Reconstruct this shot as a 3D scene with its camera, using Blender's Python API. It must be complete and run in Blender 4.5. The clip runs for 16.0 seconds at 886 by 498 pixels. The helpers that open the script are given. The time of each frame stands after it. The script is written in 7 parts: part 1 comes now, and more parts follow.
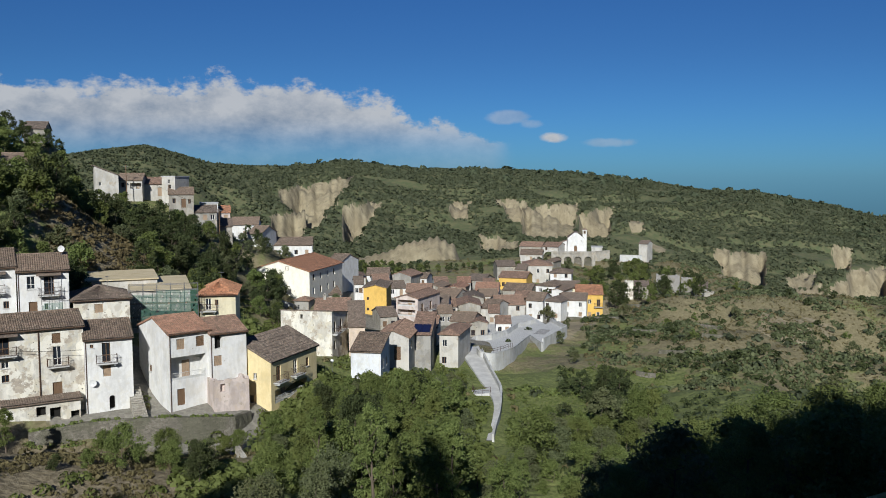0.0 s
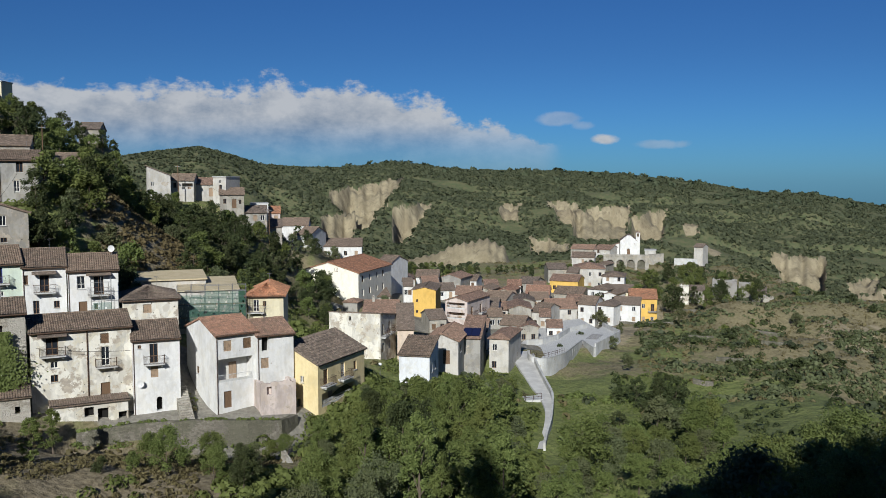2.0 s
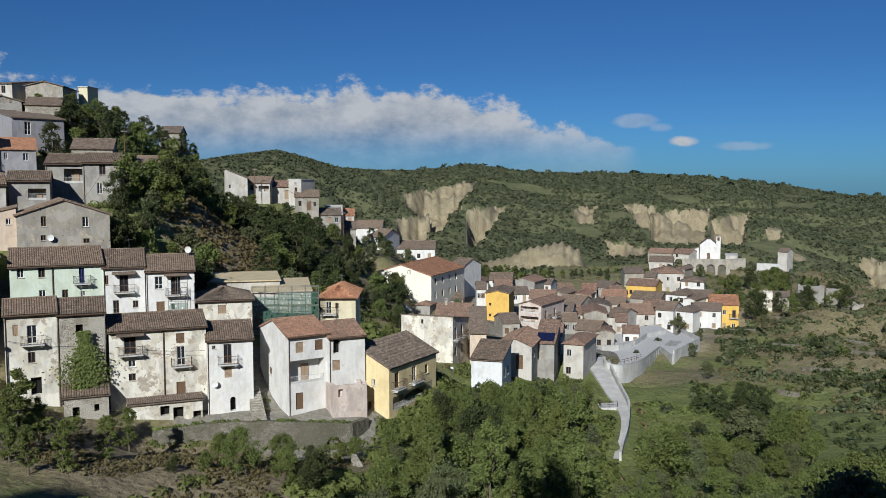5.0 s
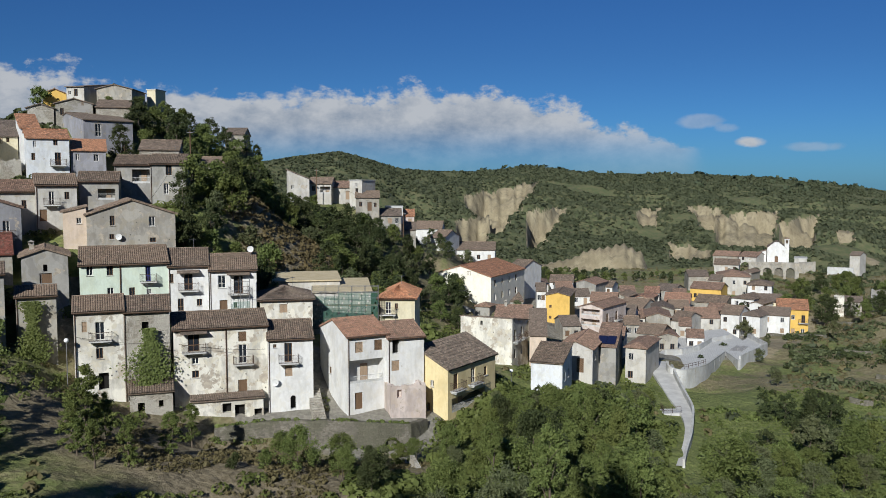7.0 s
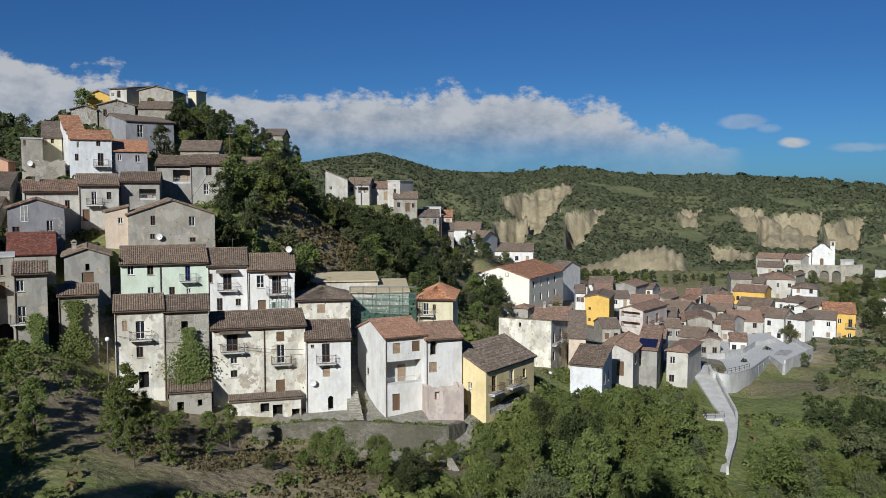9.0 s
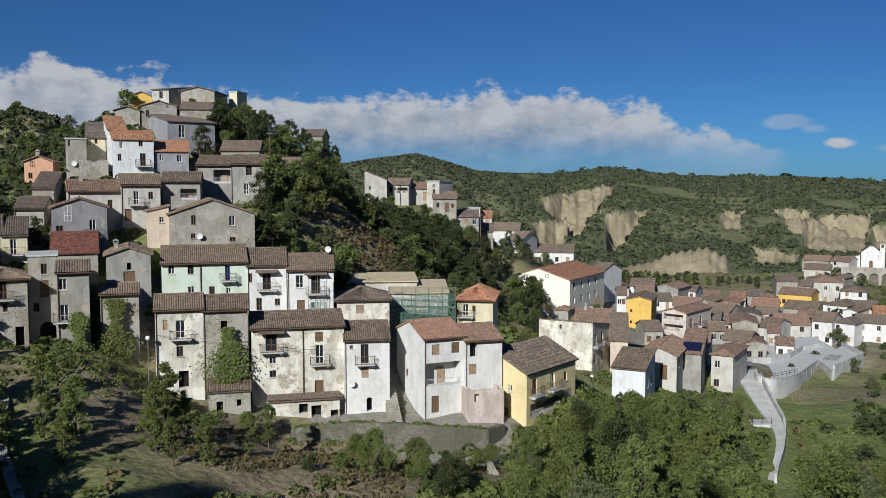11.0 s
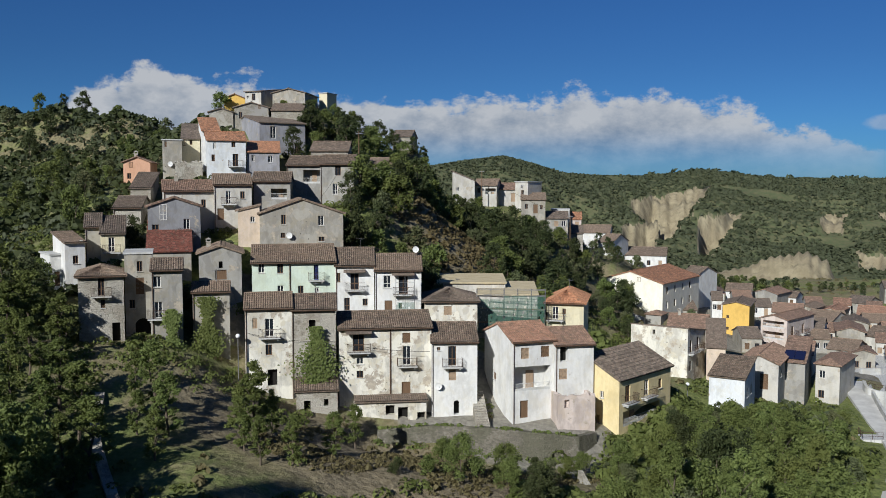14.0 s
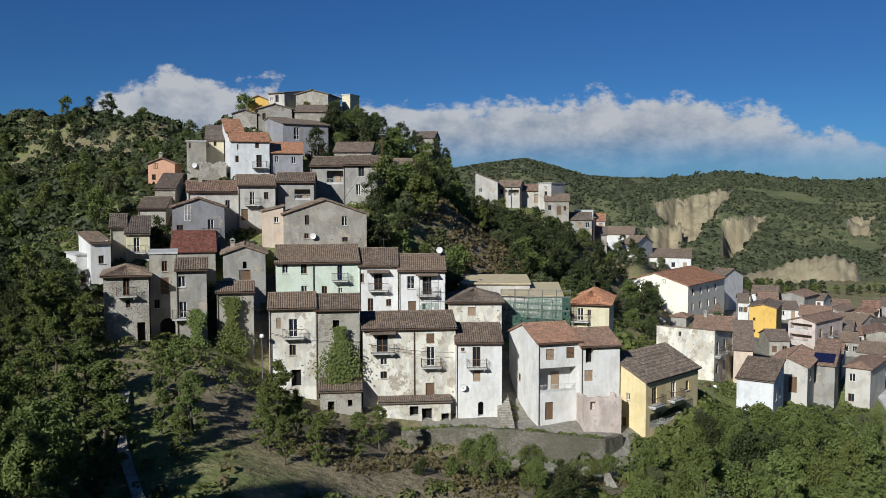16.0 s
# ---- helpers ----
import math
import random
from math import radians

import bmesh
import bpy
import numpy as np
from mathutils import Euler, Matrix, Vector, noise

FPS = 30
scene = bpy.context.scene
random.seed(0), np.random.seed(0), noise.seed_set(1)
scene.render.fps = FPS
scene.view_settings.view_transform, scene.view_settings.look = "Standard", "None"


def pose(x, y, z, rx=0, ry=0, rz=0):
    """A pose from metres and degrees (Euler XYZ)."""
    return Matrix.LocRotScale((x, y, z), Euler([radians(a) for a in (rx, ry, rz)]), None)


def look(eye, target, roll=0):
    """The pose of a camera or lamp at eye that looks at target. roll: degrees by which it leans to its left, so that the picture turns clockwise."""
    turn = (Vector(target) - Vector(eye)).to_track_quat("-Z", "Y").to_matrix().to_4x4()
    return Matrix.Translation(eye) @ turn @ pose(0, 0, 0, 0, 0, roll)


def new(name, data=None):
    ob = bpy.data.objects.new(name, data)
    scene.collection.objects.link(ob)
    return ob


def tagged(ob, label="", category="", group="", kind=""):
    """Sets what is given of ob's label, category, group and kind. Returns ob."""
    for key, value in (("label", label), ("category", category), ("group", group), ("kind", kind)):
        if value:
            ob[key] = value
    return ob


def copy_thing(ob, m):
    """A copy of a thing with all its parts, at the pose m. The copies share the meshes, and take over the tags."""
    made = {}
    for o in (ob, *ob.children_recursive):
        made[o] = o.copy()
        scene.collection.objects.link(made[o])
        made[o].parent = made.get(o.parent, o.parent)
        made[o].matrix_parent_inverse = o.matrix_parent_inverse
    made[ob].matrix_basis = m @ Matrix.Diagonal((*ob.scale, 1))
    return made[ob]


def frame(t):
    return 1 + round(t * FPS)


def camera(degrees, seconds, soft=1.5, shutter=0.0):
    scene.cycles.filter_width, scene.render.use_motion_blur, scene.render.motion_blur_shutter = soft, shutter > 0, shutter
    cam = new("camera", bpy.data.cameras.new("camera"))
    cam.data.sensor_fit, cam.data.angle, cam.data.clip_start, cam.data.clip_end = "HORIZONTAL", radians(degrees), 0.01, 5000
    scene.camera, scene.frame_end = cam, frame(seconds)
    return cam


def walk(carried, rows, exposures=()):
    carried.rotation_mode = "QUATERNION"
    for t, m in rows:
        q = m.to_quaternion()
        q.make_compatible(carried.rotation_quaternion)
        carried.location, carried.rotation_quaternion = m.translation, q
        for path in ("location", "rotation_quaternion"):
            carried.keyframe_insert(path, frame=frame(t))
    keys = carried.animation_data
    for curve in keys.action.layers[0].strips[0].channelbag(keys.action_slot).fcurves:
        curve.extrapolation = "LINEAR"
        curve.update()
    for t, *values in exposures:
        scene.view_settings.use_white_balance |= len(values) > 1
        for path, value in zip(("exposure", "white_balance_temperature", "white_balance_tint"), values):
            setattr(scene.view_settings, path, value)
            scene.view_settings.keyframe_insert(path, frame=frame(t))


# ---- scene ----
cam = camera(55.0, 16.0, soft=0.9)
PATH = [
    (0.0, 0.00, 0.00, 40.00, -0.00, -4.72, 0.13),
    (0.5, -0.09, 0.93, 39.95, 0.23, -4.70, 0.14),
    (1.0, -0.15, 1.72, 39.91, 0.83, -4.67, 0.09),
    (1.5, -0.19, 2.37, 39.87, 1.84, -4.66, 0.08),
    (2.0, -0.21, 2.91, 39.83, 3.35, -4.60, 0.01),
    (2.5, -0.22, 3.36, 39.79, 4.62, -4.57, -0.01),
    (3.0, -0.22, 3.73, 39.76, 5.56, -4.52, -0.01),
    (3.5, -0.22, 4.04, 39.72, 6.09, -4.51, -0.01),
    (4.0, -0.22, 4.31, 39.69, 6.58, -4.47, 0.04),
    (6.5, -0.30, 5.28, 39.54, 11.61, -4.31, 0.04),
    (7.0, -0.35, 5.47, 39.50, 12.38, -4.29, 0.04),
    (7.5, -0.41, 5.67, 39.47, 12.74, -4.26, 0.02),
    (8.0, -0.49, 5.89, 39.43, 13.06, -4.26, 0.07),
    (8.5, -0.58, 6.13, 39.39, 13.81, -4.24, 0.04),
    (9.0, -0.69, 6.39, 39.35, 14.91, -4.20, 0.03),
    (11.5, -1.42, 7.97, 39.10, 18.00, -4.10, 0.01),
    (12.0, -1.59, 8.31, 39.04, 18.62, -4.07, 0.01),
    (12.5, -1.78, 8.65, 38.97, 19.42, -4.05, 0.02),
    (13.0, -1.96, 8.97, 38.90, 20.47, -4.02, -0.02),
    (13.5, -2.15, 9.27, 38.82, 21.71, -3.99, -0.01),
    (14.0, -2.33, 9.54, 38.74, 23.30, -3.94, -0.01),
    (14.5, -2.50, 9.75, 38.65, 24.57, -3.89, -0.01),
    (15.0, -2.66, 9.91, 38.55, 25.05, -3.82, -0.03),
    (15.5, -2.80, 9.99, 38.45, 24.81, -3.79, 0.01),
    (16.0, -2.93, 9.97, 38.34, 24.72, -3.73, 0.06),
]
walk(cam, [(t, pose(x, y, z, 90 + pitch, roll, yaw)) for t, x, y, z, yaw, pitch, roll in PATH])

# ---- sun, sky and clouds ----
SUN_AZ, SUN_EL = 186.0, 28.0
scene.view_settings.exposure = 0.10
sun = new("sun", bpy.data.lights.new("sun", "SUN"))
sun.data.energy, sun.data.angle, sun.data.color = 5.0, radians(0.53), (0.975, 0.99, 0.975)
_a, _e = radians(SUN_AZ), radians(SUN_EL)
sun.matrix_world = look((300 * math.sin(_a) * math.cos(_e), 300 * math.cos(_a) * math.cos(_e), 300 * math.sin(_e)), (0, 0, 0))


class Nodes:
    """Short hand for building a node tree."""

    def __init__(self, tree):
        self.t = tree
        tree.nodes.clear()

    def add(self, kind, props=None, **ins):
        n = self.t.nodes.new(kind)
        props = props or {}
        if "operation" in props:
            n.operation = props["operation"]
        if "use_clamp" in props:
            n.use_clamp = props["use_clamp"]
        if "data_type" in props:
            n.data_type = props["data_type"]
        if "blend_type" in props:
            n.blend_type = props["blend_type"]
        if "interpolation_type" in props:
            n.interpolation_type = props["interpolation_type"]
        if "feature" in props:
            n.feature = props["feature"]
        for k, v in ins.items():
            self.put(n, k, v)
        return n

    def put(self, n, key, v):
        key = int(key[1:]) if key[0] == "i" and key[1:].isdigit() else key.replace("_", " ")
        s = n.inputs[key]
        if isinstance(v, bpy.types.NodeSocket):
            self.t.links.new(v, s)
        else:
            s.default_value = v

    def math(self, op, a, b=0.0, c=0.0, clamp=False):
        return self.add("ShaderNodeMath", {"operation": op, "use_clamp": clamp}, i0=a, i1=b, i2=c).outputs[0]

    def mix(self, f, a, b, blend="MIX"):
        n = self.add("ShaderNodeMix", {"data_type": "RGBA", "blend_type": blend})
        self.put(n, "i0", f), self.put(n, "i6", a), self.put(n, "i7", b)
        return n.outputs[2]

    def noise(self, vec, scale, detail=4.0, rough=0.55):
        return self.add("ShaderNodeTexNoise", None, Vector=vec, Scale=scale, Detail=detail, Roughness=rough).outputs[0]

    def ramp(self, v, lo, hi, a=0.0, b=1.0):
        n = self.add("ShaderNodeMapRange", {"interpolation_type": "SMOOTHSTEP"})
        for k, x in zip(("i0", "i1", "i2", "i3", "i4"), (v, lo, hi, a, b)):
            self.put(n, k, x)
        return n.outputs[0]

    def stretch(self, vec, sx, sy, sz):
        return self.add("ShaderNodeMapping", None, Vector=vec, Scale=(sx, sy, sz)).outputs[0]


def rgb(r, g, b):
    return (r, g, b, 1.0)


def build_world():
    w = bpy.data.worlds.new("world")
    scene.world = w
    w.use_nodes = True
    n = Nodes(w.node_tree)
    sky = n.add("ShaderNodeTexSky")
    sky.sky_type, sky.sun_disc, sky.sun_elevation, sky.sun_rotation = "NISHITA", False, radians(SUN_EL), radians(SUN_AZ)
    sky.altitude, sky.air_density, sky.dust_density, sky.ozone_density = 600.0, 1.0, 0.35, 2.5
    d = n.add("ShaderNodeTexCoord").outputs["Generated"]
    xyz = n.add("ShaderNodeSeparateXYZ", None, Vector=d)
    az = n.math("MULTIPLY", n.math("ARCTAN2", xyz.outputs[0], xyz.outputs[1]), 57.2958)
    el = n.math("MULTIPLY", n.math("ARCSINE", xyz.outputs[2]), 57.2958)
    # a long cumulus bank low over the hills, lumpy along its top
    v = n.add("ShaderNodeCombineXYZ", None, X=az, Y=n.math("MULTIPLY", el, 1.5), Z=0.0).outputs[0]
    lump = n.noise(v, 0.30, 8.0, 0.62)
    big = n.noise(v, 0.085, 3.0, 0.5)
    top = n.math("ADD", n.ramp(az, -9.0, 4.5, 6.5, 3.3), n.math("ADD", n.ramp(az, -53.0, -42.0, -4.0, 1.0), n.ramp(az, -41.0, -30.0, 0.0, -1.2)))
    edge = n.math("SUBTRACT", n.math("ADD", top, n.math("MULTIPLY", n.math("SUBTRACT", big, 0.5), 1.8)), el)
    body = n.math("ADD", n.math("MULTIPLY", edge, 0.42), n.math("MULTIPLY", n.math("SUBTRACT", lump, 0.5), 2.6))
    body = n.math("MULTIPLY", n.ramp(body, 0.0, 0.36), n.ramp(az, 5.0, 3.0))
    body = n.math("MULTIPLY", body, n.ramp(az, -62.0, -48.0))
    low = n.ramp(el, 1.2, 4.4, 0.22, 1.0)
    body = n.math("MULTIPLY", body, low)
    # a few loose puffs past its end
    puff = 0.0
    for pa, pe, sa, se, k in ((7.4, 2.75, 1.0, 0.42, 1.0), (4.4, 4.1, 1.6, 0.5, 0.4), (11.0, 2.35, 1.9, 0.36, 0.35), (6.0, 3.6, 0.9, 0.35, 0.35)):
        da = n.math("DIVIDE", n.math("SUBTRACT", az, pa), sa)
        de = n.math("DIVIDE", n.math("SUBTRACT", el, pe), se)
        r = n.math("ADD", n.math("MULTIPLY", da, da), n.math("MULTIPLY", de, de))
        r = n.math("ADD", r, n.math("MULTIPLY", n.math("SUBTRACT", lump, 0.5), 3.0))
        puff = n.math("ADD", puff, n.math("MULTIPLY", n.ramp(r, 1.1, 0.2), k))
    cover = n.math("ADD", body, puff, 0.0, True)
    up = n.noise(n.add("ShaderNodeVectorMath", {"operation": "ADD"}, i0=v, i1=(0.8, -0.9, 0.0)).outputs[0], 0.30, 8.0, 0.62)
    lit = n.math("ADD", n.ramp(edge, 4.5, 0.3, 0.25, 0.95), n.math("MULTIPLY", n.math("SUBTRACT", lump, up), 2.2), 0.0, True)
    white = n.mix(lit, rgb(4.9, 6.3, 8.4), rgb(12.6, 13.1, 13.8))
    tint = n.mix(n.ramp(el, 0.5, 9.0), rgb(0.318, 0.845, 1.70), rgb(0.308, 0.725, 1.36))
    deep = n.mix(1.0, sky.outputs[0], tint, "MULTIPLY")
    col = n.mix(n.math("MULTIPLY", cover, 0.92), deep, white)
    bg = n.add("ShaderNodeBackground", None, Color=col, Strength=0.037)
    out = n.add("ShaderNodeOutputWorld")
    n.t.links.new(bg.outputs[0], out.inputs[0])


build_world()

# ---- materials ----
MAT = {}


def material(name, colour, rough=0.9, bump=None, metal=0.0, dist=0.02):
    """colour(n, p) gives a colour socket or value; bump(n, p) a height; p is the place in metres on the object."""
    m = bpy.data.materials.new(name)
    m.use_nodes = True
    n = Nodes(m.node_tree)
    p = n.add("ShaderNodeNewGeometry").outputs["Position"]
    b = n.add("ShaderNodeBsdfPrincipled", None, Roughness=rough, Metallic=metal)
    n.put(b, "Base_Color", colour(n, p) if callable(colour) else colour)
    b.inputs["Specular IOR Level"].default_value = 0.25
    if bump:
        h = n.add("ShaderNodeBump", None, Height=bump(n, p), Distance=dist, Strength=0.8)
        n.put(b, "Normal", h.outputs[0])
    o = n.add("ShaderNodeOutputMaterial")
    n.t.links.new(b.outputs[0], o.inputs[0])
    MAT[name] = m
    return m


def plaster(name, c, wear=0.35, under=(0.30, 0.26, 0.21)):
    def colour(n, p):
        patch = n.noise(p, 0.55, 6.0, 0.65)
        run = n.noise(n.stretch(p, 2.2, 2.2, 0.22), 1.0, 4.0, 0.6)
        fine = n.noise(p, 6.0, 3.0)
        k = n.math("MULTIPLY", n.ramp(run, 0.42, 0.68), 0.10 + wear * 0.38)
        col = n.mix(k, rgb(*c), rgb(*[x * 0.62 for x in c]))
        grime = n.noise(n.stretch(p, 0.9, 0.9, 0.45), 1.0, 6.0, 0.7)
        col = n.mix(n.ramp(grime, 0.44, 0.66, 0.0, 0.32 + 0.45 * wear), col, rgb(c[0] * 0.55, c[1] * 0.54, c[2] * 0.52))
        coat = n.noise(p, 0.8, 7.0, 0.7)
        col = n.mix(n.ramp(coat, 0.50, 0.56, 0.0, 0.20 + 0.45 * wear), col, rgb(c[0] * 0.88, c[1] * 0.82, c[2] * 0.68))
        mend = n.noise(n.stretch(p, 0.5, 0.5, 0.38), 1.0, 2.0, 0.4)      # areas of older and newer render
        col = n.mix(n.ramp(mend, 0.55, 0.575, 0.0, 0.6 * wear), col, rgb(c[0] * 1.22, c[1] * 1.22, c[2] * 1.2))
        col = n.mix(n.ramp(mend, 0.42, 0.395, 0.0, 0.65 * wear), col, rgb(c[0] * 0.66, c[1] * 0.64, c[2] * 0.62))
        v = n.add("ShaderNodeTexVoronoi", {"feature": "F1"}, Vector=p, Scale=3.0)
        rock = n.mix(n.add("ShaderNodeSeparateColor", None, Color=v.outputs["Color"]).outputs[0], rgb(*under), rgb(under[0] * 1.5, under[1] * 1.5, under[2] * 1.45))
        if wear > 0.8:      # putlog holes and knocked-out stones, their inner shade painted as dark dots
            dot = n.add("ShaderNodeTexVoronoi", {"feature": "F1"}, Vector=p, Scale=1.15).outputs["Distance"]
            col = n.mix(n.math("MULTIPLY", n.ramp(dot, 0.13, 0.09), n.ramp(n.noise(p, 0.4, 2.0), 0.47, 0.53)), col, rgb(0.05, 0.045, 0.04))
        lo = 0.70 - 0.16 * wear
        col = n.mix(n.ramp(patch, lo, lo + 0.05), col, rock)
        col = n.mix(n.ramp(fine, 0.25, 0.75, 0.0, 0.22), col, rgb(*[x * 0.72 for x in c]))
        ob = n.add("ShaderNodeObjectInfo").outputs["Random"]
        return n.mix(n.math("MULTIPLY", ob, 0.12), col, rgb(c[0] * 0.75, c[1] * 0.72, c[2] * 0.66))
    material(name, colour, 0.92, lambda n, p: n.noise(p, 3.0, 6.0, 0.7), dist=0.03)


def stone(name, a, b, mortar, scale=2.4, patch=0.0, cover=(0.5, 0.48, 0.44)):
    def colour(n, p):
        q = n.add("ShaderNodeVectorMath", {"operation": "ADD"}, i0=n.stretch(p, 1.0, 1.0, 1.5), i1=(3.1, 0.0, 0.0)).outputs[0]
        v = n.add("ShaderNodeTexVoronoi", {"feature": "F1"}, Vector=q, Scale=scale)
        e = n.add("ShaderNodeTexVoronoi", {"feature": "DISTANCE_TO_EDGE"}, Vector=q, Scale=scale).outputs[0]
        r = n.add("ShaderNodeSeparateColor", None, Color=v.outputs["Color"]).outputs[0]
        col = n.mix(r, rgb(*a), rgb(*b))
        col = n.mix(n.ramp(n.noise(p, 0.5, 5.0, 0.65), 0.42, 0.7, 0.0, 0.55), col, rgb(*[x * 0.6 for x in a]))
        col = n.mix(n.ramp(e, 0.05, 0.0), col, rgb(*mortar))
        if patch:
            col = n.mix(n.math("MULTIPLY", n.ramp(n.noise(p, 0.33, 4.0, 0.6), 0.44, 0.52), patch), col, rgb(*cover))
        return col
    def bump(n, p):
        q = n.add("ShaderNodeVectorMath", {"operation": "ADD"}, i0=n.stretch(p, 1.0, 1.0, 1.5), i1=(3.1, 0.0, 0.0)).outputs[0]
        e = n.add("ShaderNodeTexVoronoi", {"feature": "DISTANCE_TO_EDGE"}, Vector=q, Scale=scale).outputs[0]
        return n.math("ADD", n.ramp(e, 0.0, 0.14), n.noise(p, 5.0, 4.0))
    material(name, colour, 0.95, bump, dist=0.11)


def tiles(name, c):
    def colour(n, p):
        a = n.noise(p, 0.7, 5.0, 0.6)
        b = n.noise(p, 4.5, 2.0, 0.5)
        col = n.mix(n.ramp(a, 0.3, 0.7), rgb(*c), rgb(c[0] * 0.55, c[1] * 0.58, c[2] * 0.62))
        col = n.mix(n.ramp(b, 0.35, 0.7, 0.0, 0.55), col, rgb(c[0] * 1.35, c[1] * 1.22, c[2] * 1.1))
        cell = n.add("ShaderNodeTexVoronoi", {"feature": "F1"}, Vector=p, Scale=3.6)
        one = n.add("ShaderNodeSeparateColor", None, Color=cell.outputs["Color"]).outputs[1]
        if "boards" in name:
            return n.mix(n.ramp(n.noise(n.stretch(p, 0.6, 4.0, 1.0), 1.0, 3.0), 0.35, 0.7), rgb(*c), rgb(c[0] * 0.78, c[1] * 0.76, c[2] * 0.7))
        col = n.mix(n.ramp(one, 0.66, 0.92, 0.0, 0.5), col, rgb(c[0] * 1.7 + 0.03, c[1] * 1.65 + 0.03, c[2] * 1.6 + 0.03))
        col = n.mix(n.ramp(one, 0.34, 0.10, 0.0, 0.55), col, rgb(c[0] * 0.4, c[1] * 0.4, c[2] * 0.42))
        own = n.add("ShaderNodeObjectInfo").outputs["Random"]
        col = n.mix(n.ramp(own, 0.35, 1.0, 0.0, 0.32), col, rgb(c[0] * 1.55 + 0.04, c[1] * 1.45 + 0.03, c[2] * 1.35 + 0.02))
        return n.mix(n.ramp(n.noise(p, 1.6, 4.0, 0.7), 0.50, 0.68, 0.0, 0.62), n.mix(n.ramp(n.noise(p, 8.0, 2.0, 0.6), 0.50, 0.60, 0.0, 0.42), col, rgb(0.055, 0.046, 0.036)), rgb(0.095, 0.088, 0.065))
    material(name, colour, 0.9, lambda n, p: n.noise(p, 7.0, 3.0), dist=0.04)


for _n, _c, _w in (("white", (0.665, 0.66, 0.64), 0.28), ("whitegrey", (0.64, 0.66, 0.67), 0.4), ("ivory", (0.80, 0.77, 0.66), 0.05),
                   ("peel", (0.64, 0.615, 0.545), 1.0), ("cream", (0.49, 0.47, 0.43), 0.55), ("worn", (0.335, 0.315, 0.275), 0.85),
                   ("grey", (0.305, 0.294, 0.27), 0.8), ("bluegrey", (0.235, 0.237, 0.252), 0.6), ("lilac", (0.285, 0.285, 0.308), 0.65),
                   ("green", (0.58, 0.66, 0.56), 0.25), ("yellow", (0.70, 0.58, 0.33), 0.22), ("paleyellow", (0.64, 0.58, 0.41), 0.28),
                   ("orangey", (0.68, 0.44, 0.12), 0.16), ("salmon", (0.62, 0.36, 0.24), 0.18), ("peach", (0.60, 0.49, 0.39), 0.3),
                   ("pink", (0.56, 0.48, 0.44), 0.7), ("concrete", (0.52, 0.52, 0.505), 0.5)):
    plaster(_n, _c, _w)
stone("rubble", (0.40, 0.365, 0.30), (0.28, 0.25, 0.20), (0.37, 0.335, 0.28), 3.4, 0.6, (0.50, 0.47, 0.41))
stone("rubblegrey", (0.35, 0.325, 0.27), (0.26, 0.235, 0.19), (0.34, 0.315, 0.27), 3.4, 0.95, (0.35, 0.335, 0.31))
stone("fieldstone", (0.250, 0.228, 0.185), (0.140, 0.126, 0.100), (0.17, 0.155, 0.125), 3.1, 0.55, (0.105, 0.105, 0.066))
for _n, _c in (("brown", (0.200, 0.150, 0.113)), ("redbrown", (0.250, 0.163, 0.120)), ("terracotta", (0.295, 0.170, 0.118)), ("orange", (0.40, 0.195, 0.110)),
               ("greybrown", (0.165, 0.130, 0.105)), ("red", (0.175, 0.060, 0.042)), ("boards", (0.56, 0.47, 0.31))):
    tiles("tile_" + _n, _c)
material("glass", rgb(0.018, 0.022, 0.028), 0.12)
# near-black, for cables and for the painted shade inside openings
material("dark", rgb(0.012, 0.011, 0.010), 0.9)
material("frame_white", rgb(0.62, 0.60, 0.56), 0.6)
material("wood_brown", lambda n, p: n.mix(n.noise(n.stretch(p, 9, 9, 1.2), 1.0), rgb(0.10, 0.06, 0.035), rgb(0.20, 0.125, 0.075)), 0.75)
material("wood_tan", lambda n, p: n.mix(n.noise(n.stretch(p, 9, 9, 1.2), 1.0), rgb(0.27, 0.19, 0.125), rgb(0.39, 0.285, 0.195)), 0.75)
material("wood_blue", rgb(0.03, 0.045, 0.22), 0.6)
material("iron", lambda n, p: n.mix(n.noise(p, 8.0), rgb(0.035, 0.03, 0.028), rgb(0.14, 0.075, 0.045)), 0.7, metal=0.3)
material("steel", lambda n, p: n.mix(n.noise(p, 3.0), rgb(0.30, 0.30, 0.31), rgb(0.18, 0.17, 0.16)), 0.55, metal=0.6)
material("dish_white", rgb(0.60, 0.60, 0.58), 0.5)
material("net", lambda n, p: n.mix(n.noise(p, 2.0), rgb(0.045, 0.115, 0.082), rgb(0.095, 0.19, 0.14)), 0.85)
_t = MAT["net"].node_tree
_mix, _hole = _t.nodes.new("ShaderNodeMixShader"), _t.nodes.new("ShaderNodeBsdfTransparent")
_mix.inputs[0].default_value = 0.5
_t.links.new(_t.nodes["Principled BSDF"].outputs[0], _mix.inputs[1])
_t.links.new(_hole.outputs[0], _mix.inputs[2])
_t.links.new(_mix.outputs[0], _t.nodes["Material Output"].inputs[0])
material("solar", rgb(0.012, 0.016, 0.05), 0.18)
material("lamp_globe", rgb(0.80, 0.80, 0.78), 0.35)
material("bark", lambda n, p: n.mix(n.noise(n.stretch(p, 6, 6, 1.5), 1.0), rgb(0.07, 0.055, 0.04), rgb(0.15, 0.12, 0.09)), 0.95, lambda n, p: n.noise(n.stretch(p, 8, 8, 2), 1.0), dist=0.04)
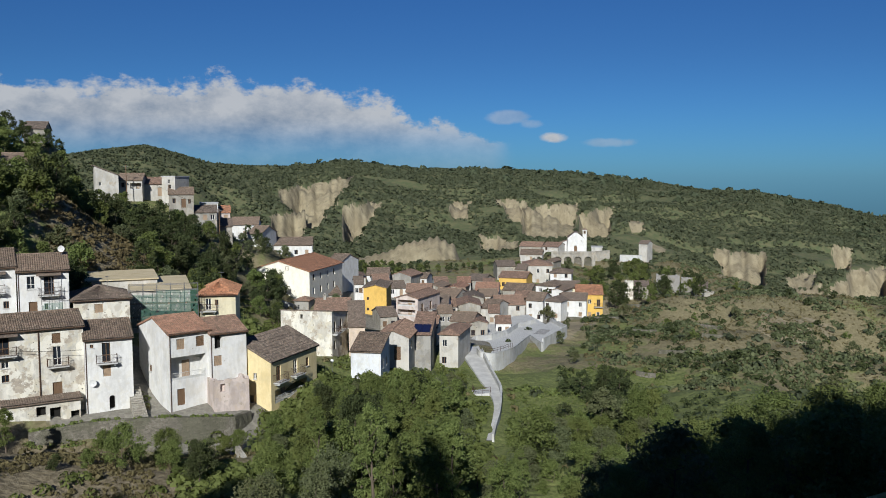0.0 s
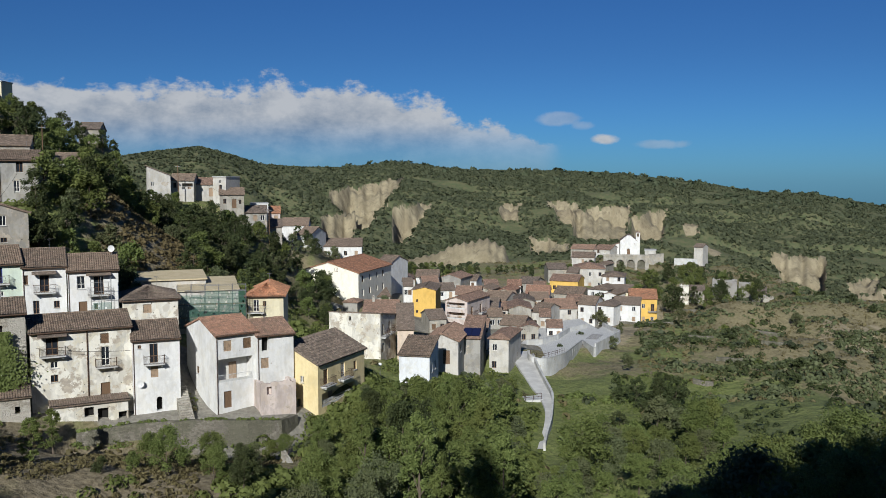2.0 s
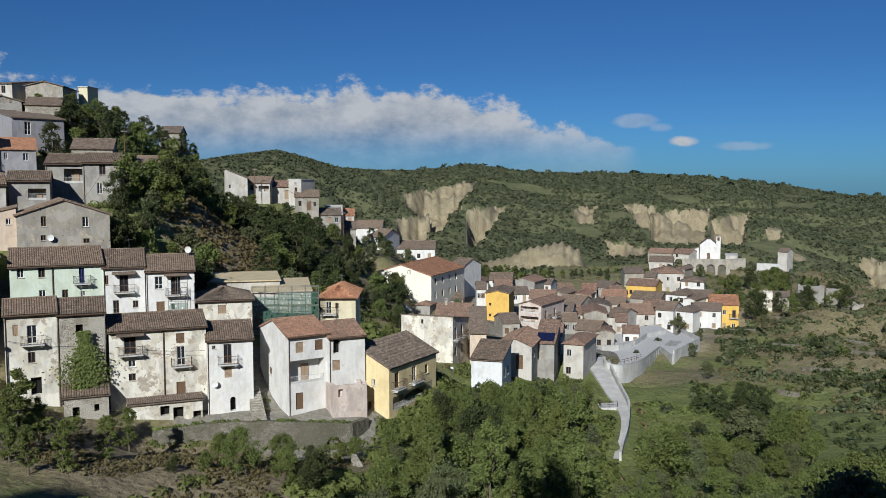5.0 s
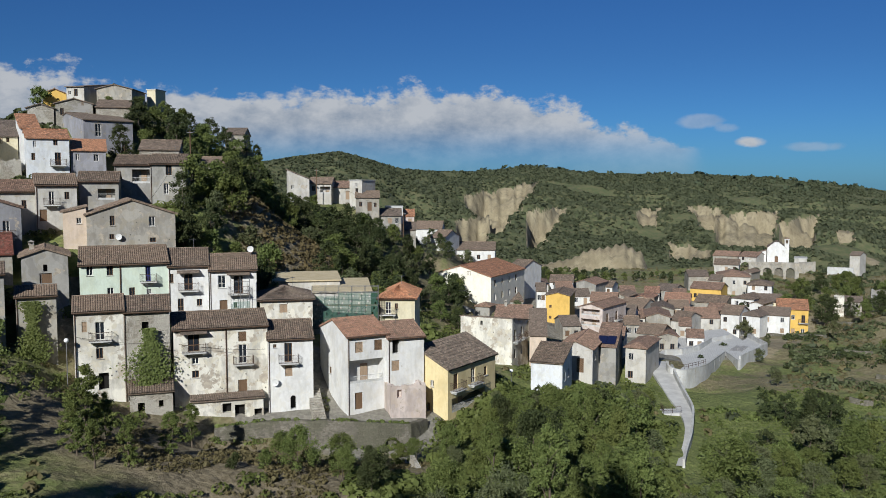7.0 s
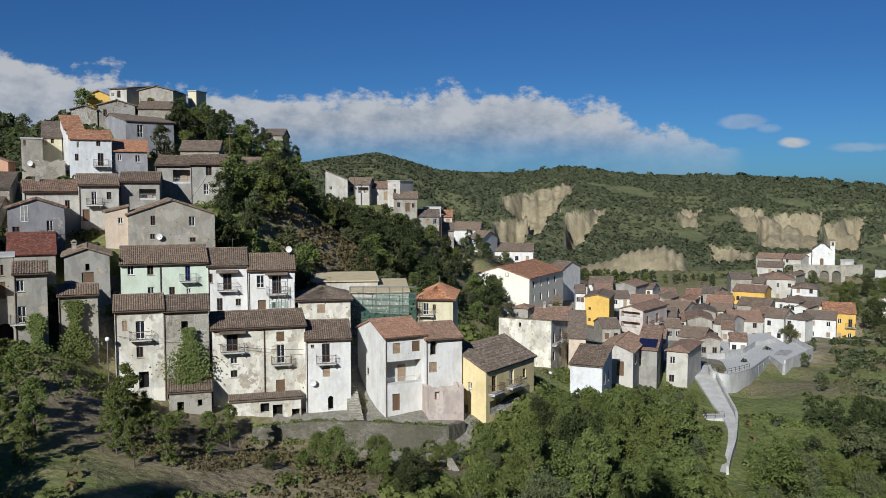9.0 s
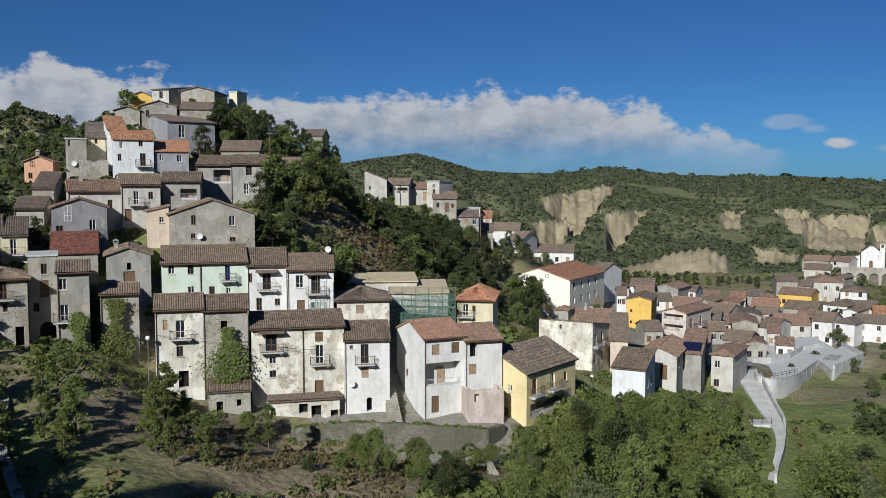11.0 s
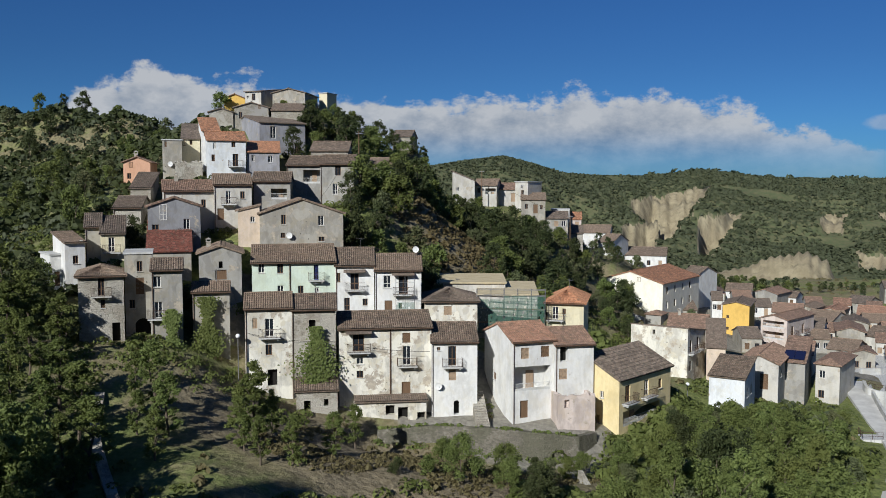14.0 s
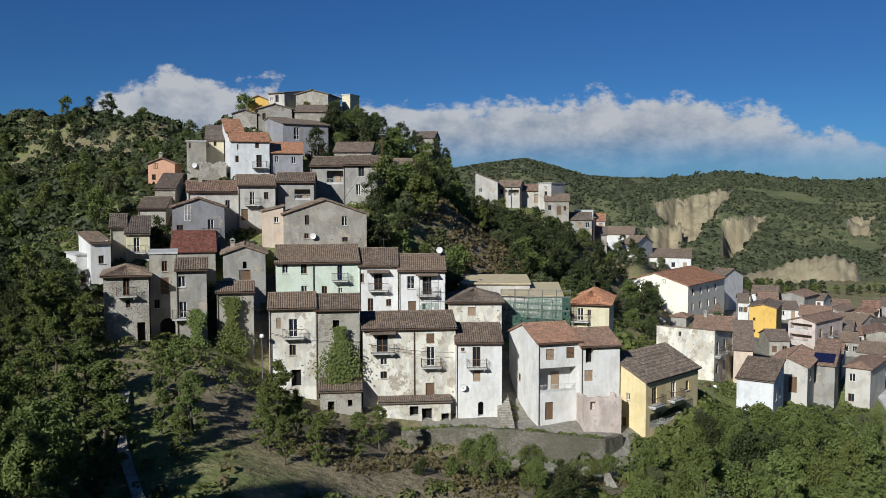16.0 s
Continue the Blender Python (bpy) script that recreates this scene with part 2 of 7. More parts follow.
def paving(n, p):
    q = n.add("ShaderNodeTexBrick", None, Vector=n.stretch(p, 1.0, 1.0, 1.0), Scale=0.55)
    q.inputs["Color1"].default_value, q.inputs["Color2"].default_value, q.inputs["Mortar"].default_value = rgb(0.55, 0.545, 0.525), rgb(0.49, 0.485, 0.465), rgb(0.36, 0.355, 0.34)
    return n.mix(n.ramp(n.noise(p, 0.35, 5.0, 0.65), 0.4, 0.7, 0.0, 0.45), q.outputs[0], rgb(0.44, 0.43, 0.41))


material("paving", paving, 0.9)
material("asphalt", lambda n, p: n.mix(n.ramp(n.noise(p, 0.5, 5.0, 0.6), 0.3, 0.7), rgb(0.42, 0.41, 0.39), rgb(0.56, 0.55, 0.52)), 0.95)


def leaf(name, a, b):
    def colour(n, p):
        r = n.add("ShaderNodeNewGeometry").outputs["Random Per Island"]
        o = n.add("ShaderNodeObjectInfo").outputs["Random"]
        col = n.mix(r, rgb(*a), rgb(*b))
        col = n.mix(n.math("MULTIPLY", o, 0.6), col, rgb(a[0] * 1.25, a[1] * 0.95, a[2] * 0.9))
        return n.mix(n.ramp(n.noise(p, 0.35, 3.0), 0.35, 0.7, 0.0, 0.35), col, rgb(*[x * 0.6 for x in a]))
    m = material(name, colour, 0.65)
    t = m.node_tree
    b, o = t.nodes["Principled BSDF"], t.nodes["Material Output"]
    thin = t.nodes.new("ShaderNodeBsdfTranslucent")
    t.links.new(b.inputs["Base Color"].links[0].from_socket, thin.inputs[0])
    both = t.nodes.new("ShaderNodeMixShader")
    both.inputs[0].default_value = 0.42
    t.links.new(b.outputs[0], both.inputs[1])
    t.links.new(thin.outputs[0], both.inputs[2])
    t.links.new(both.outputs[0], o.inputs[0])


leaf("leaf_green", (0.120, 0.162, 0.046), (0.226, 0.276, 0.088))
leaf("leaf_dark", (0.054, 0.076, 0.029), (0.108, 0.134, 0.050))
leaf("leaf_olive", (0.115, 0.140, 0.064), (0.200, 0.228, 0.112))
# greyed green: distance haze is mixed into the leaf colour itself
leaf("leaf_hazy", (0.082, 0.110, 0.060), (0.122, 0.147, 0.080))
leaf("leaf_dry", (0.160, 0.142, 0.070), (0.255, 0.225, 0.108))


def ground_colour(n, p):
    g = n.add("ShaderNodeNewGeometry")
    nz = n.add("ShaderNodeSeparateXYZ", None, Vector=g.outputs["True Normal"]).outputs[2]
    a = n.noise(p, 0.035, 5.0, 0.6)
    b = n.noise(p, 0.22, 5.0, 0.65)
    c = n.noise(p, 1.6, 4.0, 0.6)
    grass = n.mix(n.ramp(c, 0.3, 0.7), rgb(0.112, 0.140, 0.042), rgb(0.190, 0.208, 0.072))
    dry = n.mix(n.ramp(c, 0.3, 0.7), rgb(0.150, 0.130, 0.068), rgb(0.240, 0.205, 0.118))
    away = n.add("ShaderNodeVectorMath", {"operation": "LENGTH"}, i0=p).outputs["Value"]
    xyz = n.add("ShaderNodeSeparateXYZ", None, Vector=p)
    lush = n.math("MULTIPLY", n.ramp(xyz.outputs[1], 168.0, 150.0, 0.0, 0.26), n.math("MULTIPLY", n.ramp(xyz.outputs[0], -22.0, -5.0), n.ramp(xyz.outputs[0], 70.0, 40.0)))
    arid = n.math("MULTIPLY", n.ramp(xyz.outputs[0], 22.0, 48.0, 0.0, 0.085), n.ramp(xyz.outputs[1], 135.0, 185.0))
    mixed = n.math("ADD", n.math("ADD", n.math("MULTIPLY", a, 0.6), n.math("MULTIPLY", b, 0.4)), n.math("SUBTRACT", arid, lush))
    col = n.mix(n.ramp(mixed, 0.44, 0.56), grass, dry)
    wild = n.mix(n.ramp(b, 0.35, 0.65), rgb(0.082, 0.100, 0.046), rgb(0.125, 0.122, 0.062))
    col = n.mix(n.ramp(away, 370.0, 470.0), col, wild)
    # trodden lanes and yards of the town and of the street above the wall
    for cx, cy, rx, ry in ((1.0, 228.0, 33.0, 50.0), (-38.0, 104.5, 19.0, 7.5), (-62.0, 101.0, 13.0, 7.0)):
        ex = n.math("DIVIDE", n.math("SUBTRACT", xyz.outputs[0], cx), rx)
        ey = n.math("DIVIDE", n.math("SUBTRACT", xyz.outputs[1], cy), ry)
        ring = n.math("ADD", n.math("ADD", n.math("MULTIPLY", ex, ex), n.math("MULTIPLY", ey, ey)), n.math("MULTIPLY", n.math("SUBTRACT", b, 0.5), 1.2))
        lane = n.mix(n.ramp(c, 0.3, 0.7), rgb(0.19, 0.175, 0.15), rgb(0.28, 0.26, 0.225))
        col = n.mix(n.ramp(ring, 1.05, 0.9, 0.0, 0.9), col, lane)
    # dry brown grass on the bank below the retaining wall
    ex, ey = n.math("DIVIDE", n.math("ADD", xyz.outputs[0], 42.0), 24.0), n.math("DIVIDE", n.math("SUBTRACT", xyz.outputs[1], 84.0), 13.0)
    ring = n.math("ADD", n.math("ADD", n.math("MULTIPLY", ex, ex), n.math("MULTIPLY", ey, ey)), n.math("MULTIPLY", n.math("SUBTRACT", b, 0.5), 1.6))
    ex, ey = n.math("DIVIDE", n.math("ADD", xyz.outputs[0], 54.0), 20.0), n.math("DIVIDE", n.math("SUBTRACT", xyz.outputs[1], 146.0), 26.0)
    ring = n.math("MINIMUM", ring, n.math("ADD", n.math("ADD", n.math("MULTIPLY", ex, ex), n.math("MULTIPLY", ey, ey)), n.math("MULTIPLY", n.math("SUBTRACT", b, 0.4), 3.0)))
    col = n.mix(n.ramp(ring, 1.1, 0.7, 0.0, 0.9), col, n.mix(n.ramp(c, 0.3, 0.7), rgb(0.140, 0.112, 0.070), rgb(0.255, 0.210, 0.138)))
    # sandstone where the ground is too steep for soil
    seam = n.noise(n.stretch(p, 0.12, 0.12, 0.035), 1.0, 6.0, 0.7)
    layer = n.noise(n.stretch(p, 0.01, 0.01, 0.5), 1.0, 3.0, 0.6)
    sand = n.mix(n.ramp(seam, 0.35, 0.68), rgb(0.220, 0.184, 0.115), rgb(0.345, 0.296, 0.192))
    sand = n.mix(n.ramp(layer, 0.4, 0.65, 0.0, 0.35), sand, rgb(0.25, 0.20, 0.13))
    # shade of the eroded gullies, painted on as dark upright streaks
    gully_shade = n.noise(n.stretch(p, 0.30, 0.30, 0.022), 1.0, 5.0, 0.7)
    sand = n.mix(n.ramp(gully_shade, 0.52, 0.66, 0.0, 0.55), sand, rgb(0.13, 0.105, 0.07))
    tilt = n.math("ADD", nz, n.math("MULTIPLY", n.math("SUBTRACT", b, 0.5), 0.22))
    bare = n.add("ShaderNodeAttribute")
    bare.attribute_name = "bare"
    worn = n.ramp(n.math("ADD", bare.outputs["Fac"], n.math("MULTIPLY", n.math("SUBTRACT", b, 0.5), 0.9)), 0.42, 0.58)
    return n.mix(n.math("MAXIMUM", n.ramp(tilt, 0.66, 0.52), worn), col, sand)


material("soil", ground_colour, 0.97, lambda n, p: n.math("ADD", n.noise(p, 0.9, 6.0, 0.7), n.math("MULTIPLY", n.noise(n.stretch(p, 0.16, 0.16, 0.03), 1.0, 4.0, 0.6), 3.0)), dist=0.5)

# ---- small building tools ----


def mesh_of(name, bm, mat):
    me = bpy.data.meshes.new(name)
    bm.to_mesh(me)
    bm.free()
    for m in (mat if isinstance(mat, (list, tuple)) else [mat]):
        me.materials.append(MAT[m] if isinstance(m, str) else m)
    return me


def part(name, bm, mat, parent, label="", m=None):
    ob = new(name, bm if isinstance(bm, bpy.types.Mesh) else mesh_of(name, bm, mat))
    ob.parent = parent
    if m is not None:
        ob.matrix_basis = m
    if label:
        ob["label"] = label
    return ob


def box(bm, x0, y0, z0, x1, y1, z1, mat=0):
    vs = [bm.verts.new(p) for p in ((x0, y0, z0), (x1, y0, z0), (x1, y1, z0), (x0, y1, z0), (x0, y0, z1), (x1, y0, z1), (x1, y1, z1), (x0, y1, z1))]
    for f in ((3, 2, 1, 0), (4, 5, 6, 7), (0, 1, 5, 4), (1, 2, 6, 5), (2, 3, 7, 6), (3, 0, 4, 7)):
        bm.faces.new([vs[i] for i in f]).material_index = mat


def poly(bm, pts, mat=0):
    bm.faces.new([bm.verts.new(p) for p in pts]).material_index = mat


def tube(bm, a, b, r0, r1=None, sides=6):
    a, b = Vector(a), Vector(b)
    r1 = r0 if r1 is None else r1
    q = (b - a).to_track_quat("Z", "Y").to_matrix()
    rings = []
    for p, r in ((a, r0), (b, r1)):
        rings.append([bm.verts.new(p + q @ Vector((r * math.cos(i * math.tau / sides), r * math.sin(i * math.tau / sides), 0))) for i in range(sides)])
    for i in range(sides):
        j = (i + 1) % sides
        bm.faces.new((rings[0][i], rings[0][j], rings[1][j], rings[1][i]))
    bm.faces.new(rings[1]), bm.faces.new(rings[0][::-1])


def thing(name, label, category, m, group="", kind=""):
    ob = new(name)
    ob.matrix_basis = m
    ob.empty_display_size = 0.5
    return tagged(ob, label, category, group, kind)

# ---- houses ----
CACHE = {}
GROUND = []      # level of the ground at each house
FOOTPRINTS = []  # (x, y, yaw, width, depth)
NEAR = 150.0


def cached(key, build, mats):
    if key not in CACHE:
        bm = bmesh.new()
        build(bm)
        CACHE[key] = mesh_of(key[0], bm, mats)
    return CACHE[key]


def relief(bm, xs, zs, front, back):
    """One board whose cells stand at their own depths; a cell of None is open."""
    seen = {}

    def v(x, y, z):
        k = (round(x, 4), round(y, 4), round(z, 4))
        if k not in seen:
            seen[k] = bm.verts.new(k)
        return seen[k]
    n, m = len(xs) - 1, len(zs) - 1
    at = lambda i, j: front(i, j) if 0 <= i < n and 0 <= j < m else None
    for i in range(n):
        for j in range(m):
            y = at(i, j)
            if y is None:
                continue
            x0, x1, z0, z1 = xs[i], xs[i + 1], zs[j], zs[j + 1]
            bm.faces.new((v(x0, y, z0), v(x1, y, z0), v(x1, y, z1), v(x0, y, z1)))
            for o, p, q in (((-1, 0), (x0, z0), (x0, z1)), ((1, 0), (x1, z1), (x1, z0)), ((0, -1), (x1, z0), (x0, z0)), ((0, 1), (x0, z1), (x1, z1))):
                w = at(i + o[0], j + o[1])
                w = back if w is None else w
                if w > y + 1e-4:
                    bm.faces.new((v(p[0], y, p[1]), v(q[0], y, q[1]), v(q[0], w, q[1]), v(p[0], w, p[1])))


def window_mesh(w, h):
    def b(bm):
        f, c = 0.07, w / 2
        zs = [0, f, h * 0.35, h * 0.35 + 0.05, h - f, h] if h > 1.6 else [0, f, h - f, h]
        solid = {0, 2, 4} if h > 1.6 else {0, 2}
        relief(bm, [0, f, c - 0.04, c + 0.04, w - f, w], zs, lambda i, j: -0.01 if i == 2 else 0.0 if i in (0, 4) or j in solid else None, 0.06)
    return b


def shutter_mesh(w, h):
    def b(bm):
        for x0, x1 in ((0.0, w / 2 - 0.01), (w / 2 + 0.01, w)):
            box(bm, x0, 0, 0, x0 + 0.06, 0.05, h), box(bm, x1 - 0.06, 0, 0, x1, 0.05, h)
            box(bm, x0, 0, 0, x1, 0.05, 0.07), box(bm, x0, 0, h - 0.07, x1, 0.05, h)
            k = max(3, int(h / 0.16))
            for i in range(k):
                z = 0.07 + (h - 0.14) * i / k
                box(bm, x0 + 0.06, 0.012, z, x1 - 0.06, 0.045, z + (h - 0.14) / k * 0.8)
    return b


def door_mesh(w, h):
    def b(bm):
        k = max(3, int(w / 0.2))
        xs = [0, 0.07]
        for i in range(1, k):
            x = 0.07 + (w - 0.14) * i / k
            xs += [x - 0.008, x + 0.008]
        xs += [w - 0.07, w]
        n = len(xs) - 2
        relief(bm, xs, [0, h * 0.5, h * 0.5 + 0.05, h - 0.07, h], lambda i, j: 0.0 if i in (0, n) or j == 3 else 0.035 if j == 1 else 0.05 if i % 2 == 0 else 0.025, 0.08)
    return b


def railing_mesh(w, d):
    def b(bm):
        h = 1.0
        for p, q in (((0, 0), (0, -d)), ((0, -d), (w, -d)), ((w, -d), (w, 0))):
            tube(bm, (*p, h), (*q, h), 0.025, sides=4), tube(bm, (*p, 0.08), (*q, 0.08), 0.018, sides=4)
            n = max(2, int(math.hypot(q[0] - p[0], q[1] - p[1]) / 0.14))
            for i in range(n + 1):
                x, y = p[0] + (q[0] - p[0]) * i / n, p[1] + (q[1] - p[1]) * i / n
                box(bm, x - 0.008, y - 0.008, 0, x + 0.008, y + 0.008, h)
    return b


def dish_mesh(bm):
    rings = []
    for k in range(5):
        r, z = 0.45 * k / 4, 0.12 * (k / 4) ** 2
        rings.append([bm.verts.new((r * math.cos(i * math.tau / 12), -z * 1.0, r * math.sin(i * math.tau / 12))) for i in range(12)])
    for a, b in zip(rings, rings[1:]):
        for i in range(12):
            j = (i + 1) % 12
            try:
                bm.faces.new((a[i], a[j], b[j], b[i]))
            except ValueError:
                pass
    bmesh.ops.remove_doubles(bm, verts=bm.verts, dist=1e-4)
    tube(bm, (0, 0.0, 0), (0, -0.45, 0.1), 0.015, sides=4)
    box(bm, -0.04, -0.5, 0.06, 0.04, -0.43, 0.14)
    tube(bm, (0, 0.0, 0), (0, 0.35, -0.1), 0.025, sides=4)


def chimney_mesh(bm):
    box(bm, -0.28, -0.28, -0.9, 0.28, 0.28, 0.75)
    box(bm, -0.36, -0.36, 0.75, 0.36, 0.36, 0.85)
    for x, y in ((-0.3, -0.3), (0.2, -0.3), (-0.3, 0.2), (0.2, 0.2)):
        box(bm, x, y, 0.85, x + 0.1, y + 0.1, 1.08)
    vs = [bm.verts.new(p) for p in ((-0.4, -0.4, 1.08), (0.4, -0.4, 1.08), (0.4, 0.4, 1.08), (-0.4, 0.4, 1.08))]
    apex = bm.verts.new((0, 0, 1.35))
    bm.faces.new(vs[::-1])
    for i in range(4):
        bm.faces.new((vs[i], vs[(i + 1) % 4], apex))


def panel(bm, to, w, z0, z1, holes, deep=0.24):
    """A rectangular wall face with real openings and reveals; to(u, v, inward) gives the place."""
    us = sorted({0.0, w, *[u for o in holes for u in (o[1], o[1] + o[3])]})
    vs = sorted({z0, z1, *[v for o in holes for v in (o[2], o[2] + o[4])]})
    for a, b in zip(us, us[1:]):
        for c, d in zip(vs, vs[1:]):
            mu, mv = (a + b) / 2, (c + d) / 2
            if not any(o[1] < mu < o[1] + o[3] and o[2] < mv < o[2] + o[4] for o in holes):
                poly(bm, (to(a, c, 0), to(b, c, 0), to(b, d, 0), to(a, d, 0)))
    for k, u, v, ow, oh in holes:
        dp = {"l": 1.5, "h": 0.7, "a": 0.9}.get(k, deep)
        a, b, c, d = u, u + ow, v, v + oh
        for p, q in (((a, c), (b, c)), ((b, c), (b, d)), ((b, d), (a, d)), ((a, d), (a, c))):
            poly(bm, (to(*p, 0), to(*p, dp), to(*q, dp), to(*q, 0)))
        if k == "l":
            poly(bm, (to(a, c, dp), to(b, c, dp), to(b, d, dp), to(a, d, dp)))
        if k == "a":   # the corners above the arch
            r = ow / 2
            for s in (-1, 1):
                corner = to(u + r + s * r, d, 0)
                arc = [to(u + r + s * r * math.cos(t), d - r + r * math.sin(t), 0) for t in [i * math.pi / 12 for i in range(7)]]
                for p, q in zip(arc, arc[1:]):
                    poly(bm, (corner, p, q) if s < 0 else (corner, q, p))


def slope(bm, a, b, c, d, thick, ribs):
    """A roof plane: a to b its eave, d to c its top edge; ribs: rows of curved tiles in relief."""
    a, b, c, d = (Vector(p) for p in (a, b, c, d))
    up = (b - a).cross(d - a).normalized()
    w, l = (b - a).length, (d - a).length
    if ribs and w > 0.8 and l > 0.8:
        n, rows = int(w / 0.26) * 4, max(2, int(l / 0.55))
        grid = []
        for j in range(rows):
            for lift, t in ((0.05, j / rows), (0.0, (j + 1) / rows)):
                row = []
                for i in range(n + 1):
                    s = i / n
                    p = (a + (b - a) * s) * (1 - t) + (d + (c - d) * s) * t
                    hgt = (0.0, 0.055, 0.075, 0.055)[i % 4] + lift + 0.03 * noise.noise(p * 0.7)
                    row.append(bm.verts.new(p + up * hgt))
                grid.append(row)
        for r0, r1 in zip(grid, grid[1:]):
            for i in range(n):
                bm.faces.new((r0[i], r0[i + 1], r1[i + 1], r1[i]))
    else:
        poly(bm, (a, b, c, d))
    e = -up * thick
    poly(bm, (d + e, c + e, b + e, a + e))
    for p, q in ((a, b), (b, c), (c, d), (d, a)):
        if (q - p).length > 1e-4:
            poly(bm, (p, p + e, q + e, q))


def openings_of(root, wall_holes, to_m, wall, rnd, near):
    """Frames, panes, shutters, doors and balconies for the openings of one wall."""
    for k, u, v, w, h in wall_holes:
        w5, h5 = round(w * 20) / 20, round(h * 20) / 20
        w5, h5 = max(w5, 0.2), max(h5, 0.2)
        at = lambda du, dv, inward: to_m @ Matrix.Translation((u + du, inward, v + dv)) @ Matrix.Diagonal((w / w5, 1, h / h5, 1))
        plain = lambda du, dv, inward: to_m @ Matrix.Translation((u + du, inward, v + dv))
        glass = cached(("pane", w5, h5), lambda bm: box(bm, 0, 0.0, 0, w5, 0.02, h5), "glass")
        if k in "wbB":
            fm = "wood_blue" if k == "B" else ("frame_white" if rnd.random() < 0.35 else "wood_brown")
            win = part("window" if k == "w" else "balcony_door", cached(("window", w5, h5, fm), window_mesh(w5, h5), fm), None, root, m=at(0, 0, 0.12))
            part("pane", glass, None, win, m=Matrix.Translation((0, 0.07, 0)))
            if k == "w" and near:
                part("window_sill", cached(("sill", w5), lambda bm: box(bm, -0.08, -0.1, -0.07, w5 + 0.08, 0.16, -0.002), "concrete"), None, root, m=plain(0, 0, 0))
        elif k == "s":
            tone = "wood_tan" if rnd.random() < 0.7 else "wood_brown"
            part("shutter", cached(("shutter", w5, h5, tone), shutter_mesh(w5, h5), tone), None, root, m=at(0, 0, 0.08))
        elif k == "d":
            part("door", cached(("door", w5, h5), door_mesh(w5, h5), "wood_brown"), None, root, m=at(0, 0, 0.14))
        # a near-black sheet paints the shade of the unlit room behind
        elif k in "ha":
            part("dark_opening", cached(("shade_sheet", w5, h5), lambda bm: box(bm, 0, 0, 0, w5, 0.03, h5), "dark"), None, root, m=at(0, 0, 0.69 if k == "h" else 0.89))
        elif k == "l":
            dw, dh = min(1.0, w * 0.3), min(h * 0.92, 2.1)
            part("door", cached(("door", 0.9, 2.0), door_mesh(0.9, 2.0), "wood_tan"), None, root, m=to_m @ Matrix.Translation((u + w * 0.45, 1.4, v)) @ Matrix.Diagonal((dw / 0.9, 1, dh / 2.0, 1)))
            part("railing", cached(("loggia_rail", round(w, 1)), lambda bm: (box(bm, 0, 0.05, 0.0, round(w, 1), 0.12, 0.3), box(bm, 0, 0.05, 0.85, round(w, 1), 0.1, 0.9), [box(bm, i * 0.14, 0.06, 0.3, i * 0.14 + 0.016, 0.08, 0.85) for i in range(int(w / 0.14))]), "concrete"), None, root, m=plain(0, 0, 0))
        if k in "bB":
            bw, bd = round(w + 1.5, 1), 0.95
            slab = part("balcony", cached(("balcony", bw), lambda bm: (box(bm, 0, -bd, -0.16, bw, 0.0, -0.02), box(bm, 0.25, -bd * 0.8, -0.4, 0.37, 0, -0.16), box(bm, bw - 0.37, -bd * 0.8, -0.4, bw - 0.25, 0, -0.16)), "concrete"), None, root, m=plain(w / 2 - bw / 2, 0, -0.003))
            part("railing", cached(("railing", bw), railing_mesh(bw - 0.06, bd - 0.06), "iron"), None, slab, m=Matrix.Translation((0.03, 0, -0.02)))


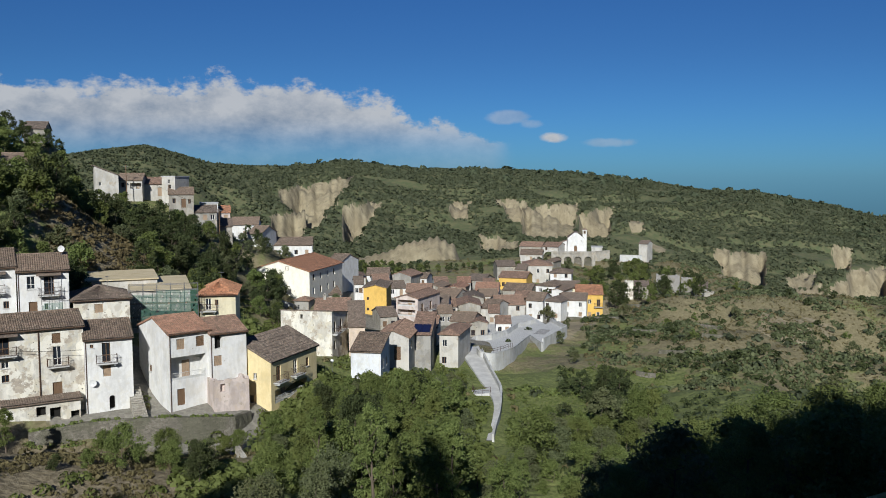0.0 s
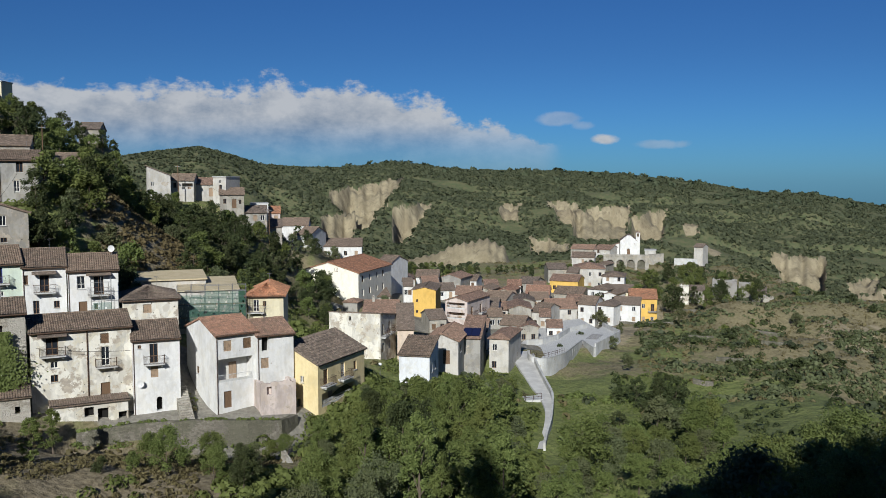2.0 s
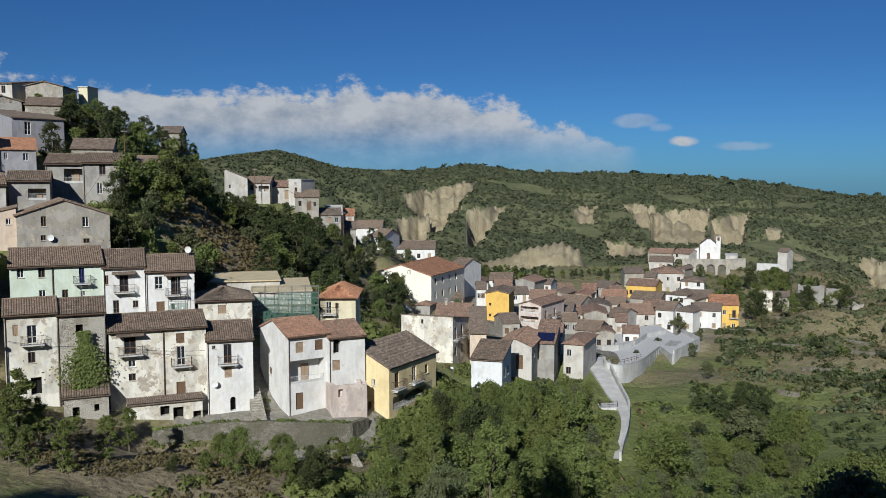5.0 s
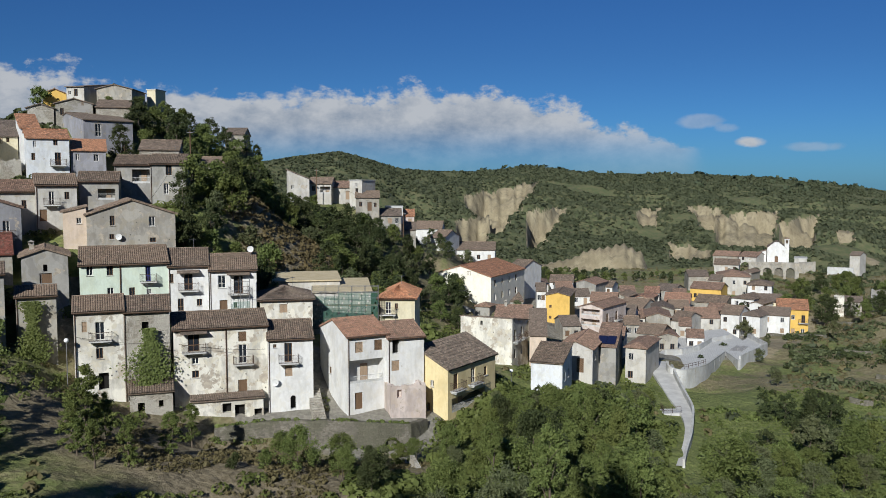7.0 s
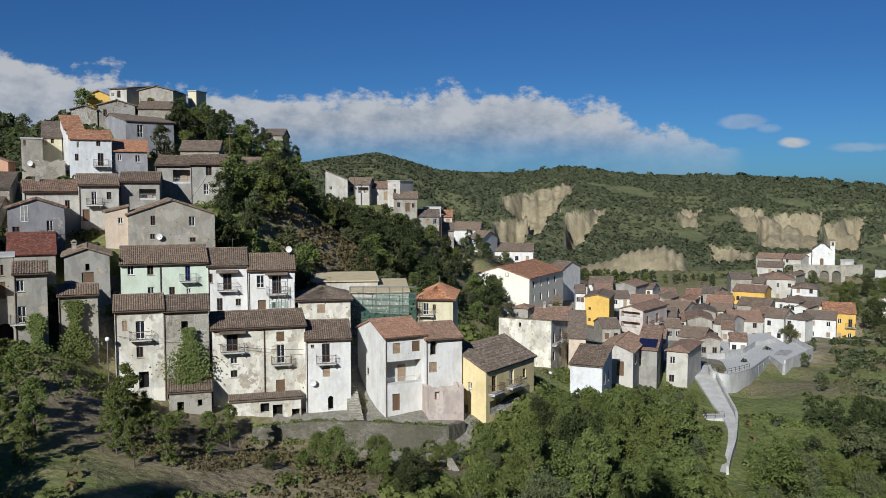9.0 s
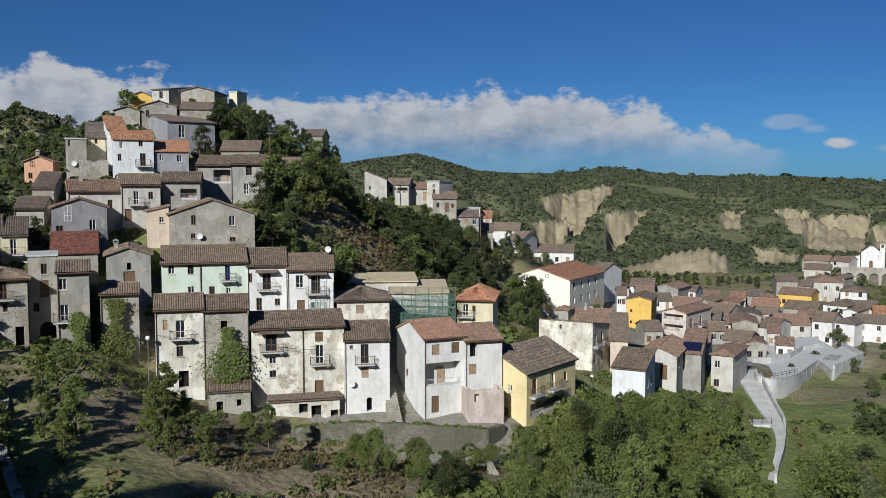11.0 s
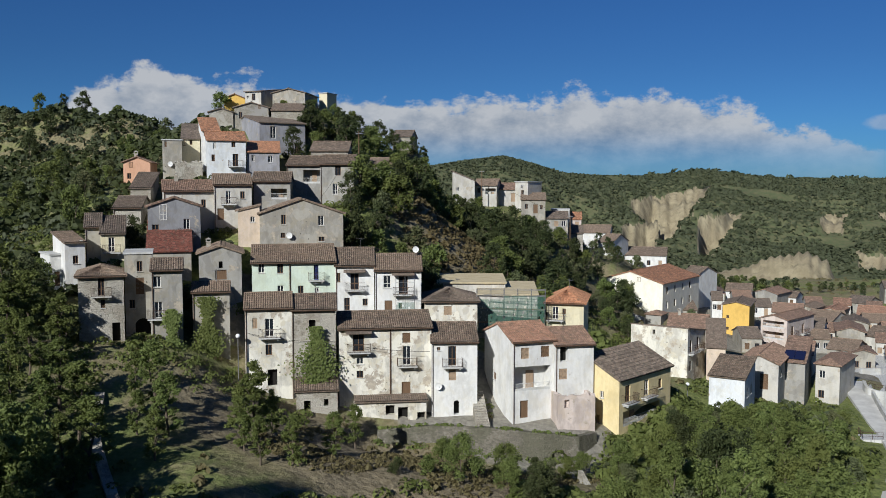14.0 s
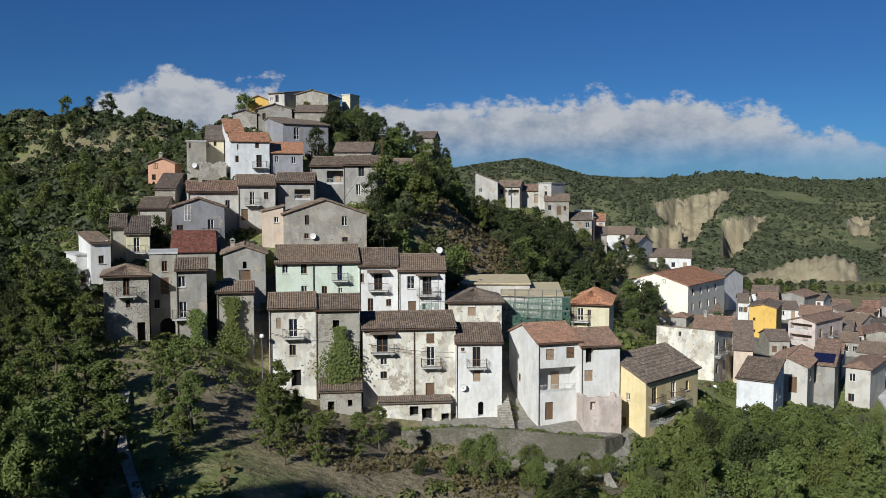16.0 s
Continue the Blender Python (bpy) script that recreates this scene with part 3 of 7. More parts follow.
def house(name, label, x, y, z, yaw, w, d, h, roof, wall, tile, openings=(), grid=None, side=(), left=(), pitch=19, pipe=None, dish=None, chimneys=0, awning=0, solar=0):
    """A house whose front runs from its near corner (x, y) along yaw; walls, roof, every opening."""
    rnd = random.Random(int(x * 7 + y * 13))
    root = thing(name, label, "house", pose(x, y, z, 0, 0, yaw))
    near = math.hypot(x, y) < NEAR
    GROUND.append((x, y, z)), FOOTPRINTS.append((x, y, yaw, w, d))
    c, s = math.cos(radians(yaw)), math.sin(radians(yaw))
    GROUND.append((x + w * c, y + w * s, z))
    FOOT = -6.0
    tp = math.tan(radians(pitch))
    # heights of the wall tops at the four corners and, for gables, the middle
    top = {"gx": (h, h, h, h), "gy": (h, h, h, h), "hip": (h, h, h, h), "flat": (h, h, h, h), "none": (h, h, h, h),
           "sf": (h, h, h + d * tp, h + d * tp), "sb": (h, h, h - d * tp, h - d * tp), "sl": (h, h + w * tp, h + w * tp, h), "sr": (h, h - w * tp, h - w * tp, h)}[roof]
    fl, fr, br, bl = top
    front = list(openings)
    if grid:
        n, st = grid
        sh = h / st
        for j in range(st):
            for i in range(n):
                if rnd.random() < 0.12:
                    continue
                u = w * (i + 0.5) / n - 0.45 + rnd.uniform(-0.12, 0.12)
                kind = rnd.choice("wwwsb") if j else rnd.choice("wwdws")
                hh = 1.25 if kind in "ws" else 2.0
                v = sh * j + (0.85 if kind in "ws" else 0.12)
                if v + hh < h - 0.15 and u > 0.15 and u + 0.9 < w - 0.1:
                    front.append((kind, u, v, 0.9, hh))
    mats = [wall]
    bm = bmesh.new()
    M_f = Matrix.Identity(4)
    M_r = Matrix.Translation((w, 0, 0)) @ Matrix.Rotation(radians(90), 4, "Z")
    M_b = Matrix.Translation((w, d, 0)) @ Matrix.Rotation(radians(180), 4, "Z")
    M_l = Matrix.Translation((0, d, 0)) @ Matrix.Rotation(radians(-90), 4, "Z")
    apex = {"gx": (0, d / 2 * tp, 0, d / 2 * tp), "gy": (w / 2 * tp, 0, w / 2 * tp, 0)}.get(roof, (0, 0, 0, 0))
    if roof in ("gx", "gy") and wall and near and not side and not grid:
        side = [("w", d * 0.3, h * 0.45, 0.8, 1.1)] if d > 6 and h > 4.5 else []
    for m, width, ta, tb, ap, holes in ((M_f, w, fl, fr, apex[0], front), (M_r, d, fr, br, apex[1], side), (M_b, w, br, bl, apex[2], ()), (M_l, d, bl, fl, apex[3], left)):
        to = lambda u, v, inward, m=m: m @ Vector((u, inward, v))
        low = min(ta, tb)
        good, proud = [], []
        for k, u, v, ow, oh in holes:
            u, ow = max(0.08, u), min(ow, width - 0.08 - max(0.08, u))
            (good if v + oh < low - 0.03 and ow > 0.15 else proud).append((k, u, v, ow, oh))
        kept = []
        for o in good:
            if not any(o[1] < q[1] + q[3] and q[1] < o[1] + o[3] and o[2] < q[2] + q[4] and q[2] < o[2] + o[4] for q in kept):
                kept.append(o)
        panel(bm, to, width, FOOT, low, kept)
        if roof == "none":   # ragged broken wall head
            n = 14
            pts = [(width * i / n, low + 0.9 * abs(noise.noise((x + i * 0.7, y, width)))) for i in range(n + 1)]
            for p, q in zip(pts, pts[1:]):
                poly(bm, (to(p[0], low, 0), to(q[0], low, 0), to(q[0], q[1], 0), to(p[0], p[1], 0)))
                poly(bm, (to(p[0], p[1], 0), to(q[0], q[1], 0), to(q[0], q[1], 0.5), to(p[0], p[1], 0.5)))
                poly(bm, (to(q[0], FOOT, 0.5), to(p[0], FOOT, 0.5), to(p[0], p[1], 0.5), to(q[0], q[1], 0.5)))
        elif ap:
            poly(bm, (to(0, low, 0), to(width, low, 0), to(width / 2, low + ap, 0)))
        elif abs(ta - tb) > 0.01:
            poly(bm, (to(0, low, 0), to(width, low, 0), to(width, tb, 0), to(0, ta, 0)) if ta > low and tb > low else ((to(0, low, 0), to(width, low, 0), to(width, tb, 0)) if tb > ta else (to(0, low, 0), to(width, low, 0), to(0, ta, 0))))
        openings_of(root, kept, m, wall, rnd, near)
        openings_of(root, [o for o in proud if o[0] in "wsd" and o[3] > 0.2], m @ Matrix.Translation((0, -0.16, 0)), wall, rnd, False)
    bmesh.ops.remove_doubles(bm, verts=bm.verts, dist=1e-4)
    part("wall", bm, wall, root)
    # roof
    ov, th = (0.38, 0.16)
    bm = bmesh.new()
    ribs = near and tile not in ("boards", "red")
    tile_m = "tile_" + tile
    if roof == "gx":
        r = h + d / 2 * tp + 0.12
        e = h - ov * tp + 0.12
        g = 0.2
        slope(bm, (-g, -ov, e), (w + g, -ov, e), (w + g, d / 2, r), (-g, d / 2, r), th, ribs)
        slope(bm, (w + g, d + ov, e), (-g, d + ov, e), (-g, d / 2, r), (w + g, d / 2, r), th, ribs)
        tube(bm, (-g, d / 2, r + 0.02), (w + g, d / 2, r + 0.02), 0.11, sides=6)
    elif roof == "gy":
        r = h + w / 2 * tp + 0.12
        e = h - ov * tp + 0.12
        g = 0.3
        slope(bm, (w + ov, -g, e), (w + ov, d + g, e), (w / 2, d + g, r), (w / 2, -g, r), th, ribs)
        slope(bm, (-ov, d + g, e), (-ov, -g, e), (w / 2, -g, r), (w / 2, d + g, r), th, ribs)
        tube(bm, (w / 2, -g, r + 0.02), (w / 2, d + g, r + 0.02), 0.11, sides=6)
    elif roof == "hip":
        k = min(w, d) / 2
        r, e = h + k * tp + 0.12, h - ov * tp + 0.12
        A, B, C, D = (-ov, -ov, e), (w + ov, -ov, e), (w + ov, d + ov, e), (-ov, d + ov, e)
        P, Q = ((k, d / 2, r), (w - k, d / 2, r)) if w >= d else ((w / 2, k, r), (w / 2, d - k, r))
        if w >= d:
            slope(bm, A, B, Q, P, th, ribs), slope(bm, C, D, P, Q, th, ribs), slope(bm, B, C, Q, Q, th, False), slope(bm, D, A, P, P, th, False)
        else:
            slope(bm, B, C, Q, P, th, ribs), slope(bm, D, A, P, Q, th, ribs), slope(bm, A, B, P, P, th, ribs), slope(bm, C, D, Q, Q, th, False)
    elif roof == "sf":
        slope(bm, (-0.2, -ov, h - ov * tp + 0.12), (w + 0.2, -ov, h - ov * tp + 0.12), (w + 0.2, d + 0.2, br + 0.2 * tp + 0.12), (-0.2, d + 0.2, bl + 0.2 * tp + 0.12), th, ribs)
    elif roof == "sb":
        slope(bm, (w + 0.2, d + ov, br - ov * tp + 0.12), (-0.2, d + ov, bl - ov * tp + 0.12), (-0.2, -0.05, h + 0.12), (w + 0.2, -0.05, h + 0.12), th, ribs)
    elif roof == "sl":
        slope(bm, (-ov, d + 0.2, h - ov * tp + 0.12), (-ov, -0.2, h - ov * tp + 0.12), (w + 0.2, -0.2, fr + 0.12), (w + 0.2, d + 0.2, br + 0.12), th, ribs)
    elif roof == "sr":
        slope(bm, (w + ov, -0.3, fr - ov * tp + 0.12), (w + ov, d + 0.3, br - ov * tp + 0.12), (-0.3, d + 0.3, bl + 0.3 * tp + 0.12), (-0.3, -0.3, fl + 0.3 * tp + 0.12), th, ribs)
    elif roof == "flat":
        box(bm, -0.15, -0.15, h + 0.004, w + 0.15, d + 0.15, h + 0.2)
        tile_m = "concrete"
    if roof != "none":
        rp = part("roof", bm, tile_m, root)
        if roof in ("gx", "hip") and near:
            gut = bmesh.new()
            tube(gut, (-0.15, -ov - 0.06, h - ov * tp + 0.02), (w + 0.15, -ov - 0.06, h - ov * tp + 0.02), 0.07, sides=6)
            part("gutter", gut, "iron", root)
        n = chimneys
        for i in range(n):
            u = w * (0.15 + 0.7 * rnd.random())
            v = d * 0.45
            zz = h + (v * tp if roof in ("gx", "sf") else (w / 2 - abs(u - w / 2)) * tp if roof == "gy" else 0.8) + 0.1
            part("chimney", cached(("chimney", wall), chimney_mesh, "worn"), None, root, m=Matrix.Translation((u, v, zz)))
        if solar:
            zz = h + 0.3
            for i in range(2):
                bm = bmesh.new()
                for j in range(3):
                    box(bm, 0, j * 1.02, 0, 1.5, j * 1.02 + 1.0, 0.05)
                part("solar_panel", bm, "solar", root, "dark blue solar panels", m=Matrix.Translation((0.2 + i * 1.55, 0.3, zz + 0.1)) @ Matrix.Rotation(radians(pitch), 4, "X"))
    if pipe is not None:
        bm = bmesh.new()
        tube(bm, (w * pipe, -0.1, 0.0), (w * pipe, -0.1, h - 0.1), 0.07, sides=6)
        part("drainpipe", bm, "iron", root)
    if near and pipe is None and roof == "gx":
        bm = bmesh.new()
        tube(bm, (0.12, -0.09, 0.0), (0.12, -0.09, h - 0.1), 0.045, sides=6)
        part("drainpipe", bm, "iron", root)
    if near and roof in ("gx", "gy", "hip") and rnd.random() < 0.4:
        bm = bmesh.new()
        tube(bm, (0, 0, -1.2), (0, 0, 1.5), 0.022, sides=4)
        tube(bm, (-0.55, 0, 1.35), (0.55, 0, 1.35), 0.016, sides=4)
        for k in range(6):
            tube(bm, (-0.5 + 0.2 * k, -0.3 + 0.03 * k, 1.35), (-0.5 + 0.2 * k, 0.3 - 0.03 * k, 1.35), 0.012, sides=4)
        u = 0.3 + 0.4 * rnd.random()
        rise = (w / 2 - abs(u * w - w / 2)) * tp if roof == "gy" else d * 0.45 * tp if roof == "gx" else min(w, d) * 0.4 * tp
        part("aerial", bm, "steel", root, "thin metal television aerial", m=Matrix.Translation((w * u, d * 0.45, h + rise + 0.2)) @ Matrix.Rotation(rnd.uniform(0, 3), 4, "Z"))
    if dish is not None:
        hz = h + 0.9 if roof == "gx" else h * 0.4
        if dish < 0.5 or wall == "green":
            part("satellite_dish", cached(("dish",), dish_mesh, "dish_white"), None, root, "white satellite dish", m=Matrix.Translation((w * dish, -0.36, h * 0.42)) @ Matrix.Rotation(radians(-20), 4, "Z"))
        else:
            bm = bmesh.new()
            tube(bm, (0, 0, -1.3), (0, 0, 0.1), 0.03, sides=5)
            mast = part("dish_mast", bm, "steel", root, m=Matrix.Translation((w * dish, d * 0.4, h + d * 0.4 * tp + 1.0)))
            part("satellite_dish", cached(("dish",), dish_mesh, "dish_white"), None, mast, "white satellite dish", m=Matrix.Translation((0, -0.1, 0.1)) @ Matrix.Rotation(radians(-15), 4, "Z"))
    if awning:
        for k, u, v, ow, oh in [o for o in front if o[0] == "b"][:1]:
            bm = bmesh.new()
            slope(bm, (u - 0.9, -1.0, v + oh + 0.25), (u + ow + 0.9, -1.0, v + oh + 0.25), (u + ow + 0.9, 0.0, v + oh + 0.55), (u - 0.9, 0.0, v + oh + 0.55), 0.06, False)
            part("canopy", bm, "tile_greybrown", root, "weathered sheet canopy over the balcony")
    return root


house('row_house', 'cracked white plaster village house above the retaining wall', -62.39, 90.69, 14.85, 34.53, 5.38, 7.5, 10.16, 'gx', 'peel', 'brown',
      openings=[('s', 0.85, 7.79, 0.54, 1.21), ('b', 2.3, 6.78, 0.98, 2.1), ('w', 2.31, 4.59, 0.74, 1.24), ('h', 2.5, 0.87, 1.11, 2.01)])
house('row_house', 'bare rubble stone house half covered by ivy', -57.98, 93.77, 14.12, 31.73, 5.13, 7.5, 10.61, 'gx', 'rubble', 'brown',
      openings=[('h', 1.98, 8.11, 0.76, 1.24), ('h', 0.29, 0.07, 0.76, 1.12), ('h', 3.55, 0.18, 0.51, 0.85)])
house('row_house', 'peeling white row house with two rusty balconies', -53.31, 96.68, 11.44, 31.87, 11.07, 8, 10.89, 'gx', 'peel', 'brown',
      openings=[('b', 1.65, 8.12, 1.31, 2.03), ('w', 2.08, 6.55, 0.79, 0.79), ('w', 2.06, 4.9, 0.79, 0.86), ('s', 7.57, 9, 0.95, 1.21), ('b', 7.62, 6.29, 0.94, 2.32), ('d', 7.45, 2.33, 1.08, 1.93), ('h', 7.01, -0.17, 1.22, 1.47), ('h', 9.34, -0.28, 0.83, 0.61)], pipe=0.55, awning=1)
house('row_house', 'tall clean white row house with one balcony', -43.28, 101.27, 11.67, 26.14, 5.45, 9, 9.05, 'gx', 'white', 'brown',
      openings=[('w', 0.61, 8, 0.4, 0.42), ('b', 1.96, 6.16, 0.94, 2.36), ('s', 2.02, 4.37, 0.88, 1.34), ('a', 2.62, 0.19, 0.68, 1.76)], dish=0.15)
house('village_house', 'pale plaster house with a deep loggia and closed shutters', -33.82, 103.38, 11.23, 42.12, 5.45, 9, 9.77, 'gx', 'white', 'terracotta',
      openings=[('s', 1.03, 7.71, 1.04, 1.31), ('s', 3.63, 7.78, 1.06, 1.32), ('l', 0.22, 3.89, 4.64, 2.88), ('d', 0.96, 0.63, 1.04, 2.1)], left=[('w', 3, 4.2, 0.8, 0.9)])
house('village_house', 'pale plaster house end beside a ruined wall', -29.5, 106.29, 12.86, 35.51, 4.82, 8, 7.63, 'gx', 'white', 'redbrown',
      openings=[('h', 0.58, 5.62, 0.95, 1.84), ('s', 0.45, 3.47, 1.02, 1.31)])
house('ruin', 'roofless ruin with pink plaster and broken stone walls', -28.48, 103.98, 11.52, 31.32, 4.45, 5, 3.3, 'none', 'pink', 'brown',
      openings=[('h', 0.76, 2.02, 0.63, 0.98)])
house('village_house', 'yellow rendered house with a long brown roof', -26.6, 109.9, 9.21, -20.63, 4.6, 12.0, 9.55, 'sr', 'yellow', 'greybrown',
      openings=[('w', 0.26, 7.29, 0.68, 1.31), ('w', 1.94, 4.79, 0.5, 0.83), ('h', 1.39, 1.48, 0.51, 1.18)], side=[('b', 1.3, 4.4, 1.1, 2.0), ('b', 5.6, 4.4, 1.1, 2.0), ('w', 9.0, 4.8, 0.8, 1.2), ('l', 0.9, 1.5, 8.4, 1.8)], pitch=26)
house('lean_to', 'low rubble lean-to with dark doorways below the houses', -50.74, 96.07, 11.37, 30.84, 8.34, 1.8, 2.5, 'sf', 'peel', 'greybrown', pitch=7,
      openings=[('h', 3.5, 0.86, 1.06, 1.15), ('h', 4.96, 0.16, 1.2, 1.57), ('h', 7.25, 0.12, 0.94, 0.94)])
house('lean_to', 'ruined rubble outbuilding with a slipped tiled roof', -56.26, 91.91, 12.32, 31.47, 4.73, 2.6, 3.31, 'sf', 'rubble', 'brown',
      openings=[('h', 0.87, 0.51, 0.74, 1.57), ('h', 3.17, 1.39, 0.5, 0.83)])
house('row_house', 'long pale green terraced house with a brown tiled roof', -68.74, 100.91, 21.94, 34.26, 10.81, 11, 7.4, 'gx', 'green', 'brown',
      openings=[('w', 0.84, 6.05, 0.75, 1.27), ('w', 3.24, 5.98, 0.76, 1.27), ('B', 7.96, 5.04, 0.62, 1.96), ('w', 3.25, 3.24, 0.76, 1.13), ('w', 5.9, 3.09, 0.7, 1.21), ('w', 8.06, 3.02, 0.57, 0.99)], pipe=0.45, dish=0.8)
house('row_house', 'white terraced house with a concrete balcony', -59.71, 106.83, 20.93, 29.2, 5.09, 11, 7.89, 'gx', 'white', 'brown',
      openings=[('w', 0.21, 5.7, 0.42, 1.21), ('b', 1.97, 4.68, 1.08, 2.13), ('w', 1.12, 1.91, 0.72, 1.68), ('w', 3.55, 2.53, 0.66, 0.92)], awning=1)
house('row_house', 'white terraced house with green balcony screen', -54.68, 108.5, 20.19, 26.75, 6.09, 10, 8.04, 'gx', 'white', 'brown',
      openings=[('w', 1.1, 5.68, 0.95, 1.67), ('b', 3.1, 4.89, 1.17, 2.35), ('d', 1.22, 2.36, 1.02, 1.68), ('w', 3.07, 2.94, 0.44, 0.76)], dish=0.9, awning=1)
house('village_house', 'low grey hipped-roof house of worn stone', -48.43, 110.47, 19.84, 25.67, 6.95, 9, 4.36, 'hip', 'peel', 'greybrown',
      openings=[('s', 2.53, 2.57, 1.04, 1.15)])
house('building_shell', 'house under reconstruction with a bare timber roof', -44.48, 119.72, 17.82, 20.38, 8.27, 12, 6.44, 'sf', 'cream', 'boards', grid=(3, 1), pitch=2.5)
house('building_shell', 'upper part of the house under reconstruction', -51.61, 122.19, 20.3, 22.9, 9.76, 9, 5.04, 'sf', 'cream', 'boards', pitch=2.5)
house('village_house', 'yellow house with an orange tiled roof and balcony', -34.88, 120.87, 19.07, 10.1, 4.99, 10, 4.5, 'hip', 'paleyellow', 'orange',
      openings=[('b', 0.79, 2.18, 0.79, 1.71), ('w', 2.12, 2.91, 0.47, 0.77)], pitch=28)
house('stone_house', 'dappled rubble stone house beside outdoor steps', -78.3, 81.28, 20.83, 43.93, 4.88, 8, 8.14, 'hip', 'rubble', 'brown',
      openings=[('b', 2.11, 5.89, 0.69, 1.99), ('w', 2.36, 4.45, 0.47, 0.94), ('h', 3.53, 0.34, 0.88, 2.36)])
house('stone_house', 'narrow beige house with an arched passage below', -76.17, 86.28, 20.78, 41.44, 3.06, 7, 10.45, 'flat', 'worn', 'brown',
      openings=[('w', 1.38, 8.38, 0.61, 1.23), ('s', 1.21, 5.67, 0.92, 1.99), ('w', 0.46, 4.02, 0.62, 1.04), ('a', 1.05, -0.07, 1.75, 2.87)])
house('stone_house', 'grey plaster house with a tiled lean roof', -71.99, 86.08, 21.26, 39.91, 3.41, 6, 8.28, 'gx', 'grey', 'brown',
      openings=[('w', 0.24, 6.27, 0.79, 1.28), ('b', 0.31, 2.68, 0.85, 1.89)])
house('stone_house', 'low outbuilding overgrown with ivy', -69.22, 89.82, 18.26, 37.62, 4.26, 5, 8.44, 'gx', 'worn', 'brown')
house('village_house', 'grey gabled house with one small window', -73.68, 96.51, 25.85, 37.36, 5.31, 9, 4.86, 'gy', 'grey', 'brown',
      openings=[('h', 2.45, 2.92, 0.48, 0.88), ('d', 2.01, 1.45, 1.4, 1.27)], chimneys=1)
house('village_house', 'house with a bright rust red sheet roof', -81.74, 96.13, 26.6, 40.38, 5.53, 9, 4.18, 'sf', 'worn', 'red', pitch=22)
house('village_house', 'cream house with a terrace and dark flat roof', -86.49, 92.96, 29.4, 42.94, 2.93, 8, 3.73, 'sf', 'paleyellow', 'greybrown',
      openings=[('b', 0.96, 1.33, 0.72, 1.94)], pitch=14)
house('village_house', 'old plaster house with a patched roof', -89.93, 93.72, 28.78, 43.82, 1.97, 9, 5.14, 'gx', 'worn', 'greybrown')
house('village_house', 'small white house at the top of the steps', -85.01, 85.81, 26.62, 58.73, 2.31, 7, 5.75, 'sf', 'white', 'brown',
      openings=[('w', 0.88, 3.19, 0.64, 1), ('w', 1.72, 5.54, 0.32, 0.5)], pitch=8)
house('village_house', 'low white annex with a terrace', -87.59, 85.95, 26.5, 59.54, 1.65, 6, 4.26, 'flat', 'white', 'brown',
      openings=[('d', 0.41, 0.48, 0.62, 1.8)])
house('village_house', 'blue grey plaster house with tall windows', -85.66, 100.68, 30.71, 40.39, 6.95, 9, 5.83, 'gy', 'bluegrey', 'redbrown',
      openings=[('w', 1.57, 3.94, 0.94, 2.19), ('w', 0.55, 2.07, 0.87, 1.26), ('b', 4.7, 1.86, 0.8, 2.22)])
house('village_house', 'small peach plaster house', -76.08, 107.97, 31.39, 35.17, 2.97, 7, 4.48, 'sl', 'peach', 'brown',
      openings=[('w', 1.71, 2.87, 0.62, 0.8)], pitch=14)
house('village_house', 'broad grey and rubble gabled house', -72.81, 108.5, 30.2, 35.86, 11.63, 11, 5.3, 'gy', 'worn', 'brown',
      openings=[('w', 2.96, 3.77, 0.62, 1.35), ('w', 8.1, 3.58, 0.79, 1.37), ('w', 2.86, 1.86, 0.62, 0.72), ('w', 8.16, 1.33, 0.8, 0.65), ('h', 8.19, 6.06, 0.39, 0.56)], pitch=19, dish=0.35)
house('village_house', 'long house with a low brown roof', -89.37, 108.1, 32.52, 42.58, 7.15, 9, 6.13, 'gx', 'cream', 'redbrown',
      openings=[('w', 5.32, 3.69, 0.64, 1.18)], chimneys=1)
house('village_house', 'cream house with two arched windows', -83.26, 111.9, 32.67, 39.65, 5.44, 9, 6.91, 'gx', 'cream', 'brown',
      openings=[('b', 1.71, 4.05, 0.71, 1.93), ('w', 3.77, 4.81, 0.65, 1.1), ('d', 0.44, 1.7, 0.96, 1.69)])
house('village_house', 'grey house with a curved corner and terrace', -79.96, 116.9, 35.13, 30.37, 5.61, 8, 4.98, 'gx', 'grey', 'brown',
      openings=[('l', 2.7, 2.24, 2.37, 1.63)])
house('village_house', 'grey house with a wide loggia balcony', -79.64, 125.65, 36.94, 24.37, 5.37, 9, 5.81, 'gx', 'grey', 'brown',
      openings=[('l', 2.63, 2.91, 2.99, 2.17)], dish=0.1)
house('village_house', 'tall grey house with a brown roof', -74.62, 127.66, 36.58, 24.31, 5.35, 9, 6.34, 'gx', 'grey', 'brown',
      openings=[('w', 2.36, 4.53, 0.9, 1.54), ('w', 1.98, 1.54, 0.72, 1.72)])
house('village_house', 'stone house with a broken tiled roof', -81.21, 135.34, 42.46, 24.97, 6.4, 10, 3.09, 'gx', 'rubble', 'brown',
      openings=[('h', 3.49, 2.9, 0.68, 0.48), ('h', 4.56, 2.9, 0.58, 0.48)])
house('village_house', 'small roadside house with a pale roof', -73.79, 141.97, 38.98, 19.47, 4.39, 9, 3.95, 'gx', 'cream', 'brown')
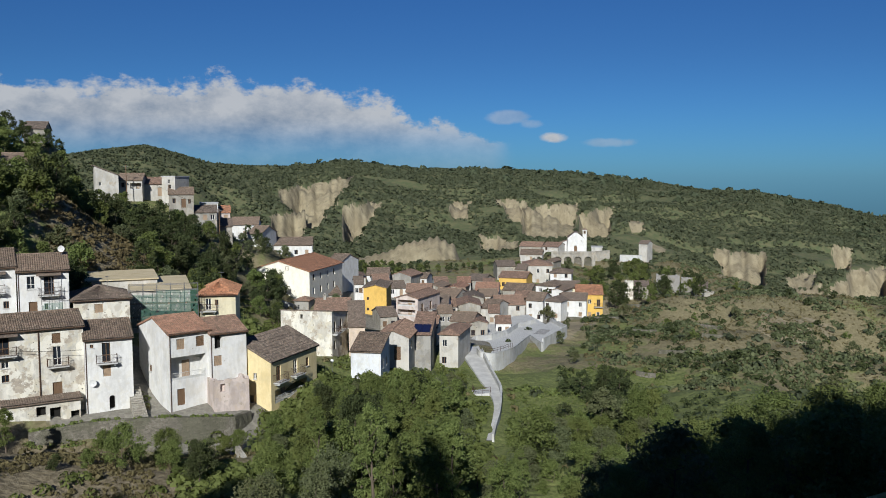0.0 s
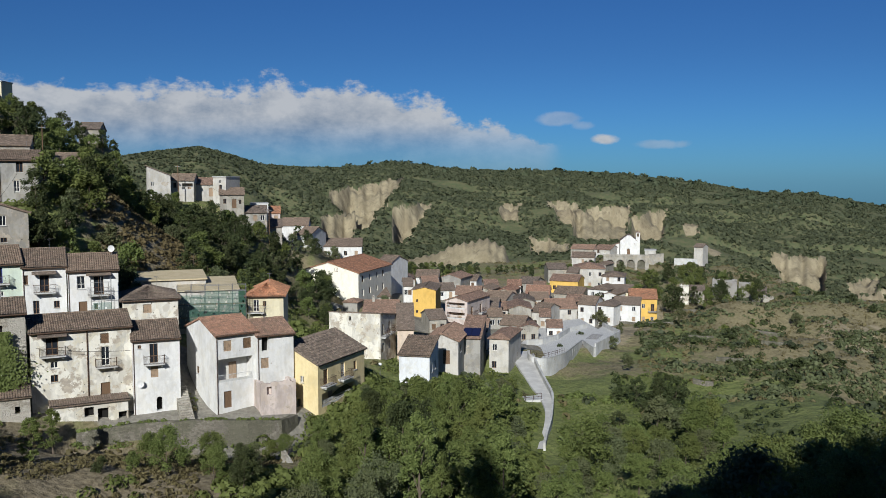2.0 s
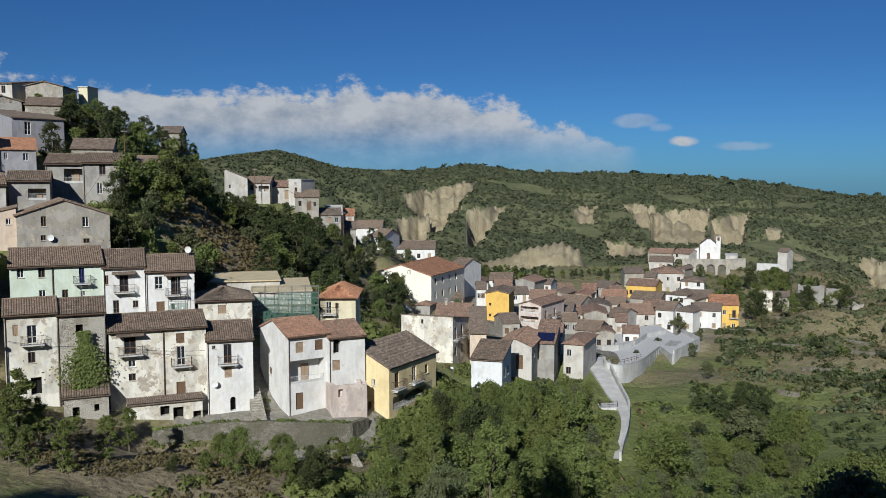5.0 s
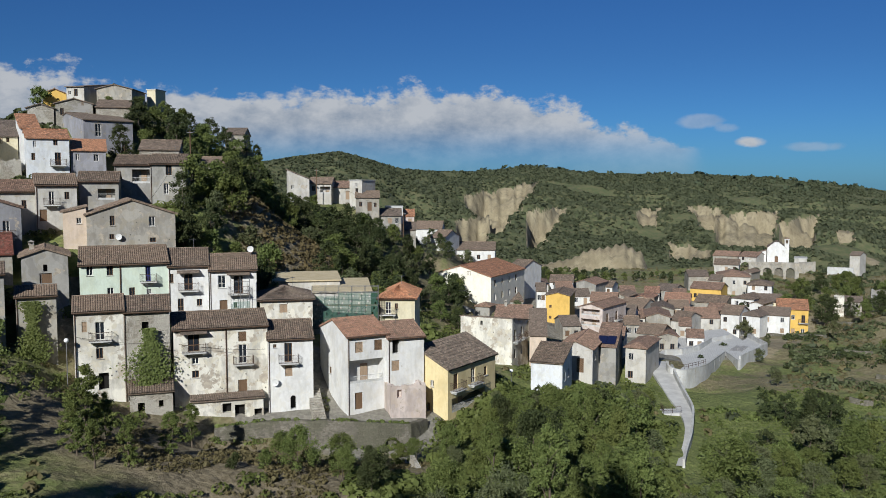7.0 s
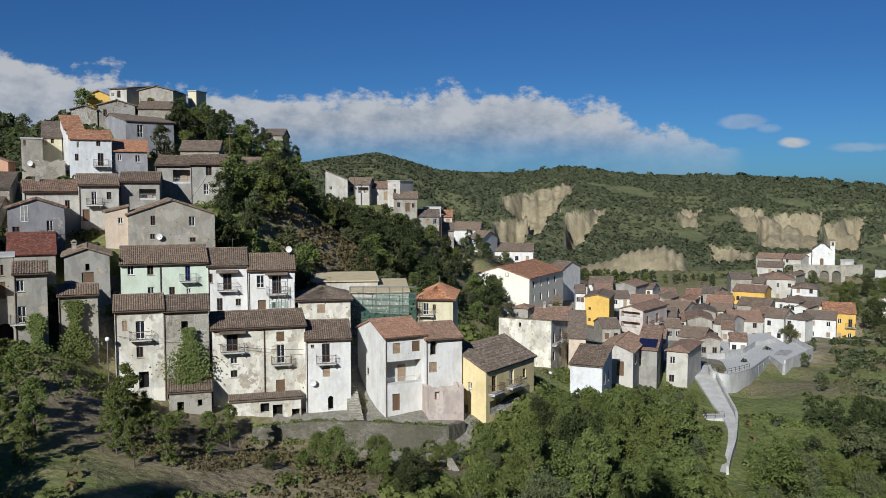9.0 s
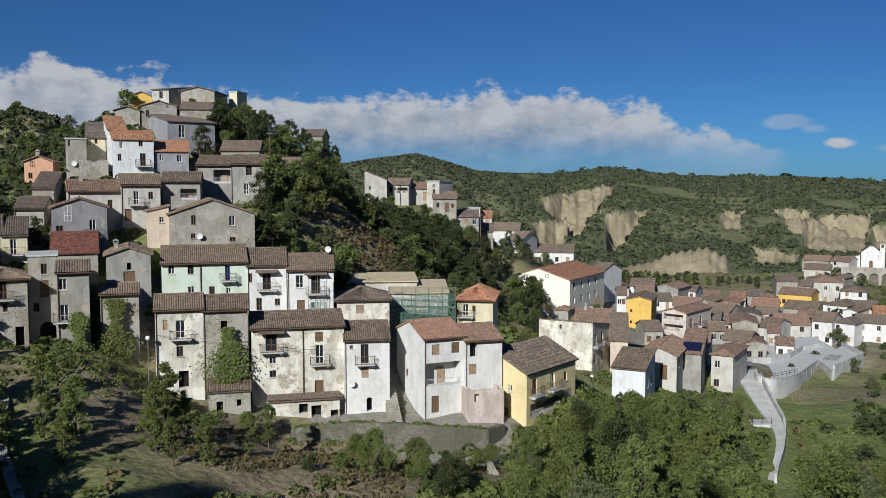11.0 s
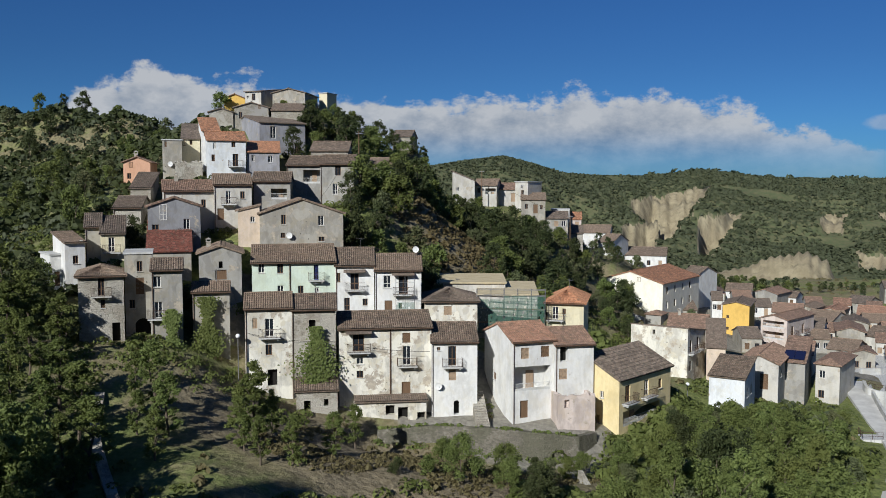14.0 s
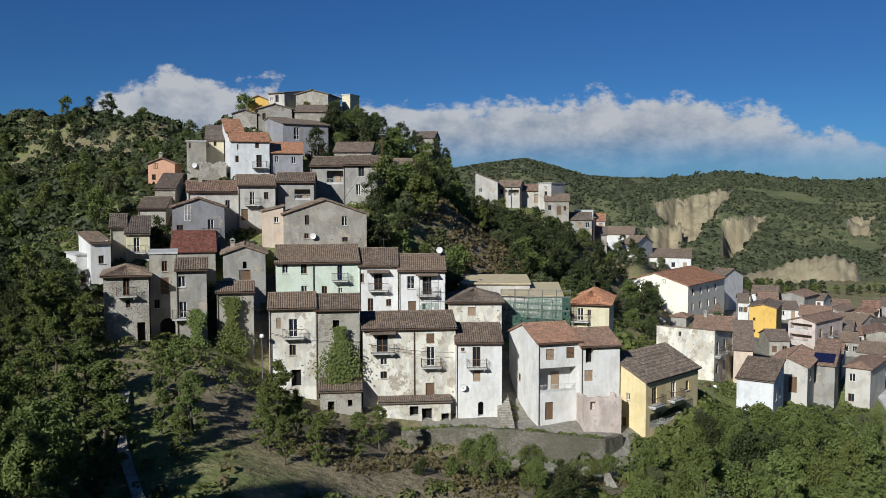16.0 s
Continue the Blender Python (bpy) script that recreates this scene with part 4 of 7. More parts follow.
house('village_house', 'salmon pink gabled house on the slope', -106.52, 118.14, 39.5, 34.04, 4.26, 8, 3.93, 'gy', 'salmon', 'redbrown',
      openings=[('w', 0.9, 3, 0.61, 0.93), ('w', 0.59, 1.13, 0.61, 0.94)], pitch=22, chimneys=1)
house('stone_barn', 'old rubble barn with a broken roof', -95.83, 104.82, 33.2, 32.44, 3.86, 9, 3.0, 'gx', 'rubble', 'greybrown')
house('stone_barn', 'small stone shed with a lean-to roof', -98.22, 110.85, 36.6, 31.54, 2.97, 7, 2.5, 'sf', 'rubble', 'greybrown')
house('stone_house', 'tall narrow stone house without plaster', -102.63, 123.08, 40.29, 39.82, 3.14, 9, 6.86, 'flat', 'worn', 'brown',
      openings=[('w', 0.36, 5.73, 0.35, 0.95)], dish=0.4)
house('stone_house', 'cream and stone house behind a wall', -102.19, 127.42, 42.5, 38.73, 3.04, 9, 5.17, 'sf', 'paleyellow', 'greybrown',
      openings=[('w', 0.19, 3.91, 0.55, 1.36), ('w', 1.32, 4.12, 0.46, 0.78)])
house('garden_wall_house', 'low stone terrace wall house', -98.54, 121.33, 40.63, 39.08, 4.36, 4, 2.6, 'none', 'rubble', 'brown')
house('village_house', 'white and lilac house with an orange roof', -93.33, 123.06, 40.82, 41.18, 6.22, 9, 6.19, 'gx', 'whitegrey', 'orange',
      openings=[('w', 0.99, 4.73, 0.44, 1.01), ('w', 0.69, 2.69, 0.53, 1.11), ('w', 3.91, 5.06, 0.63, 0.83), ('b', 4.07, 1.89, 0.89, 2.05)])
house('village_house', 'bright white upper house behind the lilac one', -97.65, 127.29, 43.42, 43.49, 2.84, 8, 5.47, 'sf', 'white', 'orange',
      openings=[('w', 0.74, 3.86, 0.36, 0.96), ('w', 1.5, 4.07, 0.36, 0.96)])
house('village_house', 'low lilac house with an orange tiled roof', -88.87, 127.74, 40.85, 34.83, 5.33, 8, 4.33, 'sf', 'lilac', 'orange',
      openings=[('w', 0.74, 2.74, 0.55, 1.03), ('w', 3.44, 2.57, 0.74, 1.13)], pitch=15)
house('village_house', 'large lilac gabled house with a stone front', -94.1, 138.75, 44.29, 54.15, 8.75, 17, 6.75, 'gx', 'lilac', 'greybrown',
      openings=[('w', 2.03, 3.9, 1.06, 2.22), ('w', 6.39, 4.54, 0.65, 1.23), ('w', 1.89, 2.34, 0.85, 1), ('w', 6.7, 1, 0.87, 2.07)], pitch=11)
house('village_house', 'dark gabled house on the hilltop', -103.65, 144.16, 50.91, 27.71, 6.45, 9, 3.64, 'gy', 'rubblegrey', 'greybrown',
      openings=[('w', 0.85, 1.5, 0.63, 1.29), ('w', 4.52, 3.34, 0.42, 0.75)], pitch=16)
house('stone_barn', 'stone gable barn on the hilltop', -107.32, 141.32, 49.77, 33.21, 4.43, 8, 3.82, 'gy', 'rubble', 'greybrown', pitch=18)
house('stone_barn', 'low beige hilltop outbuilding', -97.46, 147.39, 50.3, 29.47, 5.92, 8, 3.75, 'sf', 'rubble', 'brown',
      openings=[('h', 0.32, 3.11, 0.42, 0.75)], pitch=14)
house('village_house', 'bright yellow gabled hilltop house', -113.68, 154.12, 54.48, 32.41, 4.25, 9, 3.22, 'gy', 'orangey', 'redbrown', pitch=22)
house('village_house', 'white hilltop house with a dark side wall', -109.1, 155.07, 55.45, 5.13, 3.7, 12, 3.4, 'sf', 'cream', 'greybrown',
      openings=[('w', 1.59, 1.59, 0.77, 1.4), ('w', 0.39, 1.87, 0.52, 0.71)], pitch=8)
house('village_house', 'broad hilltop house with a gabled end', -103.48, 156.6, 55.14, 15.46, 6.82, 9, 3.37, 'gy', 'worn', 'greybrown', pitch=14)
house('village_house', 'cream hilltop tower house', -99.77, 168.55, 55.55, 0.62, 1.96, 4, 3.89, 'flat', 'paleyellow', 'brown')
house('village_house', 'long ridge house among trees', -92.35, 188.67, 48.33, 16.08, 4.41, 9, 3.03, 'gx', 'worn', 'greybrown')
house('farmhouse', 'distant farmhouse below a crown of trees', -210.96, 181.7, 58.49, 49.26, 3.8, 8, 1.85, 'gx', 'cream', 'redbrown')
house('ridge_house', 'grey-white ridge house with a sloping gable wall', -76.4, 187.2, 36.4, 24, 4.9, 8, 6.6, 'sr', 'cream', 'greybrown', openings=[('w', 0.8, 2.2, 0.6, 0.9)], pitch=22)
house('ridge_house', 'white ridge house with a dark side', -73.4, 192.7, 36.0, 12, 5.2, 8, 3.9, 'gx', 'cream', 'brown', openings=[('w', 0.7, 2.2, 0.7, 1.1), ('l', 2.6, 1.6, 2.4, 1.6)])
house('ridge_house', 'low ridge house with a reddish roof', -69.4, 197.4, 36.0, 19.2, 4.8, 8, 3.0, 'gx', 'cream', 'redbrown', grid=(2, 1))
house('ridge_house', 'tall white flat-topped ridge house', -64.6, 196.1, 35.6, -14, 3.4, 6, 5.0, 'flat', 'cream', 'brown', openings=[('w', 1.5, 3.5, 0.6, 0.9), ('w', 1.6, 1.9, 0.7, 1.3)])
house('ridge_house', 'stepped ridge house with a lean roof', -62.0, 192.6, 32.7, 17.5, 5.4, 8, 4.0, 'gx', 'worn', 'brown', openings=[('w', 0.8, 1.9, 0.7, 1.1), ('d', 2.7, 0.9, 1.0, 2.0), ('w', 4.2, 1.8, 0.6, 1.0)])
house('ridge_house', 'grey roadside ridge house', -57.4, 195.0, 29.8, 16.7, 5.4, 8, 2.7, 'gx', 'grey', 'greybrown', grid=(3, 1))
house('ridge_house', 'boxy white ridge house', -58.3, 204.2, 30.8, 16.1, 4.2, 7, 3.4, 'flat', 'white', 'brown', grid=(2, 1))
house('ridge_house', 'small house with an orange roof on the ridge', -56.1, 206.9, 29.2, 15.1, 4.2, 8, 2.8, 'gx', 'pink', 'orange', grid=(2, 1))
house('ridge_house', 'weathered house in the shade of trees', -55.77, 201.28, 24.53, 15.49, 5.65, 9, 4.34, 'gx', 'worn', 'greybrown', grid=(3, 2))
house('ridge_house', 'white house with a low brown roof', -57.74, 231.8, 23.78, 7.99, 7.17, 10, 3.88, 'gx', 'white', 'brown', grid=(3, 1))
house('ridge_house', 'white gabled roadside house', -51.83, 224.99, 22.23, -12.03, 3.89, 10, 3.41, 'gx', 'white', 'brown', grid=(2, 1))
house('ridge_house', 'cream house beside the lane', -55.11, 209.75, 18.35, -5.28, 4.36, 9, 5.02, 'hip', 'cream', 'brown', grid=(2, 2))
house('ridge_house', 'long white house with a shallow roof', -47.59, 232.07, 18.52, 7.59, 11.67, 10, 3.45, 'gx', 'white', 'brown', grid=(4, 1))
house('village_house', 'large white gabled building with an orange tiled roof', -45.35, 197.75, 12.22, -13.08, 14.99, 22, 6.6, 'gy', 'ivory', 'orange',
      openings=[('w', 1.86, 4.44, 0.84, 1.43), ('w', 5.15, 4.43, 1.26, 1.4), ('w', 7, 4.35, 0.97, 1.54), ('w', 9.13, 6.77, 0.83, 0.89), ('w', 1.67, 1.66, 0.85, 1.03), ('d', 5.68, 0.03, 2.52, 2.54)], side=[('w', 2, 4.2, 1.1, 1.5), ('w', 6.5, 4.2, 1.1, 1.5), ('w', 11, 4.2, 1.1, 1.5), ('w', 15.5, 4.2, 1.1, 1.5), ('w', 2, 1.0, 1.1, 1.6), ('w', 6.5, 1.0, 1.1, 1.6), ('w', 11, 1.0, 1.1, 1.6), ('w', 15.5, 1.0, 1.1, 1.6)], pitch=17)
house('outbuilding', 'small grey outbuilding with a red roof', -33.54, 189.97, 10.11, -9.99, 3.33, 4, 2.75, 'hip', 'grey', 'redbrown')
house('village_house', 'tall white house behind the large gabled one', -31.36, 226.76, 9.88, -22.13, 4.46, 10, 8.05, 'gx', 'white', 'brown', grid=(2, 3))
house('village_house', 'long white ruin wall with a sloping top', -28.97, 150.13, 9.14, -11.08, 9.54, 9, 7.63, 'sb', 'peel', 'greybrown',
      openings=[('h', 3.7, 6.19, 0.41, 0.78)], side=[('b', 1, 3.6, 1, 2), ('b', 4.5, 3.6, 1, 2), ('w', 1, 0.6, 1, 1.6), ('w', 4.5, 0.6, 1, 1.6)], pitch=9)
house('village_house', 'low white house with brown roofs', -26.47, 172.9, 9.56, 2.7, 7.12, 10, 3.59, 'gx', 'cream', 'redbrown', grid=(3, 1), chimneys=1)
house('village_house', 'tall yellow gabled house', -19.46, 206, 6.05, -2.6, 5.62, 11, 7.53, 'gy', 'orangey', 'brown',
      openings=[('w', 0.82, 4.52, 0.55, 0.68), ('w', 0.81, 1.91, 0.55, 0.68)], pitch=14)
house('village_house', 'tan house with a flat parapet', -17.08, 151.96, 6.6, 6.41, 2.91, 9, 6.85, 'sf', 'peach', 'greybrown', pitch=20)
house('village_house', 'cream gabled house with a brown roof', -11.69, 147.46, 6.62, -7.47, 5.73, 12, 5.81, 'gy', 'cream', 'redbrown',
      openings=[('s', 3.07, 1.74, 1.19, 2.41)], side=[('w', 2, 3.5, 1, 1.3), ('w', 6, 3.5, 1, 1.3)], pitch=22)
house('village_house', 'low white house with a single-pitch roof', -14.81, 134.1, 7.1, -7.7, 4.9, 7, 5.48, 'sf', 'whitegrey', 'brown', side=[('w', 1.5, 2.5, 0.8, 1.4), ('w', 4, 2.5, 0.8, 1.4)], pitch=14)
house('village_house', 'narrow grey house with solar panels', -5.75, 152.81, 4.79, -5.85, 3.45, 9, 7.1, 'sf', 'grey', 'redbrown', pitch=16, solar=1)
house('village_house', 'cream house with an orange hipped roof', -0.73, 157.91, 4.57, -13.73, 3.61, 11, 6.42, 'hip', 'cream', 'redbrown', grid=(2, 2))
house('village_house', 'house behind with a wide red-brown roof', -5.2, 167.84, 6.68, -4.23, 3.99, 9, 3.87, 'gx', 'cream', 'redbrown')
house('village_house', 'pink and white framed gabled house', -11.07, 197.61, 5.84, -22.79, 5.59, 13, 6.51, 'gy', 'pink', 'redbrown',
      openings=[('l', 0.44, 4.6, 4.45, 1.41), ('l', 0.44, 2.25, 4.46, 1.52), ('w', 0.73, 0.18, 1.01, 1.24)], side=[('b', 2, 3, 1.2, 2), ('b', 7, 3, 1.2, 2)], pitch=16)
house('village_house', 'white house with a large grey roof', -4.77, 207.86, 5.07, -4.69, 5.77, 12, 3.54, 'gx', 'white', 'greybrown',
      openings=[('b', 0.83, 1.36, 1.11, 1.08), ('b', 3.31, 0.6, 1.38, 1.63)])
house('village_house', 'house with a pale gable among brown roofs', -29.21, 241.16, 7.16, 8.91, 7.05, 14, 4.56, 'gy', 'cream', 'redbrown', grid=(2, 1), pitch=17)
house('village_house', 'white house among brown roofs', -22.79, 251.89, 6.82, 1.17, 6.68, 10, 4.69, 'gx', 'white', 'brown', grid=(2, 1), pitch=17)
house('village_house', 'grey house among brown roofs', -16.52, 258.39, 6.85, -18.34, 7.12, 10, 3.79, 'gy', 'grey', 'redbrown', grid=(2, 1), pitch=17)
house('village_house', 'low house at the edge of the ravine', -10.08, 264.73, 6.35, -11.82, 5.02, 8, 2.74, 'gx', 'white', 'brown', grid=(2, 1), pitch=17)
house('village_house', 'low white house with a shallow roof', -15.02, 232.44, 7.52, 11.7, 4.83, 9, 2.53, 'gx', 'white', 'greybrown', grid=(2, 1), pitch=17)
house('village_house', 'narrow white house in a lane', -22.88, 217.72, 6.64, 8, 2.31, 9, 6.42, 'gx', 'white', 'greybrown', grid=(2, 2), pitch=17)
house('village_house', 'brown roofed house in the old town', -10.08, 228.7, 5.89, -1.48, 6.8, 10, 3.62, 'gx', 'cream', 'redbrown', grid=(2, 1), pitch=17)
house('village_house', 'weathered house in the old town', -3.35, 233.89, 4.25, -21.18, 6.9, 12, 3.05, 'gx', 'cream', 'brown', grid=(2, 1), pitch=17)
house('village_house', 'red roofed house in the old town', 0.87, 249.91, 4.85, -14.2, 4.72, 10, 2.89, 'gy', 'worn', 'terracotta', grid=(2, 1), pitch=17)
house('village_house', 'grey walled house in the old town', 3.82, 238.88, 3.31, 7.08, 3.02, 9, 3.83, 'gx', 'grey', 'brown', grid=(2, 1), pitch=17)
house('village_house', 'low house with a grey tiled roof', 5.88, 227.83, 4.46, 0.52, 5.08, 10, 3.46, 'gy', 'worn', 'greybrown', grid=(2, 1), pitch=17)
house('village_house', 'house with a broad terracotta roof', 9.18, 243.73, 4, -6.16, 6.69, 12, 3.64, 'gx', 'white', 'terracotta', grid=(2, 1), pitch=17)
house('village_house', 'house at the ravine edge with a grey roof', 7.42, 266.8, 5.24, -23.59, 5.79, 9, 3.01, 'gx', 'grey', 'greybrown', grid=(2, 1), pitch=17)
house('village_house', 'flat fronted bright yellow house', 17.38, 264.32, 5.68, -17.76, 8.77, 9, 3.64, 'gx', 'orangey', 'redbrown', grid=(3, 1), pitch=17)
house('village_house', 'tall grey house below the church', 17.81, 279.33, 6.45, 4.35, 6.07, 9, 4.81, 'gx', 'worn', 'greybrown', grid=(2, 1), pitch=17)
house('village_house', 'large cream house with balconies below the church', 26.29, 276.63, 5.08, -3.43, 9.28, 12, 6.69, 'hip', 'cream', 'redbrown', grid=(3, 2), pitch=17)
house('village_house', 'white house with small balconies', 34.19, 270.71, 5.22, -11.2, 6.76, 10, 4.71, 'hip', 'white', 'brown', grid=(2, 2), pitch=17)
house('village_house', 'white hipped house on the corner', 28.07, 256.34, 4.81, -28.25, 6.34, 11, 2.98, 'hip', 'white', 'brown', grid=(2, 1), pitch=17)
house('village_house', 'low house with a long tiled roof', 18.2, 258.25, 4.11, -18.03, 8.73, 10, 2, 'gx', 'worn', 'brown', grid=(3, 1), pitch=17)
house('village_house', 'pale yellow house with balconies', 35.44, 255.41, 3.44, 0.1, 6.61, 10, 3.51, 'gx', 'paleyellow', 'greybrown', grid=(2, 1), pitch=17)
house('village_house', 'bright orange-yellow corner house', 37.78, 239.89, 0.09, -6.95, 7.47, 12, 7.17, 'gx', 'orangey', 'orange', grid=(3, 2), pitch=17)
house('village_house', 'white house above the terrace wall', 32.56, 233.6, 1.15, -11.94, 7, 9, 5.4, 'gx', 'white', 'greybrown', grid=(2, 2), pitch=17)
house('village_house', 'tall white house with arched windows', 27.28, 231.27, 1.28, -28.73, 5.24, 10, 5.42, 'hip', 'white', 'greybrown', grid=(2, 2), pitch=17)
house('village_house', 'white house beside the square', 22.62, 229.77, 1.1, -19.62, 4.56, 10, 5.93, 'gx', 'white', 'brown', grid=(2, 2), pitch=17)
house('village_house', 'curved row house beside the square', 13.91, 222.46, 1.8, 4.42, 7.78, 11, 5.04, 'gx', 'cream', 'redbrown', grid=(2, 2), pitch=17)
house('village_house', 'house with brown tiles and small windows', 3.83, 213.88, 3.79, 0.97, 5.62, 11, 4.25, 'gy', 'worn', 'redbrown', grid=(2, 1), pitch=17)
house('village_house', 'narrow house in the old town', 9.53, 215.69, 2.83, -24.53, 4.07, 10, 4.28, 'gx', 'cream', 'brown', grid=(2, 1), pitch=17)
house('village_house', 'pale house at the lane', 1.55, 192.91, 4.15, -14.46, 5.31, 9, 3.45, 'gx', 'worn', 'brown', grid=(2, 1), pitch=17)
house('village_house', 'beige house near the road', 5.67, 190.82, 3.65, 6.3, 4.43, 9, 3.71, 'gy', 'worn', 'redbrown', grid=(2, 1), pitch=17)
house('village_house', 'small white house near the square', 12.35, 197.51, 3.27, -1.58, 3.48, 7, 2.99, 'gx', 'white', 'redbrown', grid=(2, 1), pitch=17)
house('village_house', 'far brown roofed house', 27.48, 301.63, 10.27, -9.21, 7.79, 9, 2.89, 'gx', 'cream', 'brown', grid=(3, 1), pitch=17)
house('village_house', 'long low house near the church', 39.32, 335.57, 11, -28.68, 6.46, 9, 2.27, 'gx', 'cream', 'redbrown', grid=(2, 1), pitch=17)
house('village_house', 'low cream house near the church', 31.15, 346.49, 10.46, -19.14, 9.17, 9, 2.13, 'gx', 'worn', 'redbrown', grid=(3, 1), pitch=17)
house('annex', 'white lean-to beside the church', 45.75, 339.79, 10.56, -13.67, 3.71, 8, 3.52, 'sl', 'white', 'brown',
      openings=[('a', 0.89, 0.45, 1.13, 2.2)], pitch=20)
house('outbuilding', 'low white building beyond the church', 59.89, 342.64, 10.6, -9.92, 4.34, 8, 1.53, 'flat', 'cream', 'brown')
house('outbuilding', 'stone outbuilding on the far terrace', 79.28, 343.77, 11.99, -32.99, 3.62, 6, 1.7, 'gx', 'cream', 'greybrown')
house('village_house', 'narrow infill house with a brown roof', -19.81, 240.11, 8.02, 10.72, 4.49, 8, 3.24, 'gx', 'cream', 'redbrown', grid=(2, 1), pitch=17)
house('village_house', 'infill house with a weathered roof', -5.61, 244.85, 6.04, -18.69, 5.12, 9, 2.8, 'gy', 'worn', 'brown', grid=(2, 1), pitch=17)
house('village_house', 'infill house behind the pink one', -2.5, 257.9, 5.81, 6.56, 4.11, 8, 2.59, 'gx', 'cream', 'redbrown', grid=(2, 1), pitch=17)
house('village_house', 'infill house with a grey plaster wall', -1.04, 202.91, 4.77, 6.29, 3.36, 8, 2.99, 'gx', 'grey', 'brown', grid=(2, 1), pitch=17)
house('village_house', 'infill house near the lane', 11.21, 207.6, 3.84, -3.09, 2.57, 8, 3.29, 'gx', 'cream', 'redbrown', grid=(2, 1), pitch=17)
house('village_house', 'infill house under the yellow one', -13.98, 187.4, 6.29, 16.27, 3.82, 9, 3.21, 'gx', 'worn', 'greybrown', grid=(2, 1), pitch=17)
house('village_house', 'infill house with a patched roof', 10.37, 234.67, 4.65, 3.47, 4.94, 9, 2.81, 'gx', 'cream', 'brown', grid=(2, 1), pitch=17)
house('village_house', 'infill house below the terrace', 19.87, 238.06, 4.34, -16.77, 4.4, 8, 2.41, 'gx', 'worn', 'redbrown', grid=(2, 1), pitch=17)
house('village_house', 'infill house with a pale wall', 31.96, 247.81, 4.61, -27.35, 3.37, 8, 2.82, 'gy', 'white', 'brown', grid=(2, 1), pitch=17)
house('village_house', 'infill house at the upper lane', 23.36, 273.89, 7.58, -16.88, 3.44, 8, 3.18, 'gx', 'worn', 'greybrown', grid=(2, 1), pitch=17)
house('village_house', 'infill house under the church', 34.08, 290.88, 9.49, -26.68, 3.96, 8, 2.19, 'gy', 'worn', 'brown', grid=(2, 1), pitch=17)
house('village_house', 'infill house on the ravine side', 12.38, 260.61, 4.91, -2.72, 3.58, 8, 2.74, 'gx', 'cream', 'redbrown', grid=(2, 1), pitch=17)
house('village_house', 'infill house with a low roof', -29.06, 205.87, 9.02, 20.03, 4.2, 9, 2.85, 'gx', 'worn', 'brown', grid=(2, 1), pitch=17)
house('village_house', 'infill house behind the ruin', -22, 181.59, 8.51, 18.91, 1.97, 8, 3.09, 'gx', 'worn', 'redbrown', grid=(2, 1), pitch=17)
house('village_house', 'infill cottage by the lane', -0.4, 220.91, 4.02, 0.1, 4.36, 9, 2.63, 'gx', 'cream', 'redbrown', grid=(2, 1), pitch=17)
house('village_house', 'infill house with a small gable', 4.31, 258.87, 5.76, -0.95, 4.08, 8, 2.56, 'gx', 'cream', 'terracotta', grid=(2, 1), pitch=17)
house('farmhouse', 'distant white farmhouse on the valley slope', 170.33, 383.91, -27.27, -31.92, 4.49, 7, 6.54, 'gx', 'white', 'greybrown', grid=(2, 1))
house('farmhouse', 'distant cream farmhouse beside the road', 164.8, 397.17, -19.38, -30.54, 4.93, 7, 3.56, 'gx', 'worn', 'greybrown', grid=(2, 1))
house('farmhouse', 'distant low house beside the road', 176.58, 403.01, -23.52, -31.66, 5.46, 7, 1.68, 'gx', 'worn', 'greybrown', grid=(2, 1))
house('farmhouse', 'distant grey farmhouse with a tiled roof', 179.21, 390.88, -26.82, -32.63, 6.67, 7, 4.19, 'gx', 'worn', 'greybrown', grid=(2, 1))
house('farmhouse', 'distant white cottage beside the road', 192.93, 401, -25.93, -33.69, 5.34, 7, 3.55, 'gx', 'white', 'greybrown', grid=(2, 1))
house('farmhouse', 'distant cottage below the cliff', 197.64, 393.11, -26.84, -34.69, 3.78, 7, 3.54, 'gx', 'worn', 'greybrown', grid=(2, 1))
house('farmhouse', 'distant terraced cottage at the roadside', 207.18, 399.47, -26.19, -35.41, 6.42, 7, 4.01, 'gx', 'worn', 'greybrown', grid=(2, 1))
house('ruin', 'ruined white cottage on the dry slope', 55.0, 256.2, 5.4, -12, 2.6, 6, 2.9, 'none', 'peel', 'greybrown', openings=[('h', 0.9, 0.9, 0.7, 1.1)])
house('farmhouse', 'low pale cottage among the ruins', 58.7, 259.4, 4.6, -13, 4.2, 6, 2.6, 'gx', 'worn', 'greybrown', openings=[('h', 0.8, 0.7, 0.7, 1.4), ('h', 2.6, 0.9, 0.6, 0.9)])
house('ruin', 'roofless stone cottage on the dry slope', 67.1, 266.7, 5.8, -15, 7.2, 7, 3.0, 'none', 'rubblegrey', 'greybrown', openings=[('h', 1.2, 0.5, 0.9, 1.7), ('h', 4.6, 1.0, 0.8, 1.0)])
house('ruin', 'tall grey ruined wall on the dry slope', 73.7, 261.8, 5.2, -16, 4.2, 6, 3.4, 'none', 'rubblegrey', 'greybrown', openings=[('h', 1.4, 1.2, 0.8, 1.2)])
